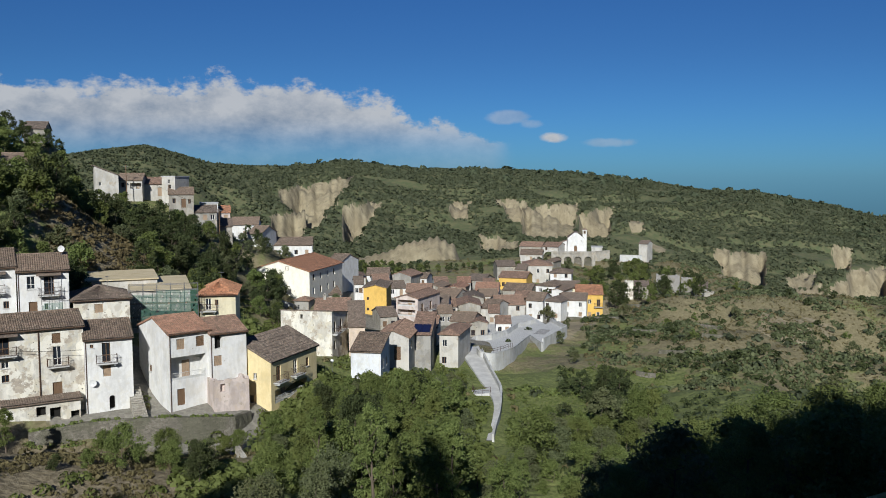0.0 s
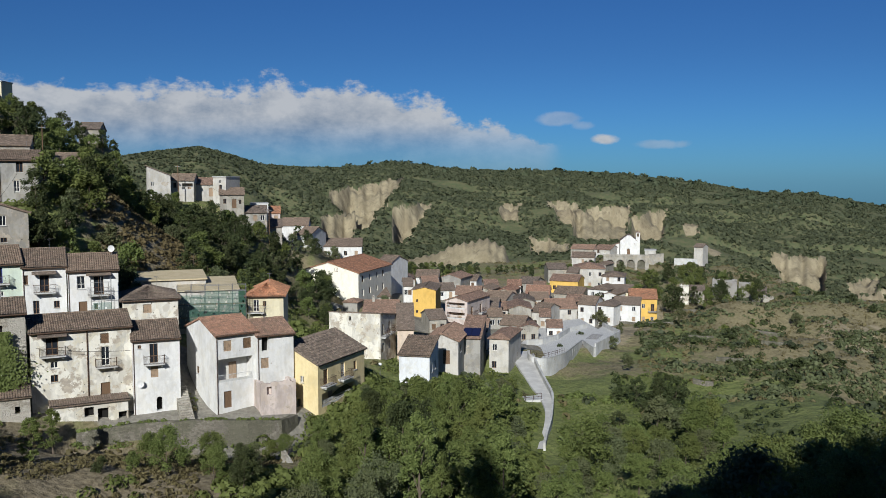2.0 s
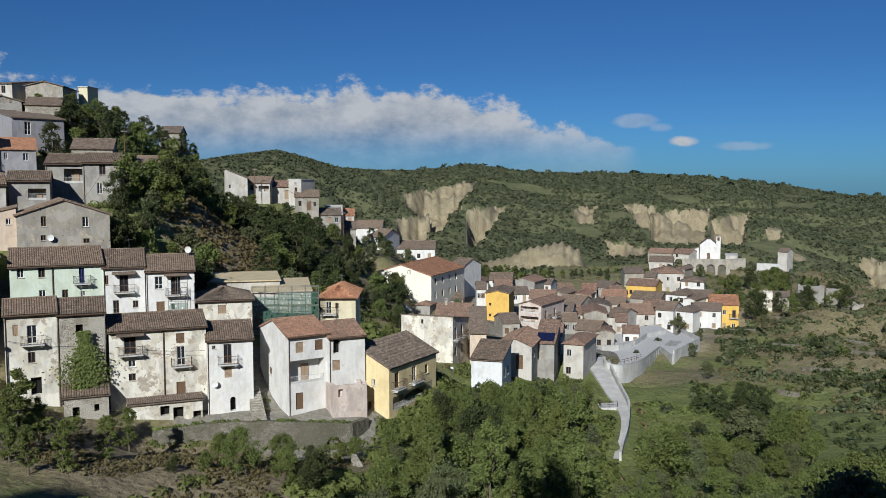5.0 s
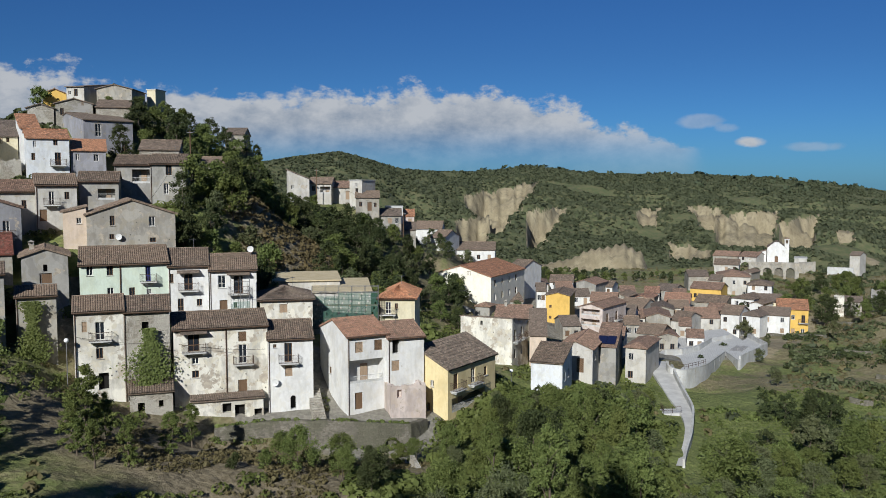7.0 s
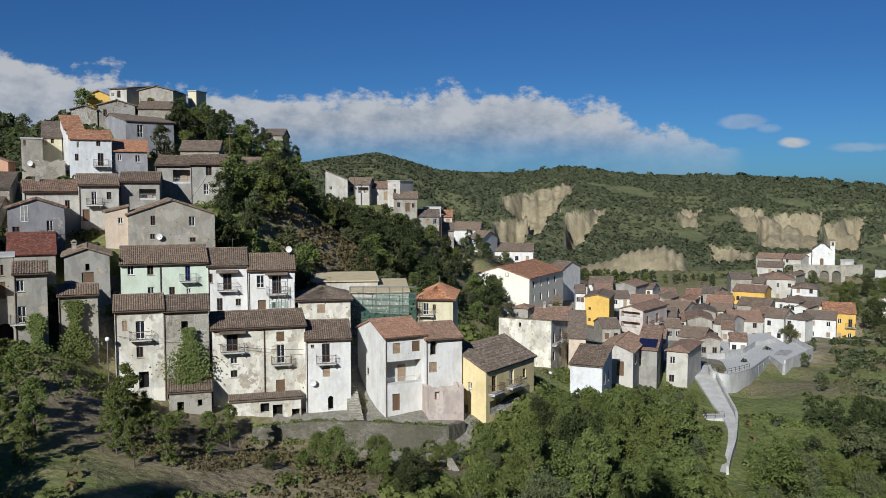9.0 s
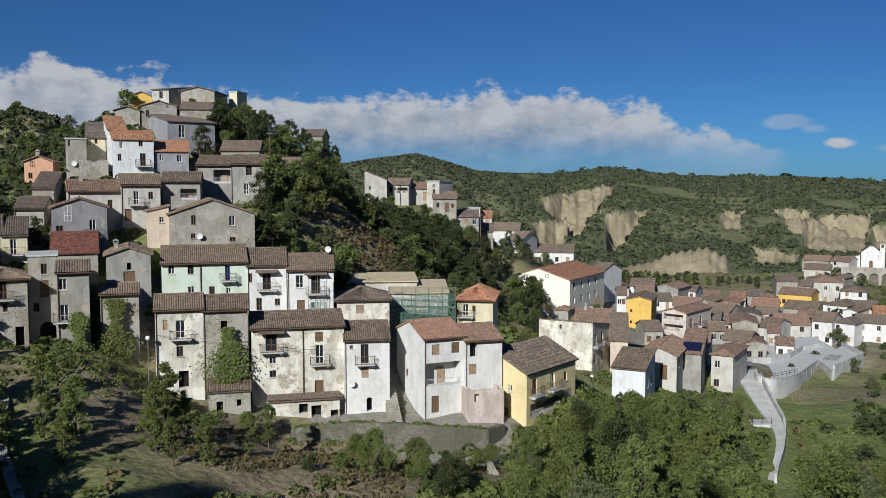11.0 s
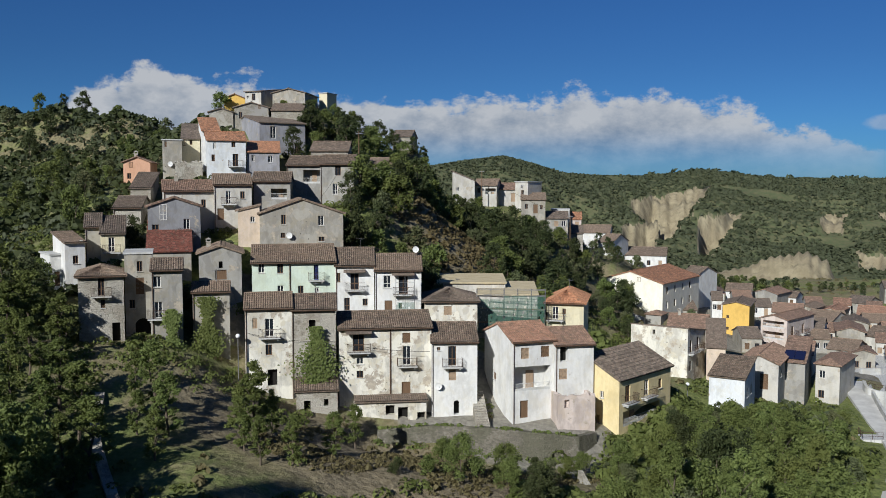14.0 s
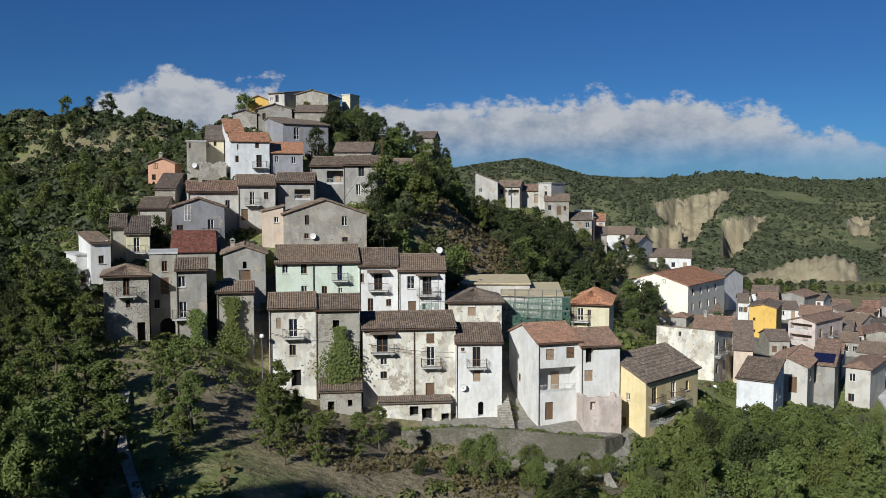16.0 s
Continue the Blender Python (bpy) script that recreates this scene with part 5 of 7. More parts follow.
house('farmhouse', 'grey stone cottage among the ruins', 76.3, 256.9, 3.8, -17, 3.8, 6, 3.0, 'sf', 'rubblegrey', 'greybrown', openings=[('h', 0.9, 0.6, 0.8, 1.6)], pitch=12)
house('ruin', 'broken stone sheepfold on the dry slope', 77.3, 250.3, 4.0, -17, 2.9, 4, 1.9, 'none', 'rubble', 'greybrown')
house('farmhouse', 'small hut on the slope', 146.28, 350.72, -26.78, -30.64, 1.97, 7, 1.1, 'gx', 'worn', 'greybrown', grid=(2, 1))

# ---- the lie of the land ----
VALLEY = [(0, 0, 10), (22, 38, 22), (34, 16, 34), (50, 30, 36), (60, 62, 22), (24, 62, 12), (40, 50, 22), (80, 50, 32), (0, -60, 44), (32, -25, 48), (90, -30, 60), (-40, -60, 36), (-62, 28, 15), (-50, 18, 18), (-82, 36, 16), (-110, 20, 30),
          (12, 80, 2), (5, 105, -1), (-7, 118, 4), (-8, 92, 1), (-16, 105, 4), (-28, 92, 7.5), (-44, 88, 7), (-30, 70, 3), (-55, 80, 10), (-56, 60, 9), (-68, 68, 14),
          (-45, 45, 5), (-92, 66, 21), (-125, 75, 30), (-140, 115, 41), (24, 142, -3), (38, 155, -3), (75, 150, -10), (120, 120, -6)]
HILLS = [(-149, 165, 64), (-193, 165, 63), (-170, 165, 63), (-120, 150, 56), (-118, 185, 56), (-89, 175, 47), (-70, 150, 37), (-52, 138, 25), (-42, 148, 19), (-80, 190, 44), (-120, 260, 42),
         (-100, 330, 14), (-20, 305, 1), (20, 325, 4), (52, 345, 10.2), (70, 342, 11), (-50, 335, -8), (60, 300, 8), (95, 335, 9.5), (98, 328, 10.0), (84, 324, 9.4), (112, 332, 8.5), (75, 217, -5), (20, 166, 1.2),
         (40, 180, -1), (37, 212, 0.5), (89, 287, 2), (114, 310, -6), (125, 300, -20), (160, 380, -25), (205, 430, -25), (110, 200, -22), (150, 60, 24), (-240, 200, 60), (-250, 60, 50)]
ROAD = [(5.3, 173.2, 5.5), (5.8, 164.2, 5.5), (6.8, 156.1, 4.9), (7.7, 149.1, 4.4), (8.6, 142.0, 4.1), (8.6, 135.0, 3.9), (8.0, 128.0, 3.7), (7.1, 122.1, 3.4), (6.4, 117.1, 3.3)]
# the foot of the retaining wall, and an unseen high bank added for shade
BANK = [(-46.5, 93.4, 7.4), (-42.5, 94.9, 7.3), (-38, 95.9, 7.3), (-34, 96.5, 7.3), (-29.5, 97.7, 7.2), (-25, 99.3, 6.9), (-22.5, 104, 6.8), (25, 0, 49), (36, 4, 53), (50, 12, 55), (68, 25, 53), (20, -16, 52), (-62, 190, 24), (-56.5, 197, 20), (-65, 178.5, 27), (-52.6, 203, 14), (-73, 181, 33), (-60, 170, 25), (9.3, 160.4, 1.8), (13.3, 163.4, 1.5), (16.7, 170.1, 2.7), (19.6, 178.2, 2.3), (23.6, 178.2, 2.1), (29.5, 193.2, 2.1), (46, 326, 3.8), (54, 325, 3.8), (60, 326, 4.4)]
# the ridge that stands behind the flight and shades the ravine
RIDGE = [(-130, -45, 80), (-110, -45, 76), (-96, -45, 71), (-84, -45, 65), (-72, -45, 62), (-60, -45, 63), (-48, -45, 64), (-36, -45, 66), (-24, -45, 67), (-12, -45, 69), (0, -45, 71), (12, -45, 75), (24, -45, 79), (36, -45, 84), (50, -45, 86), (66, -45, 86), (84, -45, 86), (110, -45, 86)]
RIDGE += [(x, -66, z + 4) for x, y, z in RIDGE]
SKYLINE_AZ = [-180, -60, -30, -24, -22, -19.2, -17.2, -15.4, -13.5, -10, -6.4, -4, -1.3, 4.4, 8.2, 13.7, 17.2, 20, 24, 27.5, 40, 180]
SKYLINE_EL = [1.5, 1.5, 1.4, 1.4, 1.75, 2.1, 1.6, 1.0, 0.85, 0.8, 1.2, 0.85, 0.65, 0.6, 0.4, -0.25, -0.8, -0.85, -1.6, -2.45, -2.8, 1.5]
# bare sandstone faces: bearing and elevation of both ends of the brow, then the foot's two bearings and elevation
CLIFFS = [(-11.0, -0.8, -5.8, 0.3, -9.6, -8.4, -3.4),
          (-6.0, -1.8, -4.0, -1.5, -6.7, -6.0, -4.5),
          (-11.5, -2.4, -9.7, -2.0, -11.2, -9.2, -4.2),
          (0.3, -1.7, 2.1, -1.4, 0.8, 1.6, -2.8),
          (3.4, -1.3, 5.5, -1.5, 4.7, 5.7, -3.1),
          (6.1, -1.9, 9.1, -1.6, 5.3, 8.6, -4.1),
          (9.0, -2.4, 11.4, -1.8, 9.4, 11.0, -4.1),
          (12.3, -2.8, 13.5, -2.7, 12.5, 13.2, -3.7),
          (2.3, -3.7, 5.1, -4.2, 2.6, 5.1, -4.9),
          (17.6, -4.5, 20.2, -4.7, 18.6, 20.9, -7.2),
          (22.0, -6.1, 24.0, -5.8, 22.2, 23.6, -7.0),
          (22.7, -6.8, 26.1, -6.2, 22.8, 26.1, -8.7),
          (24.6, -4.3, 25.8, -4.2, 24.8, 25.6, -5.7),
          (25.5, -5.7, 27.6, -5.3, 25.7, 27.8, -7.6)]


def lumps(x, y, scale, octaves, seed):
    """Smooth hills of several sizes, from -1 to 1."""
    total, amp = np.zeros_like(x), 1.0
    rng = np.random.RandomState(seed)
    for o in range(octaves):
        for k in range(5):
            a, ph = rng.uniform(0, math.tau), rng.uniform(0, math.tau)
            f = (2 ** o) / scale * rng.uniform(0.7, 1.4)
            total += amp * 0.4 * np.sin((x * math.cos(a) + y * math.sin(a)) * f * math.tau + ph + 1.3 * np.sin((x * math.sin(a) - y * math.cos(a)) * f * 3.1 + ph))
        amp *= 0.5
    return total / 1.6


def near_level(x, y):
    """Ground round the town: terraces held by the houses, falling to the ravine."""
    spots = np.array(GROUND + VALLEY + HILLS + [(a, b, c - 0.15) for a, b, c in ROAD] + [(p[0] + 3, p[1] - 1, p[2] - 1.2) for p in ROAD[2:]] + BANK + RIDGE, float)
    soft = np.full(len(spots), 6.0)
    soft[len(GROUND):len(GROUND) + len(VALLEY) + len(HILLS)] = 110.0
    flat_x, flat_y = x.ravel(), y.ravel()
    out = np.empty(len(flat_x))
    for i in range(0, len(out), 4000):
        w = ((flat_x[i:i + 4000, None] - spots[:, 0]) ** 2 + (flat_y[i:i + 4000, None] - spots[:, 1]) ** 2 + soft) ** -1.5
        out[i:i + 4000] = (w @ spots[:, 2]) / w.sum(1)
    return out.reshape(x.shape)


def level(x, y, with_bare=False):
    shape = np.shape(x)
    x, y = np.atleast_1d(np.asarray(x, float)), np.atleast_1d(np.asarray(y, float))
    r, az = np.hypot(x, y) + 1e-6, np.degrees(np.arctan2(x, y))
    near = np.zeros_like(r)
    close = r < 425
    near[close] = near_level(x[close], y[close]) + 0.5 * lumps(x[close], y[close], 30.0, 3, 3)
    dry = np.clip((x - 30) / 30, 0, 1) * np.clip((y - 140) / 40, 0, 1) * np.clip((r - 150) / 40, 0, 1)
    near = near + dry * (2.0 * lumps(x, y, 60.0, 3, 83) - 2.2 * np.clip(1 - 3.0 * np.abs(lumps(x, y, 75.0, 2, 91)), 0, 1))
    crest_r = np.interp(az, [-180, -40, -25, -12, -5, 10, 30, 60, 180], [800, 700, 620, 800, 900, 1050, 1100, 900, 800])
    crest_z = 40 + crest_r * np.tan(np.radians(np.interp(az, SKYLINE_AZ, SKYLINE_EL)))
    foot_r = np.interp(az, [-180, -40, -20, -5, 10, 20, 30, 60, 180], [300, 330, 400, 430, 440, 450, 460, 330, 300])
    foot_z = np.interp(az, [-180, -60, -20, -5, 8, 20, 30, 60, 180], [30, 40, 2, -12, -16, -36, -38, 0, 30])
    s = np.clip((r - foot_r) / (crest_r - foot_r), 0, 1)
    far = foot_z + (crest_z - foot_z) * s ** 0.85
    far = far + 9.0 * lumps(x, y, 260.0, 3, 7) * np.sin(np.clip(s, 0, 1) * math.pi) + 2.0 * lumps(x, y, 70.0, 2, 9) * (s > 0)
    over = np.clip(r - crest_r, 0, None)
    back = 40 + r * np.tan(np.radians(np.interp(az, SKYLINE_AZ, SKYLINE_EL) - 0.5 * (1 - np.exp(-over / 500))))
    far = np.where(over > 0, back + 4 * lumps(x, y, 300.0, 2, 5) * np.clip(over / 300, 0, 1), far)
    drain = 1 - 2.6 * np.abs(lumps(x, y, 240.0, 2, 71))          # stream beds between the spurs
    far = far - 10.0 * np.clip(drain, 0, 1) * np.sin(np.clip(s, 0, 1) * math.pi) ** 1.5
    el = np.degrees(np.arctan2(far - 40, r))
    bare = np.zeros_like(r)
    fold, grain = lumps(x, y, 45.0, 3, 21), lumps(x, y, 30.0, 3, 23)
    wrinkle = lumps(x, y, 14.0, 3, 27)
    for k, (al, el0, ar, el1, bl, br, low) in enumerate(CLIFFS):
        wide = np.clip(np.minimum(az - min(al, bl), max(ar, br) - az) / 0.35, 0, 1)
        sway = az + (0.10 * np.sin(az * 6.3 + k) + 0.06 * np.sin(az * 15.1)) * wide
        brow = np.interp(sway, [al, ar], [el0, el1]) + (0.09 * np.sin(az * 5.1 + k) + 0.06 * np.sin(az * 11.7 + 2 * k)) * wide
        foot = np.interp(sway, [min(al, bl) - 0.01, bl, br, max(ar, br) + 0.01], [el0, low, low, el1]) + (0.12 * fold + 0.06 * np.sin(az * 8.0)) * wide
        tall = brow - foot
        v = (el - foot) / np.maximum(tall, 0.05)
        # the foot runs back level into the slope; the fluted face then climbs to the old surface
        flute = 0.5 * np.sin(az * 9.0 + k) + 0.35 * np.sin(az * 17.0 + 1.3 * np.sin(az * 4.0)) + 0.15 * np.sin(az * 29.0)
        start = 0.52 + 0.035 * flute + 0.03 * fold
        face = np.clip((v - start) / (1 - start), 0, 1)
        inside = (v > 0) & (v < 1) & (r > 400) & (wide > 0) & (tall > 0.05)
        bare = np.maximum(bare, np.where(inside & (face > 0), np.clip(face * 9, 0, 1) * np.clip(tall * 4, 0, 1), 0))
        cut = foot + (el - foot) * face + (0.05 * grain + 0.04 * wrinkle) * np.sin(face * math.pi)
        far = np.where(inside, 40 + r * np.tan(np.radians(el + (cut - el) * np.clip(wide * 1.5, 0, 1))), far)
    t = np.clip((r - 330) / 90, 0, 1)
    t = t * t * (3 - 2 * t)
    z = near * (1 - t) + far * t
    # a bare sandstone knoll behind the town
    bluff = np.interp(az, [-8.5, -6, -3.6, -2.3, -0.6, 0.8, 1.5], [0, 7, 10, 14, 18, 14, 0]) * np.clip((r - 358 - 4 * fold) / 18, 0, 1) * np.clip((470 - r) / 60, 0, 1)
    z = (z + bluff * (1 + 0.05 * np.sin(az * 12) + 0.06 * grain) * ((r > 350) & (r < 500))).reshape(shape)
    if with_bare:
        bare = np.maximum(bare, np.where((bluff > 0.3) & (r < 384), 1.0, 0.0))
        streak = lumps(x, y * 0.5, 38.0, 3, 61) - 0.42          # bare earth on the dry slopes
        bare = np.maximum(bare, np.clip(streak * 1.5, 0, 0.7) * ((az > 8) & (r > 150) & (r < 600)))
        return z, bare.reshape(shape)
    return z


def build_ground():
    az = np.radians(np.concatenate([np.arange(-180, -58, 3.0), np.arange(-58, -13, 0.3), np.arange(-13, 29, 0.13), np.arange(29, 46, 0.4), np.arange(46, 180, 3.0)]))
    r = [3.0]
    while r[-1] < 4400:
        r.append(r[-1] * (1.022 if r[-1] < 345 else 1.007 if r[-1] < 950 else 1.05))
    R, A = np.meshgrid(np.array(r), az, indexing="ij")
    X, Y = R * np.sin(A), R * np.cos(A)
    Z, bare = level(X, Y, True)
    n, m = R.shape
    verts = np.stack([X, Y, Z], -1).reshape(-1, 3).tolist() + [(0, 0, float(level(0.0, 0.0)))]
    faces = []
    for i in range(n - 1):
        for j in range(m):
            k = (j + 1) % m
            faces.append((i * m + j, i * m + k, (i + 1) * m + k, (i + 1) * m + j))
    faces += [(n * m, (j + 1) % m, j) for j in range(m)]
    me = bpy.data.meshes.new("ground")
    me.from_pydata(verts, [], [f[::-1] for f in faces])
    me.materials.append(MAT["soil"])
    me.attributes.new("bare", "FLOAT", "POINT").data.foreach_set("value", np.append(bare.ravel(), 0.0).astype(np.float32))
    me.polygons.foreach_set("use_smooth", [True] * len(me.polygons))
    ob = new("ground", me)
    if me.polygons[len(me.polygons) // 2].normal.z < 0:
        me.flip_normals()
    tagged(ob, "dry grassy hillsides with bare sandstone cliffs", "ground", kind="structure")


build_ground()

# ground levels on a 2 m raster, for planting
_gx, _gy = np.arange(-260.0, 222.0, 2.0), np.arange(-120.0, 442.0, 2.0)
RASTER = level(*np.meshgrid(_gx, _gy, indexing="ij"))


def ground_at(x, y):
    u, v = (x + 260.0) / 2.0, (y + 120.0) / 2.0
    i, j = min(max(int(u), 0), RASTER.shape[0] - 2), min(max(int(v), 0), RASTER.shape[1] - 2)
    u, v = u - i, v - j
    return float(RASTER[i, j] * (1 - u) * (1 - v) + RASTER[i + 1, j] * u * (1 - v) + RASTER[i, j + 1] * (1 - u) * v + RASTER[i + 1, j + 1] * u * v)


# ---- walls, road and terraces ----


def eased(pts, steps=4):
    """A smooth curve through the places, as tuples of any length."""
    ext, out = [pts[0]] + list(pts) + [pts[-1]], []
    for i in range(1, len(ext) - 2):
        for k in range(steps):
            t = k / steps
            out.append(tuple(0.5 * (2 * b + (c - a) * t + (2 * a - 5 * b + 4 * c - d) * t * t + (3 * b - a - 3 * c + d) * t ** 3) for a, b, c, d in zip(*ext[i - 1:i + 3])))
    return out + [tuple(pts[-1])]


def ribbon(name, label, line, width, mat, category, thick=0.3, kind="structure"):
    """A road or path that follows a line of places."""
    bm = bmesh.new()
    pts = [Vector(p) for p in line]
    rows = []
    for i, p in enumerate(pts):
        d = (pts[min(i + 1, len(pts) - 1)] - pts[max(i - 1, 0)]).normalized()
        n = Vector((d.y, -d.x, 0)).normalized() * (width[i] if isinstance(width, list) else width) / 2
        rows.append([bm.verts.new(q) for q in (p - n, p + n, p + n - Vector((0, 0, thick)), p - n - Vector((0, 0, thick)))])
    for a, b in zip(rows, rows[1:]):
        for i in range(4):
            bm.faces.new((a[i], a[(i + 1) % 4], b[(i + 1) % 4], b[i]))
    bmesh.ops.recalc_face_normals(bm, faces=bm.faces)
    return tagged(new(name, mesh_of(name, bm, mat)), label, category, kind=kind)


def wall_run(name, label, line, height, thick, mat, category="wall", cope=None, foot=4.0, curved=False):
    """A free wall along a line of top places, with a coping; it reaches down into the ground."""
    root = thing(name, label, category, Matrix.Translation(line[0]))
    o = Vector(line[0])
    bm, cp = bmesh.new(), bmesh.new()
    rows, crows = [], []
    pts = [Vector(p) - o for p in line]
    if curved:
        ext, pts2 = [pts[0]] + pts + [pts[-1]], []
        for i in range(1, len(ext) - 2):
            p0, p1, p2, p3 = ext[i - 1:i + 3]
            for t in (0.0, 0.2, 0.4, 0.6, 0.8):
                pts2.append(0.5 * ((2 * p1) + (p2 - p0) * t + (2 * p0 - 5 * p1 + 4 * p2 - p3) * t * t + (3 * p1 - p0 - 3 * p2 + p3) * t ** 3))
        pts = pts2 + [pts[-1]]
    fine = []
    for a, b in zip(pts, pts[1:]):
        n = max(1, int((b - a).length / (0.6 if cope is None else 1.5)))
        fine += [a.lerp(b, i / n) for i in range(n)]
    fine.append(pts[-1])
    for i, p in enumerate(fine):
        d = (fine[min(i + 1, len(fine) - 1)] - fine[max(i - 1, 0)])
        n = Vector((d.y, -d.x, 0)).normalized() * thick / 2
        j = Vector((0, 0, 0.12 * noise.noise((o.x + i * 0.6, o.y, 0.3)) if cope is None else 0))
        ring = []
        for side in (1, -1):      # down the outer face, up the inner one
            for h in (range(8) if side > 0 else range(7, -1, -1)):
                q = p + side * n * (1 + 0.6 * h / 7) + j * (1 - h / 7) - Vector((0, 0, (height + foot) * h / 7))
                if cope is None:
                    q += side * n.normalized() * 0.16 * noise.noise((q + o) * 0.9)
                ring.append(bm.verts.new(q))
        rows.append(ring)
        k = n * 1.25
        crows.append([cp.verts.new(q) for q in (p - k + Vector((0, 0, 0.1)), p + k + Vector((0, 0, 0.1)), p + k + Vector((0, 0, 0.004)), p - k + Vector((0, 0, 0.004)))])
    for b_, rr in ((bm, rows), (cp, crows)):
        m = len(rr[0])
        for a, b in zip(rr, rr[1:]):
            for i in range(m):
                b_.faces.new((a[i], a[(i + 1) % m], b[(i + 1) % m], b[i]))
        b_.faces.new(rr[0]), b_.faces.new(rr[-1][::-1])
        bmesh.ops.recalc_face_normals(b_, faces=b_.faces)
    part("wall_body", bm, mat, root)
    if cope:
        part("coping", cp, cope, root)
    else:
        cp.free()
    return root


wall_run("retaining_wall", "tall rubble retaining wall below the white houses", [(-47.5, 95.3, 11.2), (-42, 97.3, 11.8), (-35.2, 98.4, 12.0), (-29, 99.9, 11.7), (-25.6, 101.8, 11.2), (-24.5, 105, 11.0)], 3.2, 0.7, "fieldstone")
wall_run("stepped_wall", "low broken stone wall falling through the garden", [(-23.4, 94.5, 9.8), (-20.5, 90, 8.4), (-17.6, 84.5, 6.2)], 2.2, 0.5, "rubble")
wall_run("garden_wall", "short stone garden wall among shrubs", [(-15.3, 91.5, 6.6), (-13, 88, 5.6), (-11.3, 90.5, 6.0)], 2.0, 0.45, "fieldstone")
LANE = eased([p + (w,) for p, w in zip(ROAD, (4.2, 3.6, 3.0, 2.6, 1.9, 1.0, 0.8, 0.7, 0.8))])
ribbon("road", "pale concrete lane winding down from the square", [p[:3] for p in LANE], [p[3] for p in LANE], "asphalt", "road", 0.5)
wall_run("lane_wall", "pale concrete parapet along the lane", [(p[0] + p[3] / 2 + 0.16, p[1], p[2] + 0.8) for p in LANE[3:]], 1.0, 0.3, "concrete", foot=3.0, cope="concrete")
BASTION = [(6.8, 166.6, 6.9), (7.1, 163.7, 6.6), (8.2, 162.7, 6.3), (9.8, 163.3, 6.1), (12.0, 166.5, 6.0), (14.1, 171.1, 5.7), (15.8, 176.7, 5.5), (19.2, 188.7, 5.0)]
wall_run("bastion_wall", "curved grey concrete retaining wall of the square", BASTION, 4.6, 0.4, "concrete", cope="concrete", curved=True)


def pilasters(line, root_label, height):
    """Flat concrete ribs on the outer face of a wall."""
    root = thing("wall_ribs", root_label, "wall", Matrix.Translation(line[0]))
    o = Vector(line[0])
    for a, b in zip(line, line[1:]):
        a, b = Vector(a), Vector(b)
        n = max(1, round((b - a).length / 2.6))
        ang = math.atan2(b.y - a.y, b.x - a.x)
        for i in range(n):
            p = a.lerp(b, (i + 0.5) / n) - o
            bm = bmesh.new()
            box(bm, -0.05, -0.25, -height, 0.05, -0.1, -0.35)
            part("rib", bm, "concrete", root, m=Matrix.Translation(p) @ Matrix.Rotation(ang, 4, "Z"))


pilasters(BASTION[2:], "flat concrete ribs on the curved retaining wall", 5.6)
DECK = [(19.8, 191.2, 4.6), (21.3, 182.0, 4.6), (29.0, 198.1, 4.6), (26.6, 209.6, 4.6)]
wall_run("deck_wall", "pale concrete wall round the lower deck", [DECK[0], DECK[1], (DECK[1][0] + 0.3, DECK[1][1] + 0.5, 4.62)], 2.4, 0.3, "concrete", cope="concrete", foot=2.0)
wall_run("deck_wall", "pale concrete parapet wall on the deck edge", [(DECK[1][0] + 0.3, DECK[1][1] + 0.6, 5.3), (DECK[2][0], DECK[2][1], 5.4), (DECK[3][0], DECK[3][1], 5.3)], 3.0, 0.3, "concrete", cope="concrete", foot=2.0)


def slab(name, label, pts, z, mat, category="pavement", thick=0.5):
    bm = bmesh.new()
    top = [bm.verts.new((x, y, z)) for x, y in pts]
    low = [bm.verts.new((x, y, z - thick)) for x, y in pts]
    bm.faces.new(top), bm.faces.new(low[::-1])
    for i in range(len(pts)):
        j = (i + 1) % len(pts)
        bm.faces.new((top[i], low[i], low[j], top[j]))
    bmesh.ops.recalc_face_normals(bm, faces=bm.faces)
    return tagged(new(name, mesh_of(name, bm, mat)), label, category, kind="structure")


slab("square", "pale paved terrace of the village square", [(p[0], p[1]) for p in BASTION] + [(25.4, 205.2), (22.3, 222.2), (13.3, 215.1), (5.6, 186.1)], 4.3, "paving")
wall_run("square_wall", "low curved concrete wall on the square", [(7.1, 185.1, 5.4), (10.6, 187.1, 5.4), (14.5, 193.1, 5.3), (17.9, 203.1, 5.2), (22.9, 209.2, 5.2)], 0.8, 0.35, "concrete", cope="concrete", foot=0.6)
slab("deck", "pale concrete deck beside the square", [(p[0], p[1]) for p in DECK], 4.55, "paving")



def deck_lights():
    root = thing("deck_light", "row of grey roof light strips in the concrete deck", "skylight", pose(23.1, 191.7, 4.555, 0, 0, 70))
    for i in range(7):
        bm = bmesh.new()
        box(bm, i * 0.95, 0.0, 0, i * 0.95 + 0.28, 2.6, 0.09)
        part("strip", bm, "steel", root)


deck_lights()


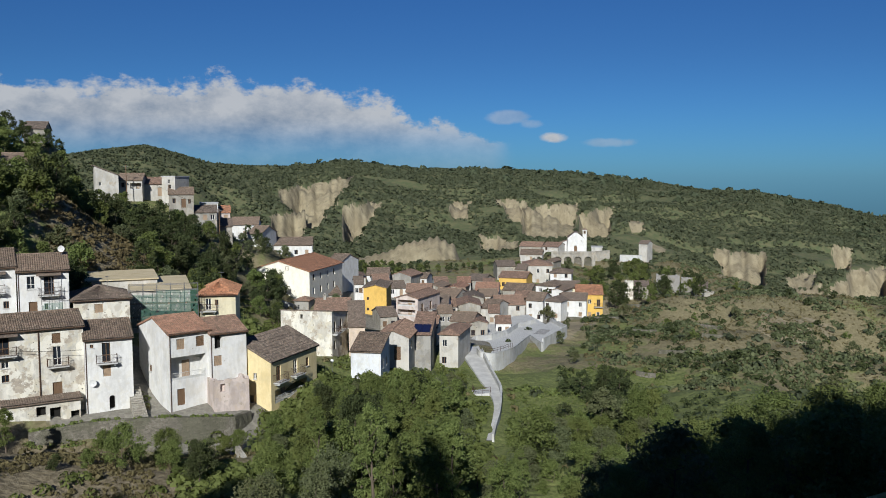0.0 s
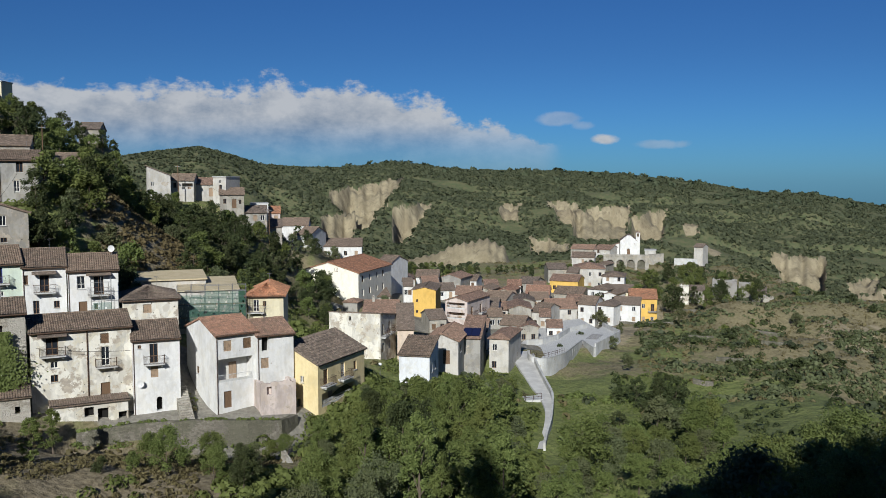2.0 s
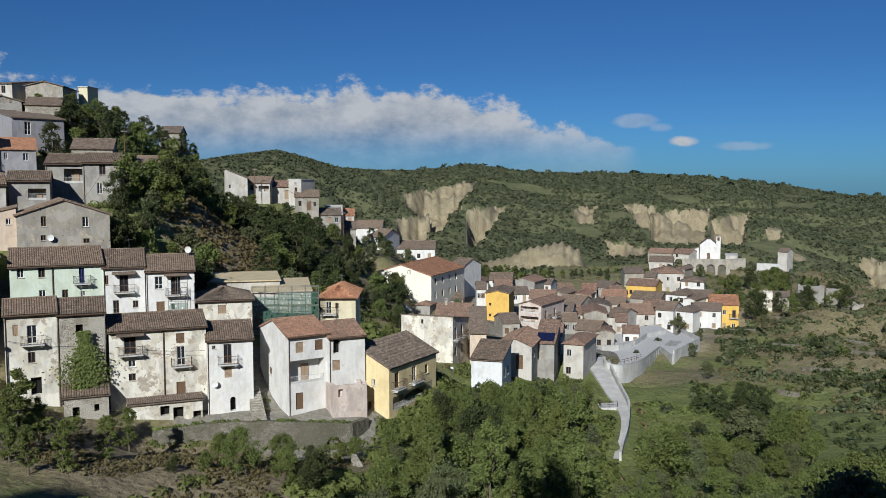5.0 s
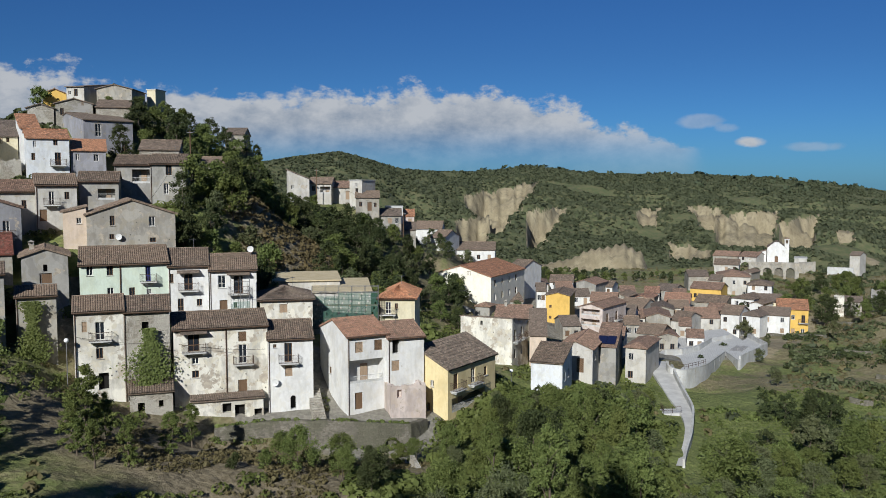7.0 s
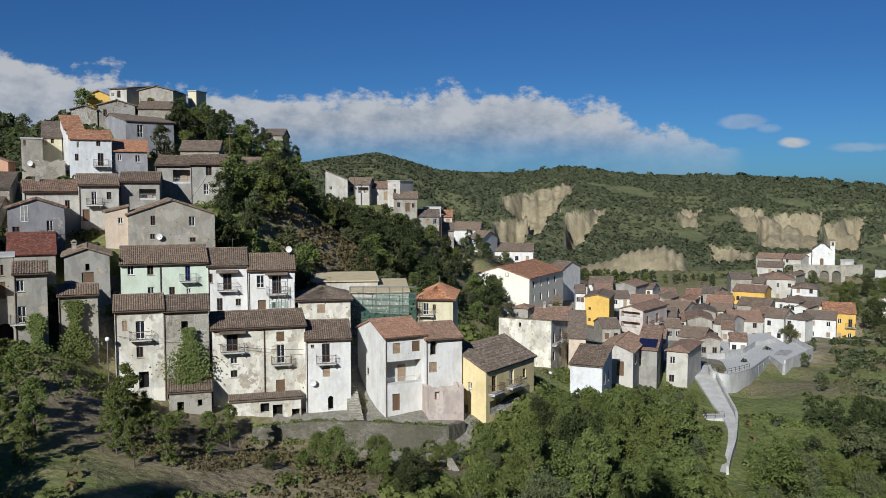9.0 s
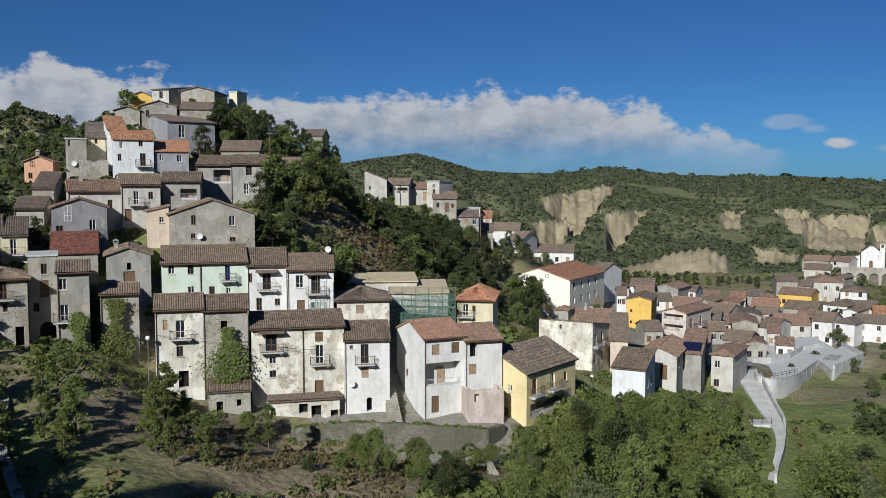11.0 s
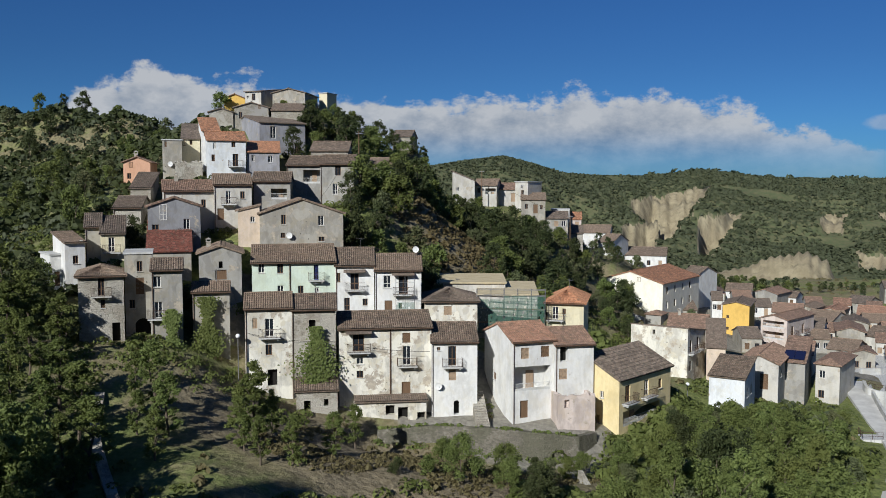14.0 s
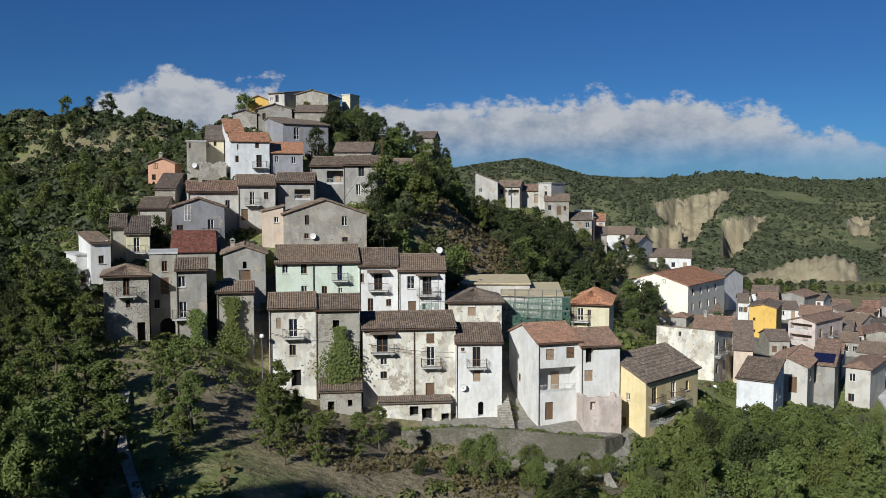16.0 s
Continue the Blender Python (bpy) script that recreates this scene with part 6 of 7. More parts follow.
def iron_rail(label, line, h=1.0):
    root = thing("railing", label, "railing", Matrix.Translation(line[0]))
    o = Vector(line[0])
    for a, b in zip(line, line[1:]):
        a, b = Vector(a) - o, Vector(b) - o
        for z in (h, h * 0.5):
            bm = bmesh.new()
            tube(bm, a + Vector((0, 0, z)), b + Vector((0, 0, z)), 0.035, sides=5)
            part("rail", bm, "iron", root)
        n = max(1, round((b - a).length / 1.3))
        for i in range(n + 1):
            p = a.lerp(b, i / n)
            bm = bmesh.new()
            tube(bm, p - Vector((0, 0, 0.4)), p + Vector((0, 0, h)), 0.035, sides=5)
            part("post", bm, "iron", root)


slab("landing", "pale concrete landing beside the lane", [(5.2, 139.6), (8.2, 140.6), (7.8, 143.4), (4.8, 142.4)], 4.1, "paving", thick=2.5)
iron_rail("dark iron railing of the landing beside the lane", [(7.9, 140.6, 4.1), (5.25, 139.7, 4.1), (4.9, 142.3, 4.1)])
iron_rail("dark iron railing on the curved wall", [(p[0], p[1] + 0.3, p[2] + 0.1) for p in BASTION[1:6]], 0.8)

# ---- church and its terrace ----


def church():
    root = thing("church", "small white gabled church with a bell tower", "church", pose(49.6, 338.4, 10.9, 0, 0, -9))
    bm = bmesh.new()
    w, d, h, ap = 6.4, 15.0, 5.4, 2.2
    f = lambda u, v, i: Vector((u, i, v))
    panel(bm, f, w, -5, h, [("a", 2.6, 0.0, 1.2, 2.5)])
    poly(bm, (f(0, h, 0), f(w, h, 0), f(w / 2 + 0.6, h + ap, 0), f(w / 2 - 0.6, h + ap, 0)))
    for m, ww in ((Matrix.Translation((w, 0, 0)) @ Matrix.Rotation(radians(90), 4, "Z"), d), (Matrix.Translation((w, d, 0)) @ Matrix.Rotation(radians(180), 4, "Z"), w), (Matrix.Translation((0, d, 0)) @ Matrix.Rotation(radians(-90), 4, "Z"), d)):
        panel(bm, lambda u, v, i, m=m: m @ Vector((u, i, v)), ww, -5, h, [])
    part("nave", bm, "white", root)
    bm = bmesh.new()
    slope(bm, (w + 0.2, 0.35, h), (w + 0.2, d, h), (w / 2, d, h + ap), (w / 2, 0.35, h + ap), 0.2, False)
    slope(bm, (-0.2, d, h), (-0.2, 0.35, h), (w / 2, 0.35, h + ap), (w / 2, d, h + ap), 0.2, False)
    part("roof", bm, "tile_brown", root)
    bm = bmesh.new()
    box(bm, 2.6, 0.5, 0, 3.8, 0.55, 2.4)
    part("door", bm, "wood_brown", root)
    bm = bmesh.new()
    box(bm, w - 0.5, 1.0, -4, w + 1.1, 2.6, h + 1.6)
    for x, y in ((w - 0.5, 1.0), (w + 0.75, 1.0), (w - 0.5, 2.25), (w + 0.75, 2.25)):
        box(bm, x, y, h + 1.6, x + 0.35, y + 0.35, h + 3.0)
    box(bm, w - 0.65, 0.85, h + 3.0, w + 1.25, 2.75, h + 3.25)
    tower = part("bell_tower", bm, "white", root)
    bm = bmesh.new()
    tube(bm, (w + 0.3, 1.8, h + 2.0), (w + 0.3, 1.8, h + 2.7), 0.38, 0.16, 10)
    part("bell", bm, "iron", tower)
    bm = bmesh.new()
    vs = [bm.verts.new((w + 0.3 + 1.05 * sx, 1.8 + 1.05 * sy, h + 3.26)) for sx, sy in ((-1, -1), (1, -1), (1, 1), (-1, 1))]
    top = bm.verts.new((w + 0.3, 1.8, h + 4.1))
    bm.faces.new(vs[::-1])
    for i in range(4):
        bm.faces.new((vs[i], vs[(i + 1) % 4], top))
    part("tower_roof", bm, "tile_brown", tower)


def arcade():
    root = thing("church_terrace", "stone terrace wall with blind arches below the church", "wall", pose(42.0, 329.2, 4.6, 0, 0, -3))
    bm = bmesh.new()
    w, h = 17.0, 6.4
    holes = [("a", 1.0 + i * 3.9, 0.6, 2.9, 4.6) for i in range(4)]
    panel(bm, lambda u, v, i: Vector((u, i, v)), w, -4, h, holes)
    for u in (0.0, w):
        poly(bm, ((u, 0, -4), (u, 9, -4), (u, 9, h), (u, 0, h)))
    poly(bm, ((0, 0, h), (w, 0, h), (w, 9, h), (0, 9, h)))
    part("wall", bm, "worn", root)
    for k, u, v, ow, oh in holes:
        bm = bmesh.new()
        box(bm, u, 0.86, v, u + ow, 1.0, v + oh)
        part("arch_back", bm, "fieldstone", root)
    bm = bmesh.new()
    box(bm, -0.1, -0.1, h + 0.004, w + 0.1, 0.3, h + 0.8)
    part("parapet", bm, "worn", root)


church()
arcade()
wall_run("terrace_wall", "long pale wall beyond the church", [(60, 335, 11.2), (66, 336.5, 11.5)], 1.2, 0.5, "worn", cope="worn")
wall_run("terrace_wall", "pale ramp wall on the far terrace", [(69, 331, 10.2), (77, 328.2, 10.2)], 1.4, 0.5, "concrete", cope="concrete")
wall_run("terrace_wall", "grey garden wall below the large white building", [(-43.5, 192, 14.6), (-38, 190.5, 13.2), (-33.6, 189.5, 12.0)], 2.4, 0.4, "concrete")


# ---- scaffold on the house under reconstruction ----


def scaffold():
    yaw, w, d, h = 14.0, 9.2, 1.2, 6.6
    root = thing("scaffold", "steel tube scaffold hung with green netting", "scaffold", pose(-43.4, 116.4, 18.9, 0, 0, yaw))
    xs = [w * i / 5 for i in range(6)]
    post = bmesh.new()
    tube(post, (0, 0, -2.0), (0, 0, h), 0.035, sides=5)
    me = mesh_of("post", post, "steel")
    for x in xs:
        for y in (0, d):
            part("post", me, None, root, m=Matrix.Translation((x, y, 0)))
    bar = bmesh.new()
    tube(bar, (0, 0, 0), (w, 0, 0), 0.03, sides=5)
    me = mesh_of("ledger", bar, "steel")
    for z in (1.9, 3.8, 4.8, 5.7, 6.5):
        for y in (0, d):
            part("ledger", me, None, root, m=Matrix.Translation((0, y, z)))
    bar = bmesh.new()
    box(bar, 0, 0.05, 0, w, d - 0.05, 0.05)
    me = mesh_of("platform", bar, "wood_tan")
    for z in (1.93, 3.83):
        part("platform", me, None, root, m=Matrix.Translation((0, 0, z)))
    for i in range(5):
        bm = bmesh.new()
        tube(bm, (xs[i], -0.03, 1.9), (xs[i + 1], -0.03, 3.8), 0.025, sides=5)
        part("brace", bm, "steel", root)
    for k, (x0, x1, z0, z1) in enumerate(((0.05, w * 0.4, 0.6, 5.2), (w * 0.4 + 0.03, w - 0.05, 1.0, 5.7))):
        bm = bmesh.new()
        n, rows = 26, 14
        vs = [[bm.verts.new((x0 + (x1 - x0) * i / n, -0.09 + 0.05 * noise.noise((i * 0.5, j * 0.3, k)), z0 + (z1 - z0) * j / rows)) for i in range(n + 1)] for j in range(rows + 1)]
        for j in range(rows):
            for i in range(n):
                if (i * 7 + j * 13 + k) % 11:
                    bm.faces.new((vs[j][i], vs[j][i + 1], vs[j + 1][i + 1], vs[j + 1][i]))
        part("netting", bm, "net", root, "loose green safety netting")


scaffold()


def balcony_screen():
    root = thing("scaffold", "narrow scaffold tower with green netting on a white house", "scaffold", pose(-51.6, 108.4, 20.1, 0, 0, 27))
    me = bmesh.new()
    tube(me, (0, 0, -1), (0, 0, 7.4), 0.03, sides=5)
    me = mesh_of("post", me, "steel")
    for x in (0, 1.2, 2.4):
        for y in (0, -1.0):
            part("post", me, None, root, m=Matrix.Translation((x, y, 0)))
    for z in (2.2, 4.4, 5.6, 6.8):
        bm = bmesh.new()
        tube(bm, (0, -1.0, z), (2.4, -1.0, z), 0.025, sides=5)
        part("ledger", bm, "steel", root)
    bm = bmesh.new()
    vs = [[bm.verts.new((2.4 * i / 12, -1.06 + 0.05 * noise.noise((i, j, 2.0)), 0.2 + 4.0 * j / 14)) for i in range(13)] for j in range(15)]
    for j in range(14):
        for i in range(12):
            if (i * 5 + j * 7) % 13:
                bm.faces.new((vs[j][i], vs[j][i + 1], vs[j + 1][i + 1], vs[j + 1][i]))
    part("netting", bm, "net", root, "green safety netting")


balcony_screen()

# dry-stone terrace walls on the slope
for (_ax, _ay), (_bx, _by) in (((45.0, 200.0), (50.3, 198.7)), ((37.0, 160.8), (40.5, 160.0)), ((46.0, 179.2), (51.5, 177.6)), ((60.4, 201.1), (65.4, 199.6)), ((57.3, 186.4), (62.8, 184.6)), ((52.8, 249.5), (60.7, 247.7)), ((30.5, 236.0), (38.0, 230.5)), ((40.0, 228.5), (47.0, 226.0))):
    wall_run("terrace_wall", "low dry-stone terrace wall on the slope", [(_ax, _ay, ground_at(_ax, _ay) + 0.9), ((_ax + _bx) / 2, (_ay + _by) / 2 - 0.6, ground_at((_ax + _bx) / 2, (_ay + _by) / 2) + 0.8), (_bx, _by, ground_at(_bx, _by) + 0.7)], 1.0, 0.5, "fieldstone", foot=2.0)

# ---- steps, path and lamps ----


def stair(name, label, foot, head, width, n, mat):
    a, b = Vector(foot), Vector(head)
    d = Vector((b.x - a.x, b.y - a.y, 0))
    run, ang = d.length, math.degrees(math.atan2(d.y, d.x))
    root = thing(name, label, "stairs", pose(a.x, a.y, a.z, 0, 0, ang))
    for i in range(n):
        bm = bmesh.new()
        box(bm, run * i / n, -width / 2, -3, run * (i + 1) / n + 0.02, width / 2, (b.z - a.z) * (i + 1) / n)
        part("step", bm, mat, root)


stair("stone_steps", "worn stone steps climbing beside the rubble house", (-80.2, 80.4, 20.4), (-85.2, 84.0, 26.6), 1.8, 24, "fieldstone")
stair("stone_steps", "narrow stone steps between two white houses", (-36.4, 100.6, 11.4), (-39.2, 105.6, 14.2), 1.5, 14, "rubble")
stair("stone_steps", "short stone steps below the street lamp", (-63.0, 88.0, 14.2), (-65.8, 91.5, 16.6), 2.2, 10, "worn")
PATHWAY = [(-66, 72), (-63, 68.5), (-59.5, 65), (-55.5, 62), (-51, 58.5)]
ribbon("path", "narrow pale stone path down the shaded slope", [(x, y, ground_at(x, y) + 0.3) for x, y in PATHWAY], 0.9, "rubble", "path", 0.4)


def street_lamp(x, y, z, h):
    root = thing("street_lamp", "slim street lamp with a white globe", "lamp", Matrix.Translation((x, y, z)), group="street lamps")
    bm = bmesh.new()
    tube(bm, (0, 0, -2), (0, 0, h), 0.06, 0.045, 8)
    part("pole", bm, "steel", root)
    bm = bmesh.new()
    bmesh.ops.create_icosphere(bm, subdivisions=2, radius=0.27, matrix=Matrix.Translation((0, 0, h + 0.24)))
    part("globe", bm, "lamp_globe", root)
    return root


street_lamp(-62.3, 89.2, 14.6, 7.2)
street_lamp(-17.0, 128.0, 6.5, 5.6)


def utility_pole(x, y, h, label):
    z = ground_at(x, y)
    root = thing("utility_pole", label, "pole", Matrix.Translation((x, y, z)), group="utility poles")
    bm = bmesh.new()
    tube(bm, (0, 0, -1), (0, 0, h), 0.12, 0.08, 7)
    part("pole", bm, "wood_brown", root)
    bm = bmesh.new()
    box(bm, -0.6, -0.05, h - 0.4, 0.6, 0.05, h - 0.3)
    part("crossarm", bm, "steel", root)


utility_pole(-73.0, 137.5, 9.0, "weathered timber utility pole on the slope")
utility_pole(-50.0, 190.0, 8.0, "thin pole beside the lane")
utility_pole(-70.5, 190.0, 8.0, "thin pole above the wooded slope")


def cable(label, a, b, sag):
    bm = bmesh.new()
    a, b = Vector(a), Vector(b)
    pts = [a.lerp(b, i / 12) - Vector((0, 0, sag * 4 * (i / 12) * (1 - i / 12))) for i in range(13)]
    for p, q in zip(pts, pts[1:]):
        tube(bm, p - a, q - a, 0.022, sides=4)
    ob = tagged(new("cable", mesh_of("cable", bm, "dark")), label, "cable", group="overhead cables")
    ob.location = a


def pole_top(x, y, h):
    return (x, y, ground_at(x, y) + h - 0.3)


cable("thin black cable hanging above the wooded slope", pole_top(-70.5, 190.0, 8.0), pole_top(-50.0, 190.0, 8.0), 1.2)
cable("thin black cable between two timber poles", pole_top(-73.0, 137.5, 9.0), (-70.2, 119.5, 37.0), 0.8)
cable("thin black cable along the white house fronts", (-52.6, 96.6, 20.6), (-43.4, 101.0, 19.6), 0.25)
cable("thin black cable slung between two house fronts", (-62.0, 90.5, 22.2), (-53.4, 96.4, 20.9), 0.4)

# ---- trees ----
ROAD_XY = [(p[0], p[1]) for p in ROAD]


def blocked(x, y, pad):
    if ((x + 58) / 8.5) ** 2 + ((y - 143) / 12) ** 2 < 1:      # an open bank of dry grass
        return True
    for fx, fy, yaw, w, d in FOOTPRINTS:
        if abs(x - fx) > 30 or abs(y - fy) > 30:
            continue
        c, s = math.cos(radians(yaw)), math.sin(radians(yaw))
        u, v = (x - fx) * c + (y - fy) * s, -(x - fx) * s + (y - fy) * c
        if -pad < u < w + pad and -pad < v < d + pad:
            return True
    return any((x - a) ** 2 + (y - b) ** 2 < (1.9 + pad * 0.6) ** 2 for a, b in ROAD_XY + [((p[0] + q[0]) / 2, (p[1] + q[1]) / 2) for p, q in zip(ROAD_XY, ROAD_XY[1:])])


def crown_mesh(name, rnd, height, spread, base, leaves, size, mat, lobes):
    """Leaves in loose clumps on lobes of uneven size, with gaps between."""
    bm_v, bm_f = [], []
    balls = []
    for i in range(lobes * 3):
        t = rnd.random() ** 0.85
        a = rnd.uniform(0, math.tau)
        z = base + (height - base) * (0.06 + 0.9 * t)
        reach = (0.55 + 1.5 * t * (1 - t) + 0.25 * (1 - t)) * (1.0 if t < 0.75 else 1.0 - 1.9 * (t - 0.75))
        rr = spread * reach * math.sqrt(rnd.uniform(0.05, 1.0)) * 0.78
        balls.append((Vector((rr * math.cos(a), rr * math.sin(a), z)), spread * rnd.uniform(0.13, 0.30)))
    weights = [b[1] ** 1.6 for b in balls]
    picks = rnd.choices(balls, weights, k=leaves)
    for c, r in picks:
        n = Vector((rnd.gauss(0, 1), rnd.gauss(0, 1), rnd.gauss(0.15, 0.9))).normalized()
        p = c + n * r * rnd.uniform(0.25, 1.25)
        t = (n * 0.6 + Vector((rnd.gauss(0, 0.7), rnd.gauss(0, 0.7), rnd.gauss(0.45, 0.6)))).normalized()
        u = t.orthogonal().normalized()
        u.rotate(Matrix.Rotation(rnd.uniform(0, math.tau), 3, t))
        v = t.cross(u)
        s = size * rnd.uniform(0.55, 1.3)
        k = len(bm_v)
        bm_v += [p - u * s, p + v * s * 0.55 - t * s * 0.15, p + u * s, p - v * s * 0.55 - t * s * 0.15]
        bm_f.append((k, k + 1, k + 2, k + 3))
    me = bpy.data.meshes.new(name)
    me.from_pydata(bm_v, [], bm_f)
    me.materials.append(MAT[mat])
    return me


def trunk_mesh(rnd, height, spread):
    bm = bmesh.new()
    p, r = Vector((0, 0, -0.6)), 0.035 * height * 0.55
    for i in range(4):
        q = p + Vector((rnd.uniform(-0.25, 0.25), rnd.uniform(-0.25, 0.25), height * 0.19))
        tube(bm, p, q, r, r * 0.75, 7)
        p, r = q, r * 0.75
        for k in range(2 if i else 0):
            a = rnd.uniform(0, math.tau)
            e = p + Vector((math.cos(a) * spread * 0.6, math.sin(a) * spread * 0.6, height * rnd.uniform(0.08, 0.22)))
            tube(bm, p, e, r * 0.6, r * 0.2, 5)
    return mesh_of("trunk", bm, "bark")


SPECIES = {
    "broad": ("broadleaf_tree", "leaf_green", 8.0, 3.2, 1.4, 2300, 0.27, 13, "green broadleaf tree with a full rounded crown"),
    "dark": ("oak_tree", "leaf_dark", 9.0, 3.4, 1.6, 2300, 0.27, 13, "dark green oak with a dense uneven crown"),
    "tall": ("poplar_tree", "leaf_green", 9.5, 1.65, 0.8, 2300, 0.22, 17, "slender light green tree"),
    "olive": ("olive_tree", "leaf_olive", 5.5, 2.6, 1.1, 1700, 0.22, 11, "grey-green olive tree with a loose crown"),
    "shrub": ("shrub", "leaf_green", 2.6, 1.7, 0.1, 800, 0.20, 8, "low bushy green shrub on the slope"),
    "shrubdark": ("shrub", "leaf_dark", 3.2, 1.9, 0.1, 900, 0.22, 8, "low dark green bush on the slope"),
    "near": ("bank_tree", "leaf_green", 10.0, 3.6, 2.0, 5200, 0.20, 20, "dark leafy tree on the shaded bank"),
}
PROTO = {}


def plant(kind, x, y, scale, turn, lift=-0.25, wide=1.0):
    name, mat, h, spread, base, leaves, size, lobes, label = SPECIES[kind]
    z = ground_at(x, y) + lift
    rnd = random.Random(int(abs(x * 31 + y * 17)))
    v = rnd.randrange(3)
    bearing = math.degrees(math.atan2(x, y))
    far = math.hypot(x, y) > 112 or not -57 < bearing < 33
    unseen = not -62 < bearing < 34
    leaves, size = (int(leaves * 0.2), size * 2.0) if unseen else (int(leaves * 0.85), size * 0.98) if far else (int(leaves * 2.2), size * 0.60)
    v += 6 if unseen else 3 if far else 0
    m = Matrix.LocRotScale((x, y, z), Euler((0, 0, turn)), (wide * scale * rnd.uniform(0.85, 1.15), wide * scale * rnd.uniform(0.85, 1.15), scale))
    if (kind, v) not in PROTO:
        r = random.Random(hash_of(kind) + v)
        root = thing(name, label, "tree" if h > 5 else "shrub", Matrix.Identity(4), group="trees on the slopes" if h > 5 else "shrubs on the slopes")
        part("trunk", trunk_mesh(r, h, spread), None, root)
        part("crown", crown_mesh("crown", r, h, spread, base, leaves, size, mat, lobes), None, root)
        PROTO[kind, v] = root
        root.matrix_basis = m
        return root
    o = PROTO[kind, v]
    keep = o.scale.copy()
    o.scale = (1, 1, 1)
    c = copy_thing(o, m)
    o.scale = keep
    return c


def hash_of(s):
    return sum(ord(c) * (i + 3) for i, c in enumerate(s))


# kept open round the broken garden walls
PLANTED = [(-23.4, 93.5), (-22, 91), (-20.5, 88.5), (-19, 86), (-17.6, 83), (-15.3, 90), (-13, 86.5), (-19, 81), (-21, 84), (-16, 79), (-18, 77), (-14.5, 81), (-20, 79)]


def wood(a0, a1, d0, d1, count, kinds, s0, s1, gap, seed, pad=0.8, top=None):
    """Trees scattered over a sector of the land, clear of houses and lane."""
    rnd = random.Random(seed)
    done = tries = 0
    while done < count and tries < count * 25:
        tries += 1
        a, d = radians(rnd.uniform(a0, a1)), math.sqrt(rnd.uniform(d0 * d0, d1 * d1))
        x, y = d * math.sin(a), d * math.cos(a)
        if blocked(x, y, pad) or any((x - p) ** 2 + (y - q) ** 2 < gap * gap for p, q in PLANTED):
            continue
        kind, size = rnd.choice(kinds), rnd.uniform(s0, s1)
        if top:   # trees stay below the sight line over the land, as sheltered ones do
            room = 40 + d * math.tan(radians(np.interp(math.degrees(a), *top))) - ground_at(x, y)
            size = min(size, room / SPECIES[kind][2] * rnd.uniform(0.8, 1.0))
            if size < 0.28:
                continue
        PLANTED.append((x, y))
        plant(kind, x, y, size, rnd.uniform(0, math.tau))
        done += 1


# the ravine below the town
RAVINE = ([-20, -9.5, -8.5, -3, 1.2, 2.0, 5.0, 5.8, 8, 14], [-16.4, -16.4, -13.2, -12.4, -12.8, -18.2, -18.2, -14.4, -14.6, -15])
wood(-17, -0.5, 80, 128, 70, ("broad", "broad", "tall", "dark", "olive"), 0.65, 1.1, 3.0, 11, top=RAVINE)
wood(-13, 6, 60, 90, 26, ("broad", "tall", "olive"), 0.7, 1.0, 4.0, 12, top=RAVINE)
# full bushes at the foot of the wall and of the yellow house
for _x, _y, _k in ((-31.5, 82.0, 0.62), (-28.6, 85.5, 0.55), (-34.4, 84.5, 0.45), (-19.5, 95.5, 0.55), (-23.6, 96.8, 0.42), (-15.8, 101.0, 0.6), (-14.0, 84.5, 0.6), (-26.5, 80.5, 0.5)):
    PLANTED.append((_x, _y))
    plant("broad", _x, _y, _k, _x)
# slender trees that stand clear of the shaded slope
for _x, _y, _top in ((-59.5, 72.1, 24.3), (-63.2, 74.1, 21.7), (-55.9, 69.9, 22.0), (-51.0, 76.4, 22.1), (-50.4, 73.1, 19.8), (-51.3, 79.8, 18.8), (-46.5, 71.0, 18.2), (-45.7, 86.9, 16.2), (-66.6, 67.8, 24.7), (-61.2, 64.8, 23.6), (-62.4, 62.0, 23.5), (-67.8, 63.3, 25.3), (-64.9, 59.0, 24.3), (-72.9, 69.7, 26.2), (-75.3, 66.8, 26.5), (-78.7, 75.3, 30.0), (-78.6, 72.2, 29.1), (-73.9, 74.6, 27.9), (-56.2, 61.4, 21.8), (-53.3, 65.6, 19.0), (-43.5, 78.9, 15.2), (-44.7, 73.5, 15.2)):
    PLANTED.append((_x, _y))
    plant("tall", _x, _y, max(0.5, (_top - ground_at(_x, _y)) / 8.8), _x, wide=1.4)
    for _k, (_dx, _dy) in enumerate(((1.6, -3.6), (2.6, -7.2))):      # lower ones of the same clump, down the slope
        _h = _top - 3.6 * (_k + 1) - ground_at(_x + _dx, _y + _dy)
        if _h > 3.0:
            PLANTED.append((_x + _dx, _y + _dy))
            plant("tall", _x + _dx, _y + _dy, _h / 8.8, _x * 2 + _k, wide=1.5)
# the shaded slope below the old stone houses
SLOPE = ([-56, -46, -44, -41, -38.5, -36, -33, -30], [-9, -10.3, -12.5, -11, -13.5, -12, -14.5, -15.6])
wood(-54, -44.8, 60, 96, 20, ("tall", "tall", "broad"), 0.9, 1.3, 2.8, 13, top=SLOPE)
wood(-58, -44.5, 85, 125, 34, ("broad", "dark", "olive"), 0.6, 1.0, 4.0, 14, top=([-60, -48, -44], [-1, -3.5, -5]))
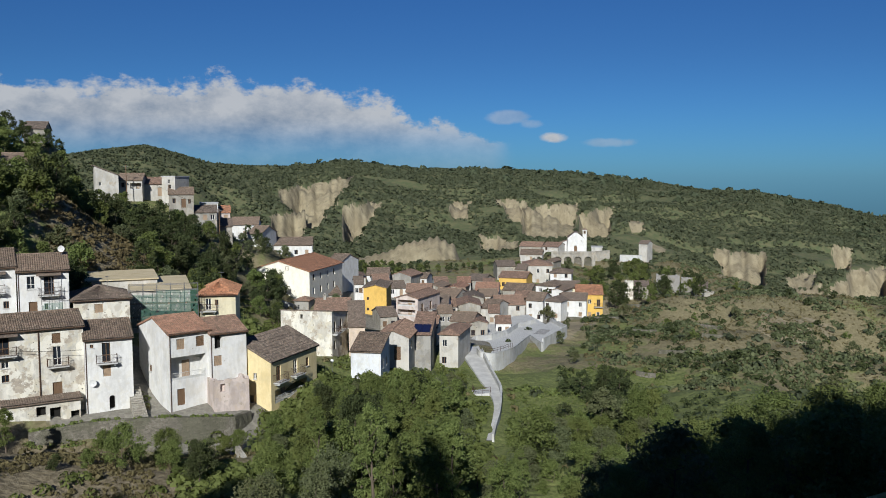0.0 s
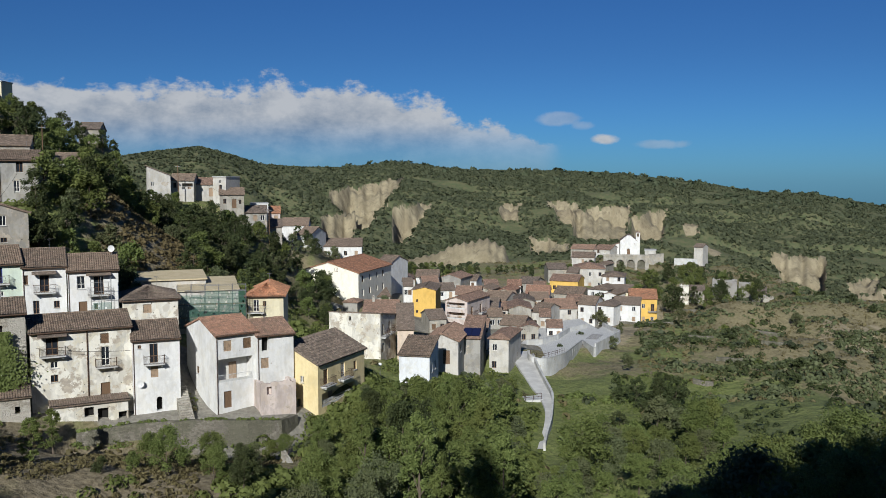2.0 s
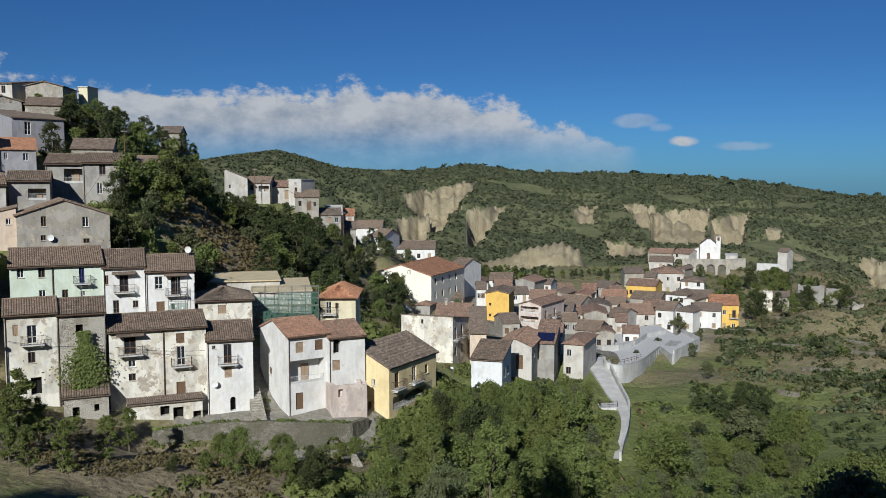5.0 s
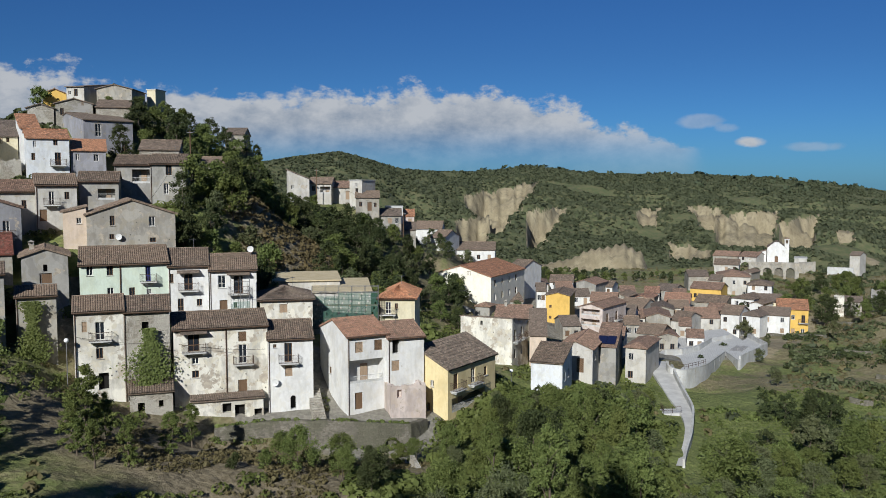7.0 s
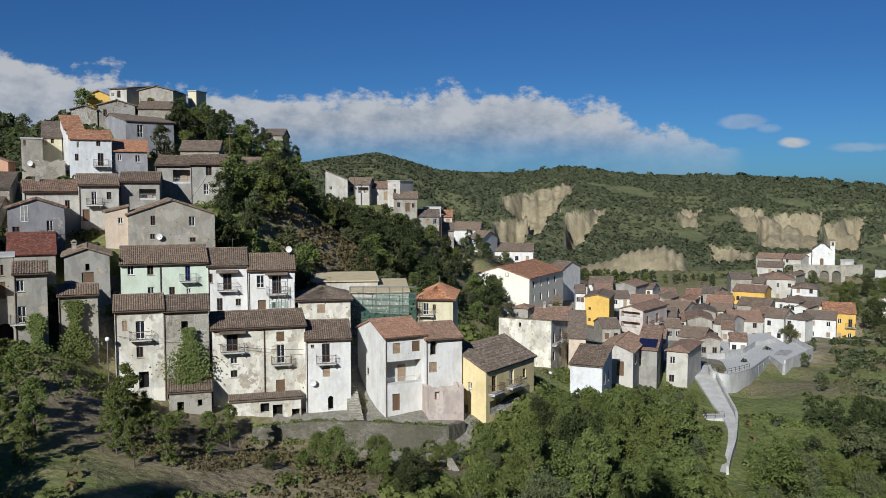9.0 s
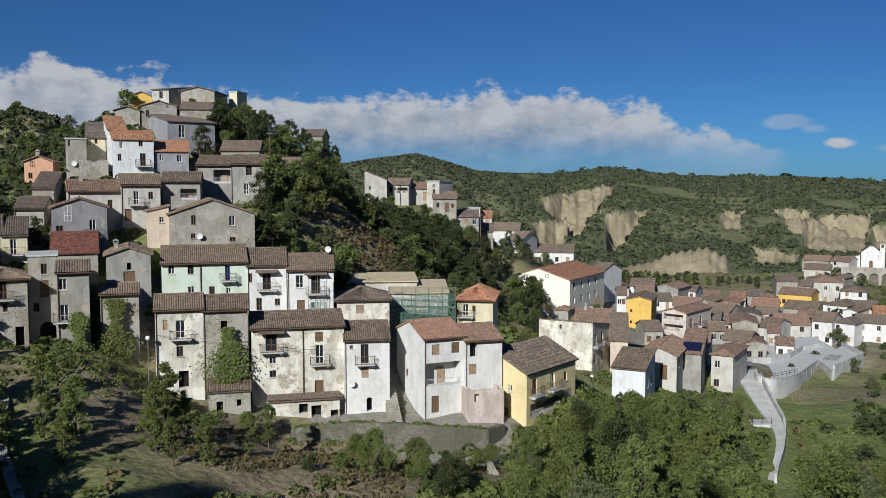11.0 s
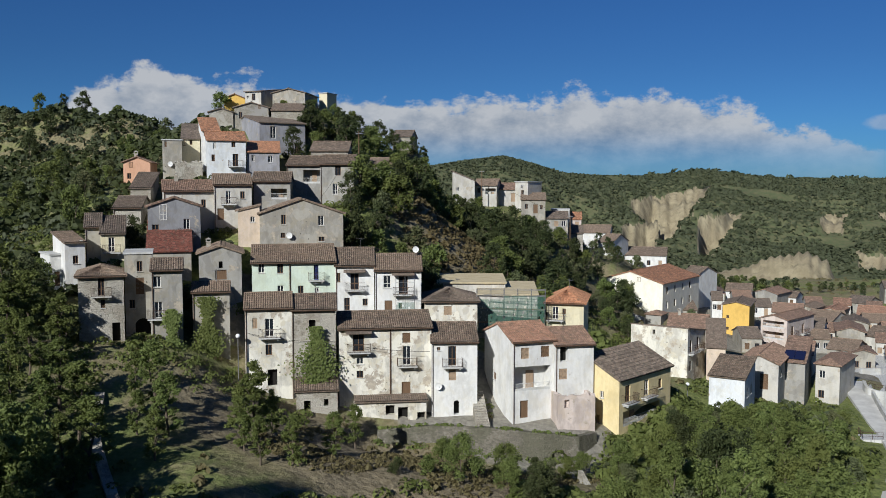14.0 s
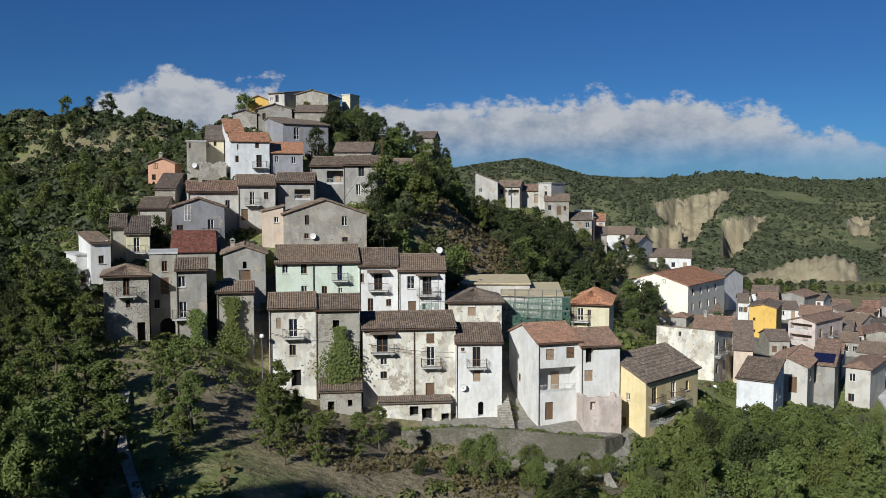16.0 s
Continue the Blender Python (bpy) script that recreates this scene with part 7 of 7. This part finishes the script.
# the wooded slope above the terraces
UPPER = ([-31, -27.4, -24.6, -23.2, -22.2, -18.4, -17, -15.4, -14], [5.4, 4.5, 3.2, 1.6, -0.4, -0.8, -2.0, -3.6, -5.6])
wood(-29.5, -15, 129, 192, 66, ("dark", "broad", "broad", "olive"), 0.55, 1.0, 3.8, 15, top=UPPER)
for _i in range(15):
    _u = _i / 14
    _x, _y = -79.0 + 22.5 * _u, 181.5 + 9.0 * _u - 2.5 * (_i % 3 == 1)
    PLANTED.append((_x, _y))
    plant(("broad", "dark", "olive")[_i % 3], _x, _y, (0.52, 0.42, 0.6)[_i % 3], _x * 3)
wood(-28.5, -23, 128, 176, 30, ("dark", "broad", "dark"), 0.55, 0.9, 3.2, 65, 0.4, top=UPPER)
# the hilltop
CREST = ([-60, -52, -48, -42, -38, -35], [5.6, 6.0, 6.7, 7.0, 6.6, 5.4])
wood(-60, -36, 130, 240, 84, ("dark", "broad", "olive", "broad"), 0.45, 0.85, 4.2, 16, top=CREST)
wood(-33, -24, 165, 215, 40, ("dark", "broad"), 0.6, 1.0, 3.6, 17, top=UPPER)
wood(-23.5, -15.5, 150, 192, 44, ("dark", "broad", "dark", "olive"), 0.5, 0.9, 3.0, 61, 0.4, top=UPPER)
# the near bank, in shade
wood(11, 31, 34, 78, 46, ("near", "near", "broad", "olive"), 0.75, 1.05, 3.6, 18, top=([8, 12, 16, 19, 22, 27, 31], [-19, -17.5, -15.5, -14.2, -13.2, -12.0, -12]))
# unseen trees, added beside the view to throw shade on the near bank
wood(36, 92, 18, 85, 26, ("dark",), 0.7, 1.1, 5.0, 19)
# unseen trees left of the view, added to shade the lower slope
wood(-88, -57, 50, 100, 14, ("tall", "broad"), 0.9, 1.2, 4.6, 26)
# below the church and along the far slope
wood(9.5, 17, 246, 318, 34, ("dark", "broad"), 0.6, 1.0, 4.5, 20, top=([9, 12, 17], [-6.0, -5.0, -6.0]))
wood(4.5, 14, 100, 172, 16, ("shrubdark", "olive", "shrub"), 0.5, 0.8, 6.0, 21, top=RAVINE)
wood(4.2, 15, 84, 126, 62, ("broad", "shrub", "shrub", "shrub", "olive"), 0.5, 1.0, 2.6, 62, top=([4, 5.2, 6, 8, 11, 15], [-18.2, -18.2, -14.8, -14.6, -13.4, -13.4]))
wood(8, 12.5, 124, 158, 16, ("dark", "shrubdark", "shrubdark"), 0.5, 0.75, 2.6, 63, top=([8, 12.5], [-11.8, -12.4]))
wood(-1.5, 3.2, 103, 158, 26, ("broad", "tall", "olive", "shrub"), 0.5, 0.85, 2.6, 27, 0.3, top=RAVINE)
wood(-19, -11, 162, 205, 46, ("dark", "broad", "olive"), 0.35, 0.8, 3.0, 28, 0.3, top=([-19, -17, -15, -13, -11], [-1.6, -1.9, -2.8, -3.7, -4.8]))
wood(-7, 7, 292, 352, 44, ("dark", "broad"), 0.45, 0.85, 4.0, 30, 0.3, top=([-7, 0, 7], [-5.2, -5.6, -5.2]))
# unseen trees on the ridge, added to break up its shadow edge
wood(112, 248, 44, 125, 90, ("dark", "broad"), 0.7, 1.0, 4.5, 29)
wood(-15, -10, 205, 250, 12, ("dark", "olive"), 0.5, 0.8, 4.0, 22, 0.4)
wood(-11, 10, 150, 235, 16, ("shrubdark", "olive"), 0.4, 0.7, 5.0, 23, 0.3)
wood(-26, -16, 86, 97, 12, ("shrub", "shrubdark", "olive"), 0.5, 0.9, 3.0, 24, 0.4, top=RAVINE)
wood(6, 27, 150, 300, 60, ("shrub", "shrubdark", "olive", "shrubdark"), 0.4, 0.95, 5.0, 25)


# ---- far woods and scrub ----


def scrub(name, label, places, size, leaves, mat, seed, leafy=0.6, rough=0.45, tall=0.9):
    """Uncountable bushes as one cover."""
    rng = np.random.RandomState(seed)
    n = len(places)
    P = np.repeat(np.array(places), leaves, axis=0)
    S = np.repeat(size * rng.uniform(0.55, 1.4, n), leaves)
    m = len(P)
    N = rng.normal(size=(m, 3)) + [0, 0, 0.5]
    N /= np.linalg.norm(N, axis=1)[:, None]
    N[:, 2] = np.abs(N[:, 2])
    C = P + N * S[:, None] * np.array([1.0, 1.0, tall])
    T = N + rng.normal(size=(m, 3)) * rough
    T /= np.linalg.norm(T, axis=1)[:, None]
    U = np.cross(T, rng.normal(size=(m, 3)))
    U /= np.linalg.norm(U, axis=1)[:, None]
    V = np.cross(T, U)
    k = (S * rng.uniform(0.75, 1.3, m) * leafy)[:, None]
    quad = np.stack([C - U * k, C + V * k * 0.7, C + U * k, C - V * k * 0.7], 1).reshape(-1, 3)
    me = bpy.data.meshes.new(name)
    me.vertices.add(m * 4)
    me.vertices.foreach_set("co", quad.ravel())
    me.loops.add(m * 4)
    me.loops.foreach_set("vertex_index", np.arange(m * 4))
    me.polygons.add(m)
    me.polygons.foreach_set("loop_start", np.arange(m) * 4)
    me.update(calc_edges=True)
    me.materials.append(MAT[mat])
    tagged(new(name, me), label, "vegetation", kind="stuff")


def cover(a0, a1, d0, d1, count, seed, steep, patch, cut, keep=0.97):
    rng = np.random.RandomState(seed)
    a = np.radians(rng.uniform(a0, a1, count))
    d = np.sqrt(rng.uniform(d0 * d0, d1 * d1, count))
    x, y = d * np.sin(a), d * np.cos(a)
    z, rock = level(x, y, True)
    e = np.maximum(d * 0.006, 0.8)
    g = np.hypot(level(x + e, y) - z, level(x, y + e) - z) / e
    ok = (g < steep) & (lumps(x, y, patch, 3, seed + 1) > cut)
    az = np.degrees(a)
    ok &= ~((rock > 0.72) & (d > 400))      # no growth on the bare faces
    ok &= ~((az > -44.5) & (az < -24) & (d < 97) & (rng.uniform(size=count) < 0.55))     # thin cover under the slender trees
    ok &= ~((az > -7.5) & (az < 1.2) & (d > 350) & (d < 392))
    ok &= ~((az > -9) & (az < 9.5) & (d > 162) & (d < 285))          # lanes and yards of the town
    ok &= ~((az > 2.2) & (az < 8.0) & (d > 146) & (d < 215))         # the square and its wall
    ok &= ~((az > -31) & (az < -12.5) & (d > 88) & (d < 110) & (d0 < 200) & (rng.uniform(size=count) < keep))   # the street and the bare bank below it
    return [(p, q, r) for p, q, r, k in zip(x, y, z, ok) if k and not blocked(p, q, 1.0)]


scrub("woodland", "dense dark green scrub woods on the far hills", cover(-26, 31, 430, 1120, 80000, 31, 0.95, 160.0, -0.7), 1.2, 5, "leaf_hazy", 41, 0.98, 0.18, 0.55)
scrub("woodland", "scattered trees along the far crest", cover(-26, 31, 850, 1500, 1300, 37, 0.95, 200.0, 0.0), 3.6, 14, "leaf_hazy", 47)
scrub("hillside_scrub", "green scrub on the slopes round the town", cover(-30, 31, 130, 440, 3000, 32, 1.6, 60.0, 0.15), 0.9, 20, "leaf_hazy", 42, 0.5)
scrub("ravine_scrub", "lush green bushes on the ravine side", cover(2.5, 15, 92, 166, 520, 38, 2.0, 30.0, 0.2), 0.65, 30, "leaf_green", 49, 0.34)
scrub("ravine_grass", "rank green grass on the ravine side", cover(1.0, 15, 100, 168, 9000, 40, 2.0, 30.0, -0.6), 0.17, 6, "leaf_green", 51, 0.6)
scrub("slope_scrub", "olive scrub dotted over the dry hillside", cover(7, 29, 150, 350, 8000, 39, 2.0, 34.0, 0.1), 0.8, 16, "leaf_olive", 50, 0.42)
scrub("undergrowth", "dense light green undergrowth in the ravine", cover(-18, 3, 76, 134, 2600, 64, 2.5, 35.0, -0.9), 0.9, 26, "leaf_green", 68, 0.32)
scrub("dry_grass", "rough dry grass on the open slope", cover(9, 29, 170, 340, 9000, 69, 2.0, 40.0, -0.6), 0.28, 7, "leaf_dry", 70, 0.6)
scrub("dry_scrub", "dry straw-coloured scrub on the slopes", cover(-58, 31, 70, 420, 6000, 33, 1.2, 40.0, 0.0, 0.2), 0.55, 14, "leaf_dry", 43, 0.5)
scrub("undergrowth", "green undergrowth in the ravine and gardens", cover(-58, 1, 60, 170, 5600, 34, 2.0, 35.0, -0.2), 0.7, 40, "leaf_green", 44, 0.24)
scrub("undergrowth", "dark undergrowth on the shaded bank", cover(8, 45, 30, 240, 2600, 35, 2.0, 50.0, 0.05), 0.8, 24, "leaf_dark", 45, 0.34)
_rng = random.Random(72)
_straw = []
for _i in range(2600):
    _x, _y = _rng.uniform(-52, -21), _rng.uniform(74, 97)
    if noise.noise((_x * 0.12, _y * 0.12, 1.0)) > -0.15 and not blocked(_x, _y, 0.3) and _y < 96 + (_x + 48) * 0.2:
        _straw.append((_x, _y, ground_at(_x, _y)))
scrub("dry_grass", "straw-coloured dry grass below the retaining wall", _straw, 0.26, 12, "leaf_dry", 67, 0.5)
_rng = random.Random(70)
_bank = []
for _i in range(420):
    _a, _d = _rng.uniform(0, math.tau), math.sqrt(_rng.random())
    _x, _y = -58 + 8.8 * _d * math.cos(_a), 143 + 12.5 * _d * math.sin(_a)
    _bank.append((_x, _y, ground_at(_x, _y)))
scrub("dry_scrub", "brown dry brushwood on the open bank", _bank, 0.6, 16, "leaf_dry", 66, 0.4)
_run = [(-47.5, 95.3, 11.2), (-42, 97.3, 11.8), (-35.2, 98.4, 12.0), (-29, 99.9, 11.7), (-25.6, 101.8, 11.2)]
_rng = random.Random(77)
_tufts = []
for _i in range(190):
    _k = _rng.randrange(4)
    _t, _o = _rng.random(), _rng.choice((0.0, -0.6, -0.9, 0.7))
    _p, _q = _run[_k], _run[_k + 1]
    _x, _y = _p[0] + (_q[0] - _p[0]) * _t, _p[1] + (_q[1] - _p[1]) * _t
    _tufts.append((_x, _y + _o, (_p[2] + (_q[2] - _p[2]) * _t) if _o == 0.0 else max(ground_at(_x, _y + _o), 8.0) + 0.1))
scrub("wall_tufts", "grass and weeds along the retaining wall", _tufts, 0.26, 20, "leaf_green", 52, 0.42)
scrub("hilltop_scrub", "olive green bushes on the hilltop", cover(-64, -34, 112, 250, 2700, 36, 2.0, 30.0, -0.35), 1.25, 20, "leaf_dark", 48, 0.42)
scrub("hilltop_scrub", "paler green bushes on the hilltop", cover(-64, -34, 112, 250, 3400, 54, 2.0, 28.0, -0.4), 0.95, 20, "leaf_hazy", 55, 0.42)


def ivy(x, y, yaw, w, z0, z1, seed, label):
    rnd = random.Random(seed)
    vs, fs = [], []
    c, s = math.cos(radians(yaw)), math.sin(radians(yaw))
    for i in range(4200):
        t = rnd.random() ** 1.3
        half = w / 2 * (1.0 - 0.45 * t) * (0.8 + 0.4 * math.sin(t * 9 + seed))
        u, out = w / 2 + rnd.gauss(0, 0.5) * half, rnd.uniform(0.05, 0.95) * (1.25 - t)
        p = Vector((u * c + out * s, u * s - out * c, (z1 - z0) * t))
        n = Vector((s + rnd.gauss(0, 0.5), -c + rnd.gauss(0, 0.5), 0.5 + rnd.gauss(0, 0.4))).normalized()
        a = n.orthogonal().normalized()
        a.rotate(Matrix.Rotation(rnd.uniform(0, math.tau), 3, n))
        b, k, q = n.cross(a), len(vs), rnd.uniform(0.09, 0.19)
        vs += [p - a * q, p + b * q * 0.7, p + a * q, p - b * q * 0.7]
        fs.append((k, k + 1, k + 2, k + 3))
    me = bpy.data.meshes.new("ivy")
    me.from_pydata(vs, [], fs)
    me.materials.append(MAT["leaf_green"])
    ob = tagged(new("ivy", me), label, "climbing plant")
    ob.location = (x, y, z0)


ivy(-57.6, 93.1, 32, 5.6, 13.2, 22.8, 3, "thick green ivy climbing a ruined stone house")
ivy(-68.9, 89.2, 38, 3.6, 18.2, 26.2, 5, "green ivy covering a low outbuilding")
ivy(-70.6, 86.0, 40, 2.4, 20.0, 25.0, 7, "climbing plant on a grey plaster wall")
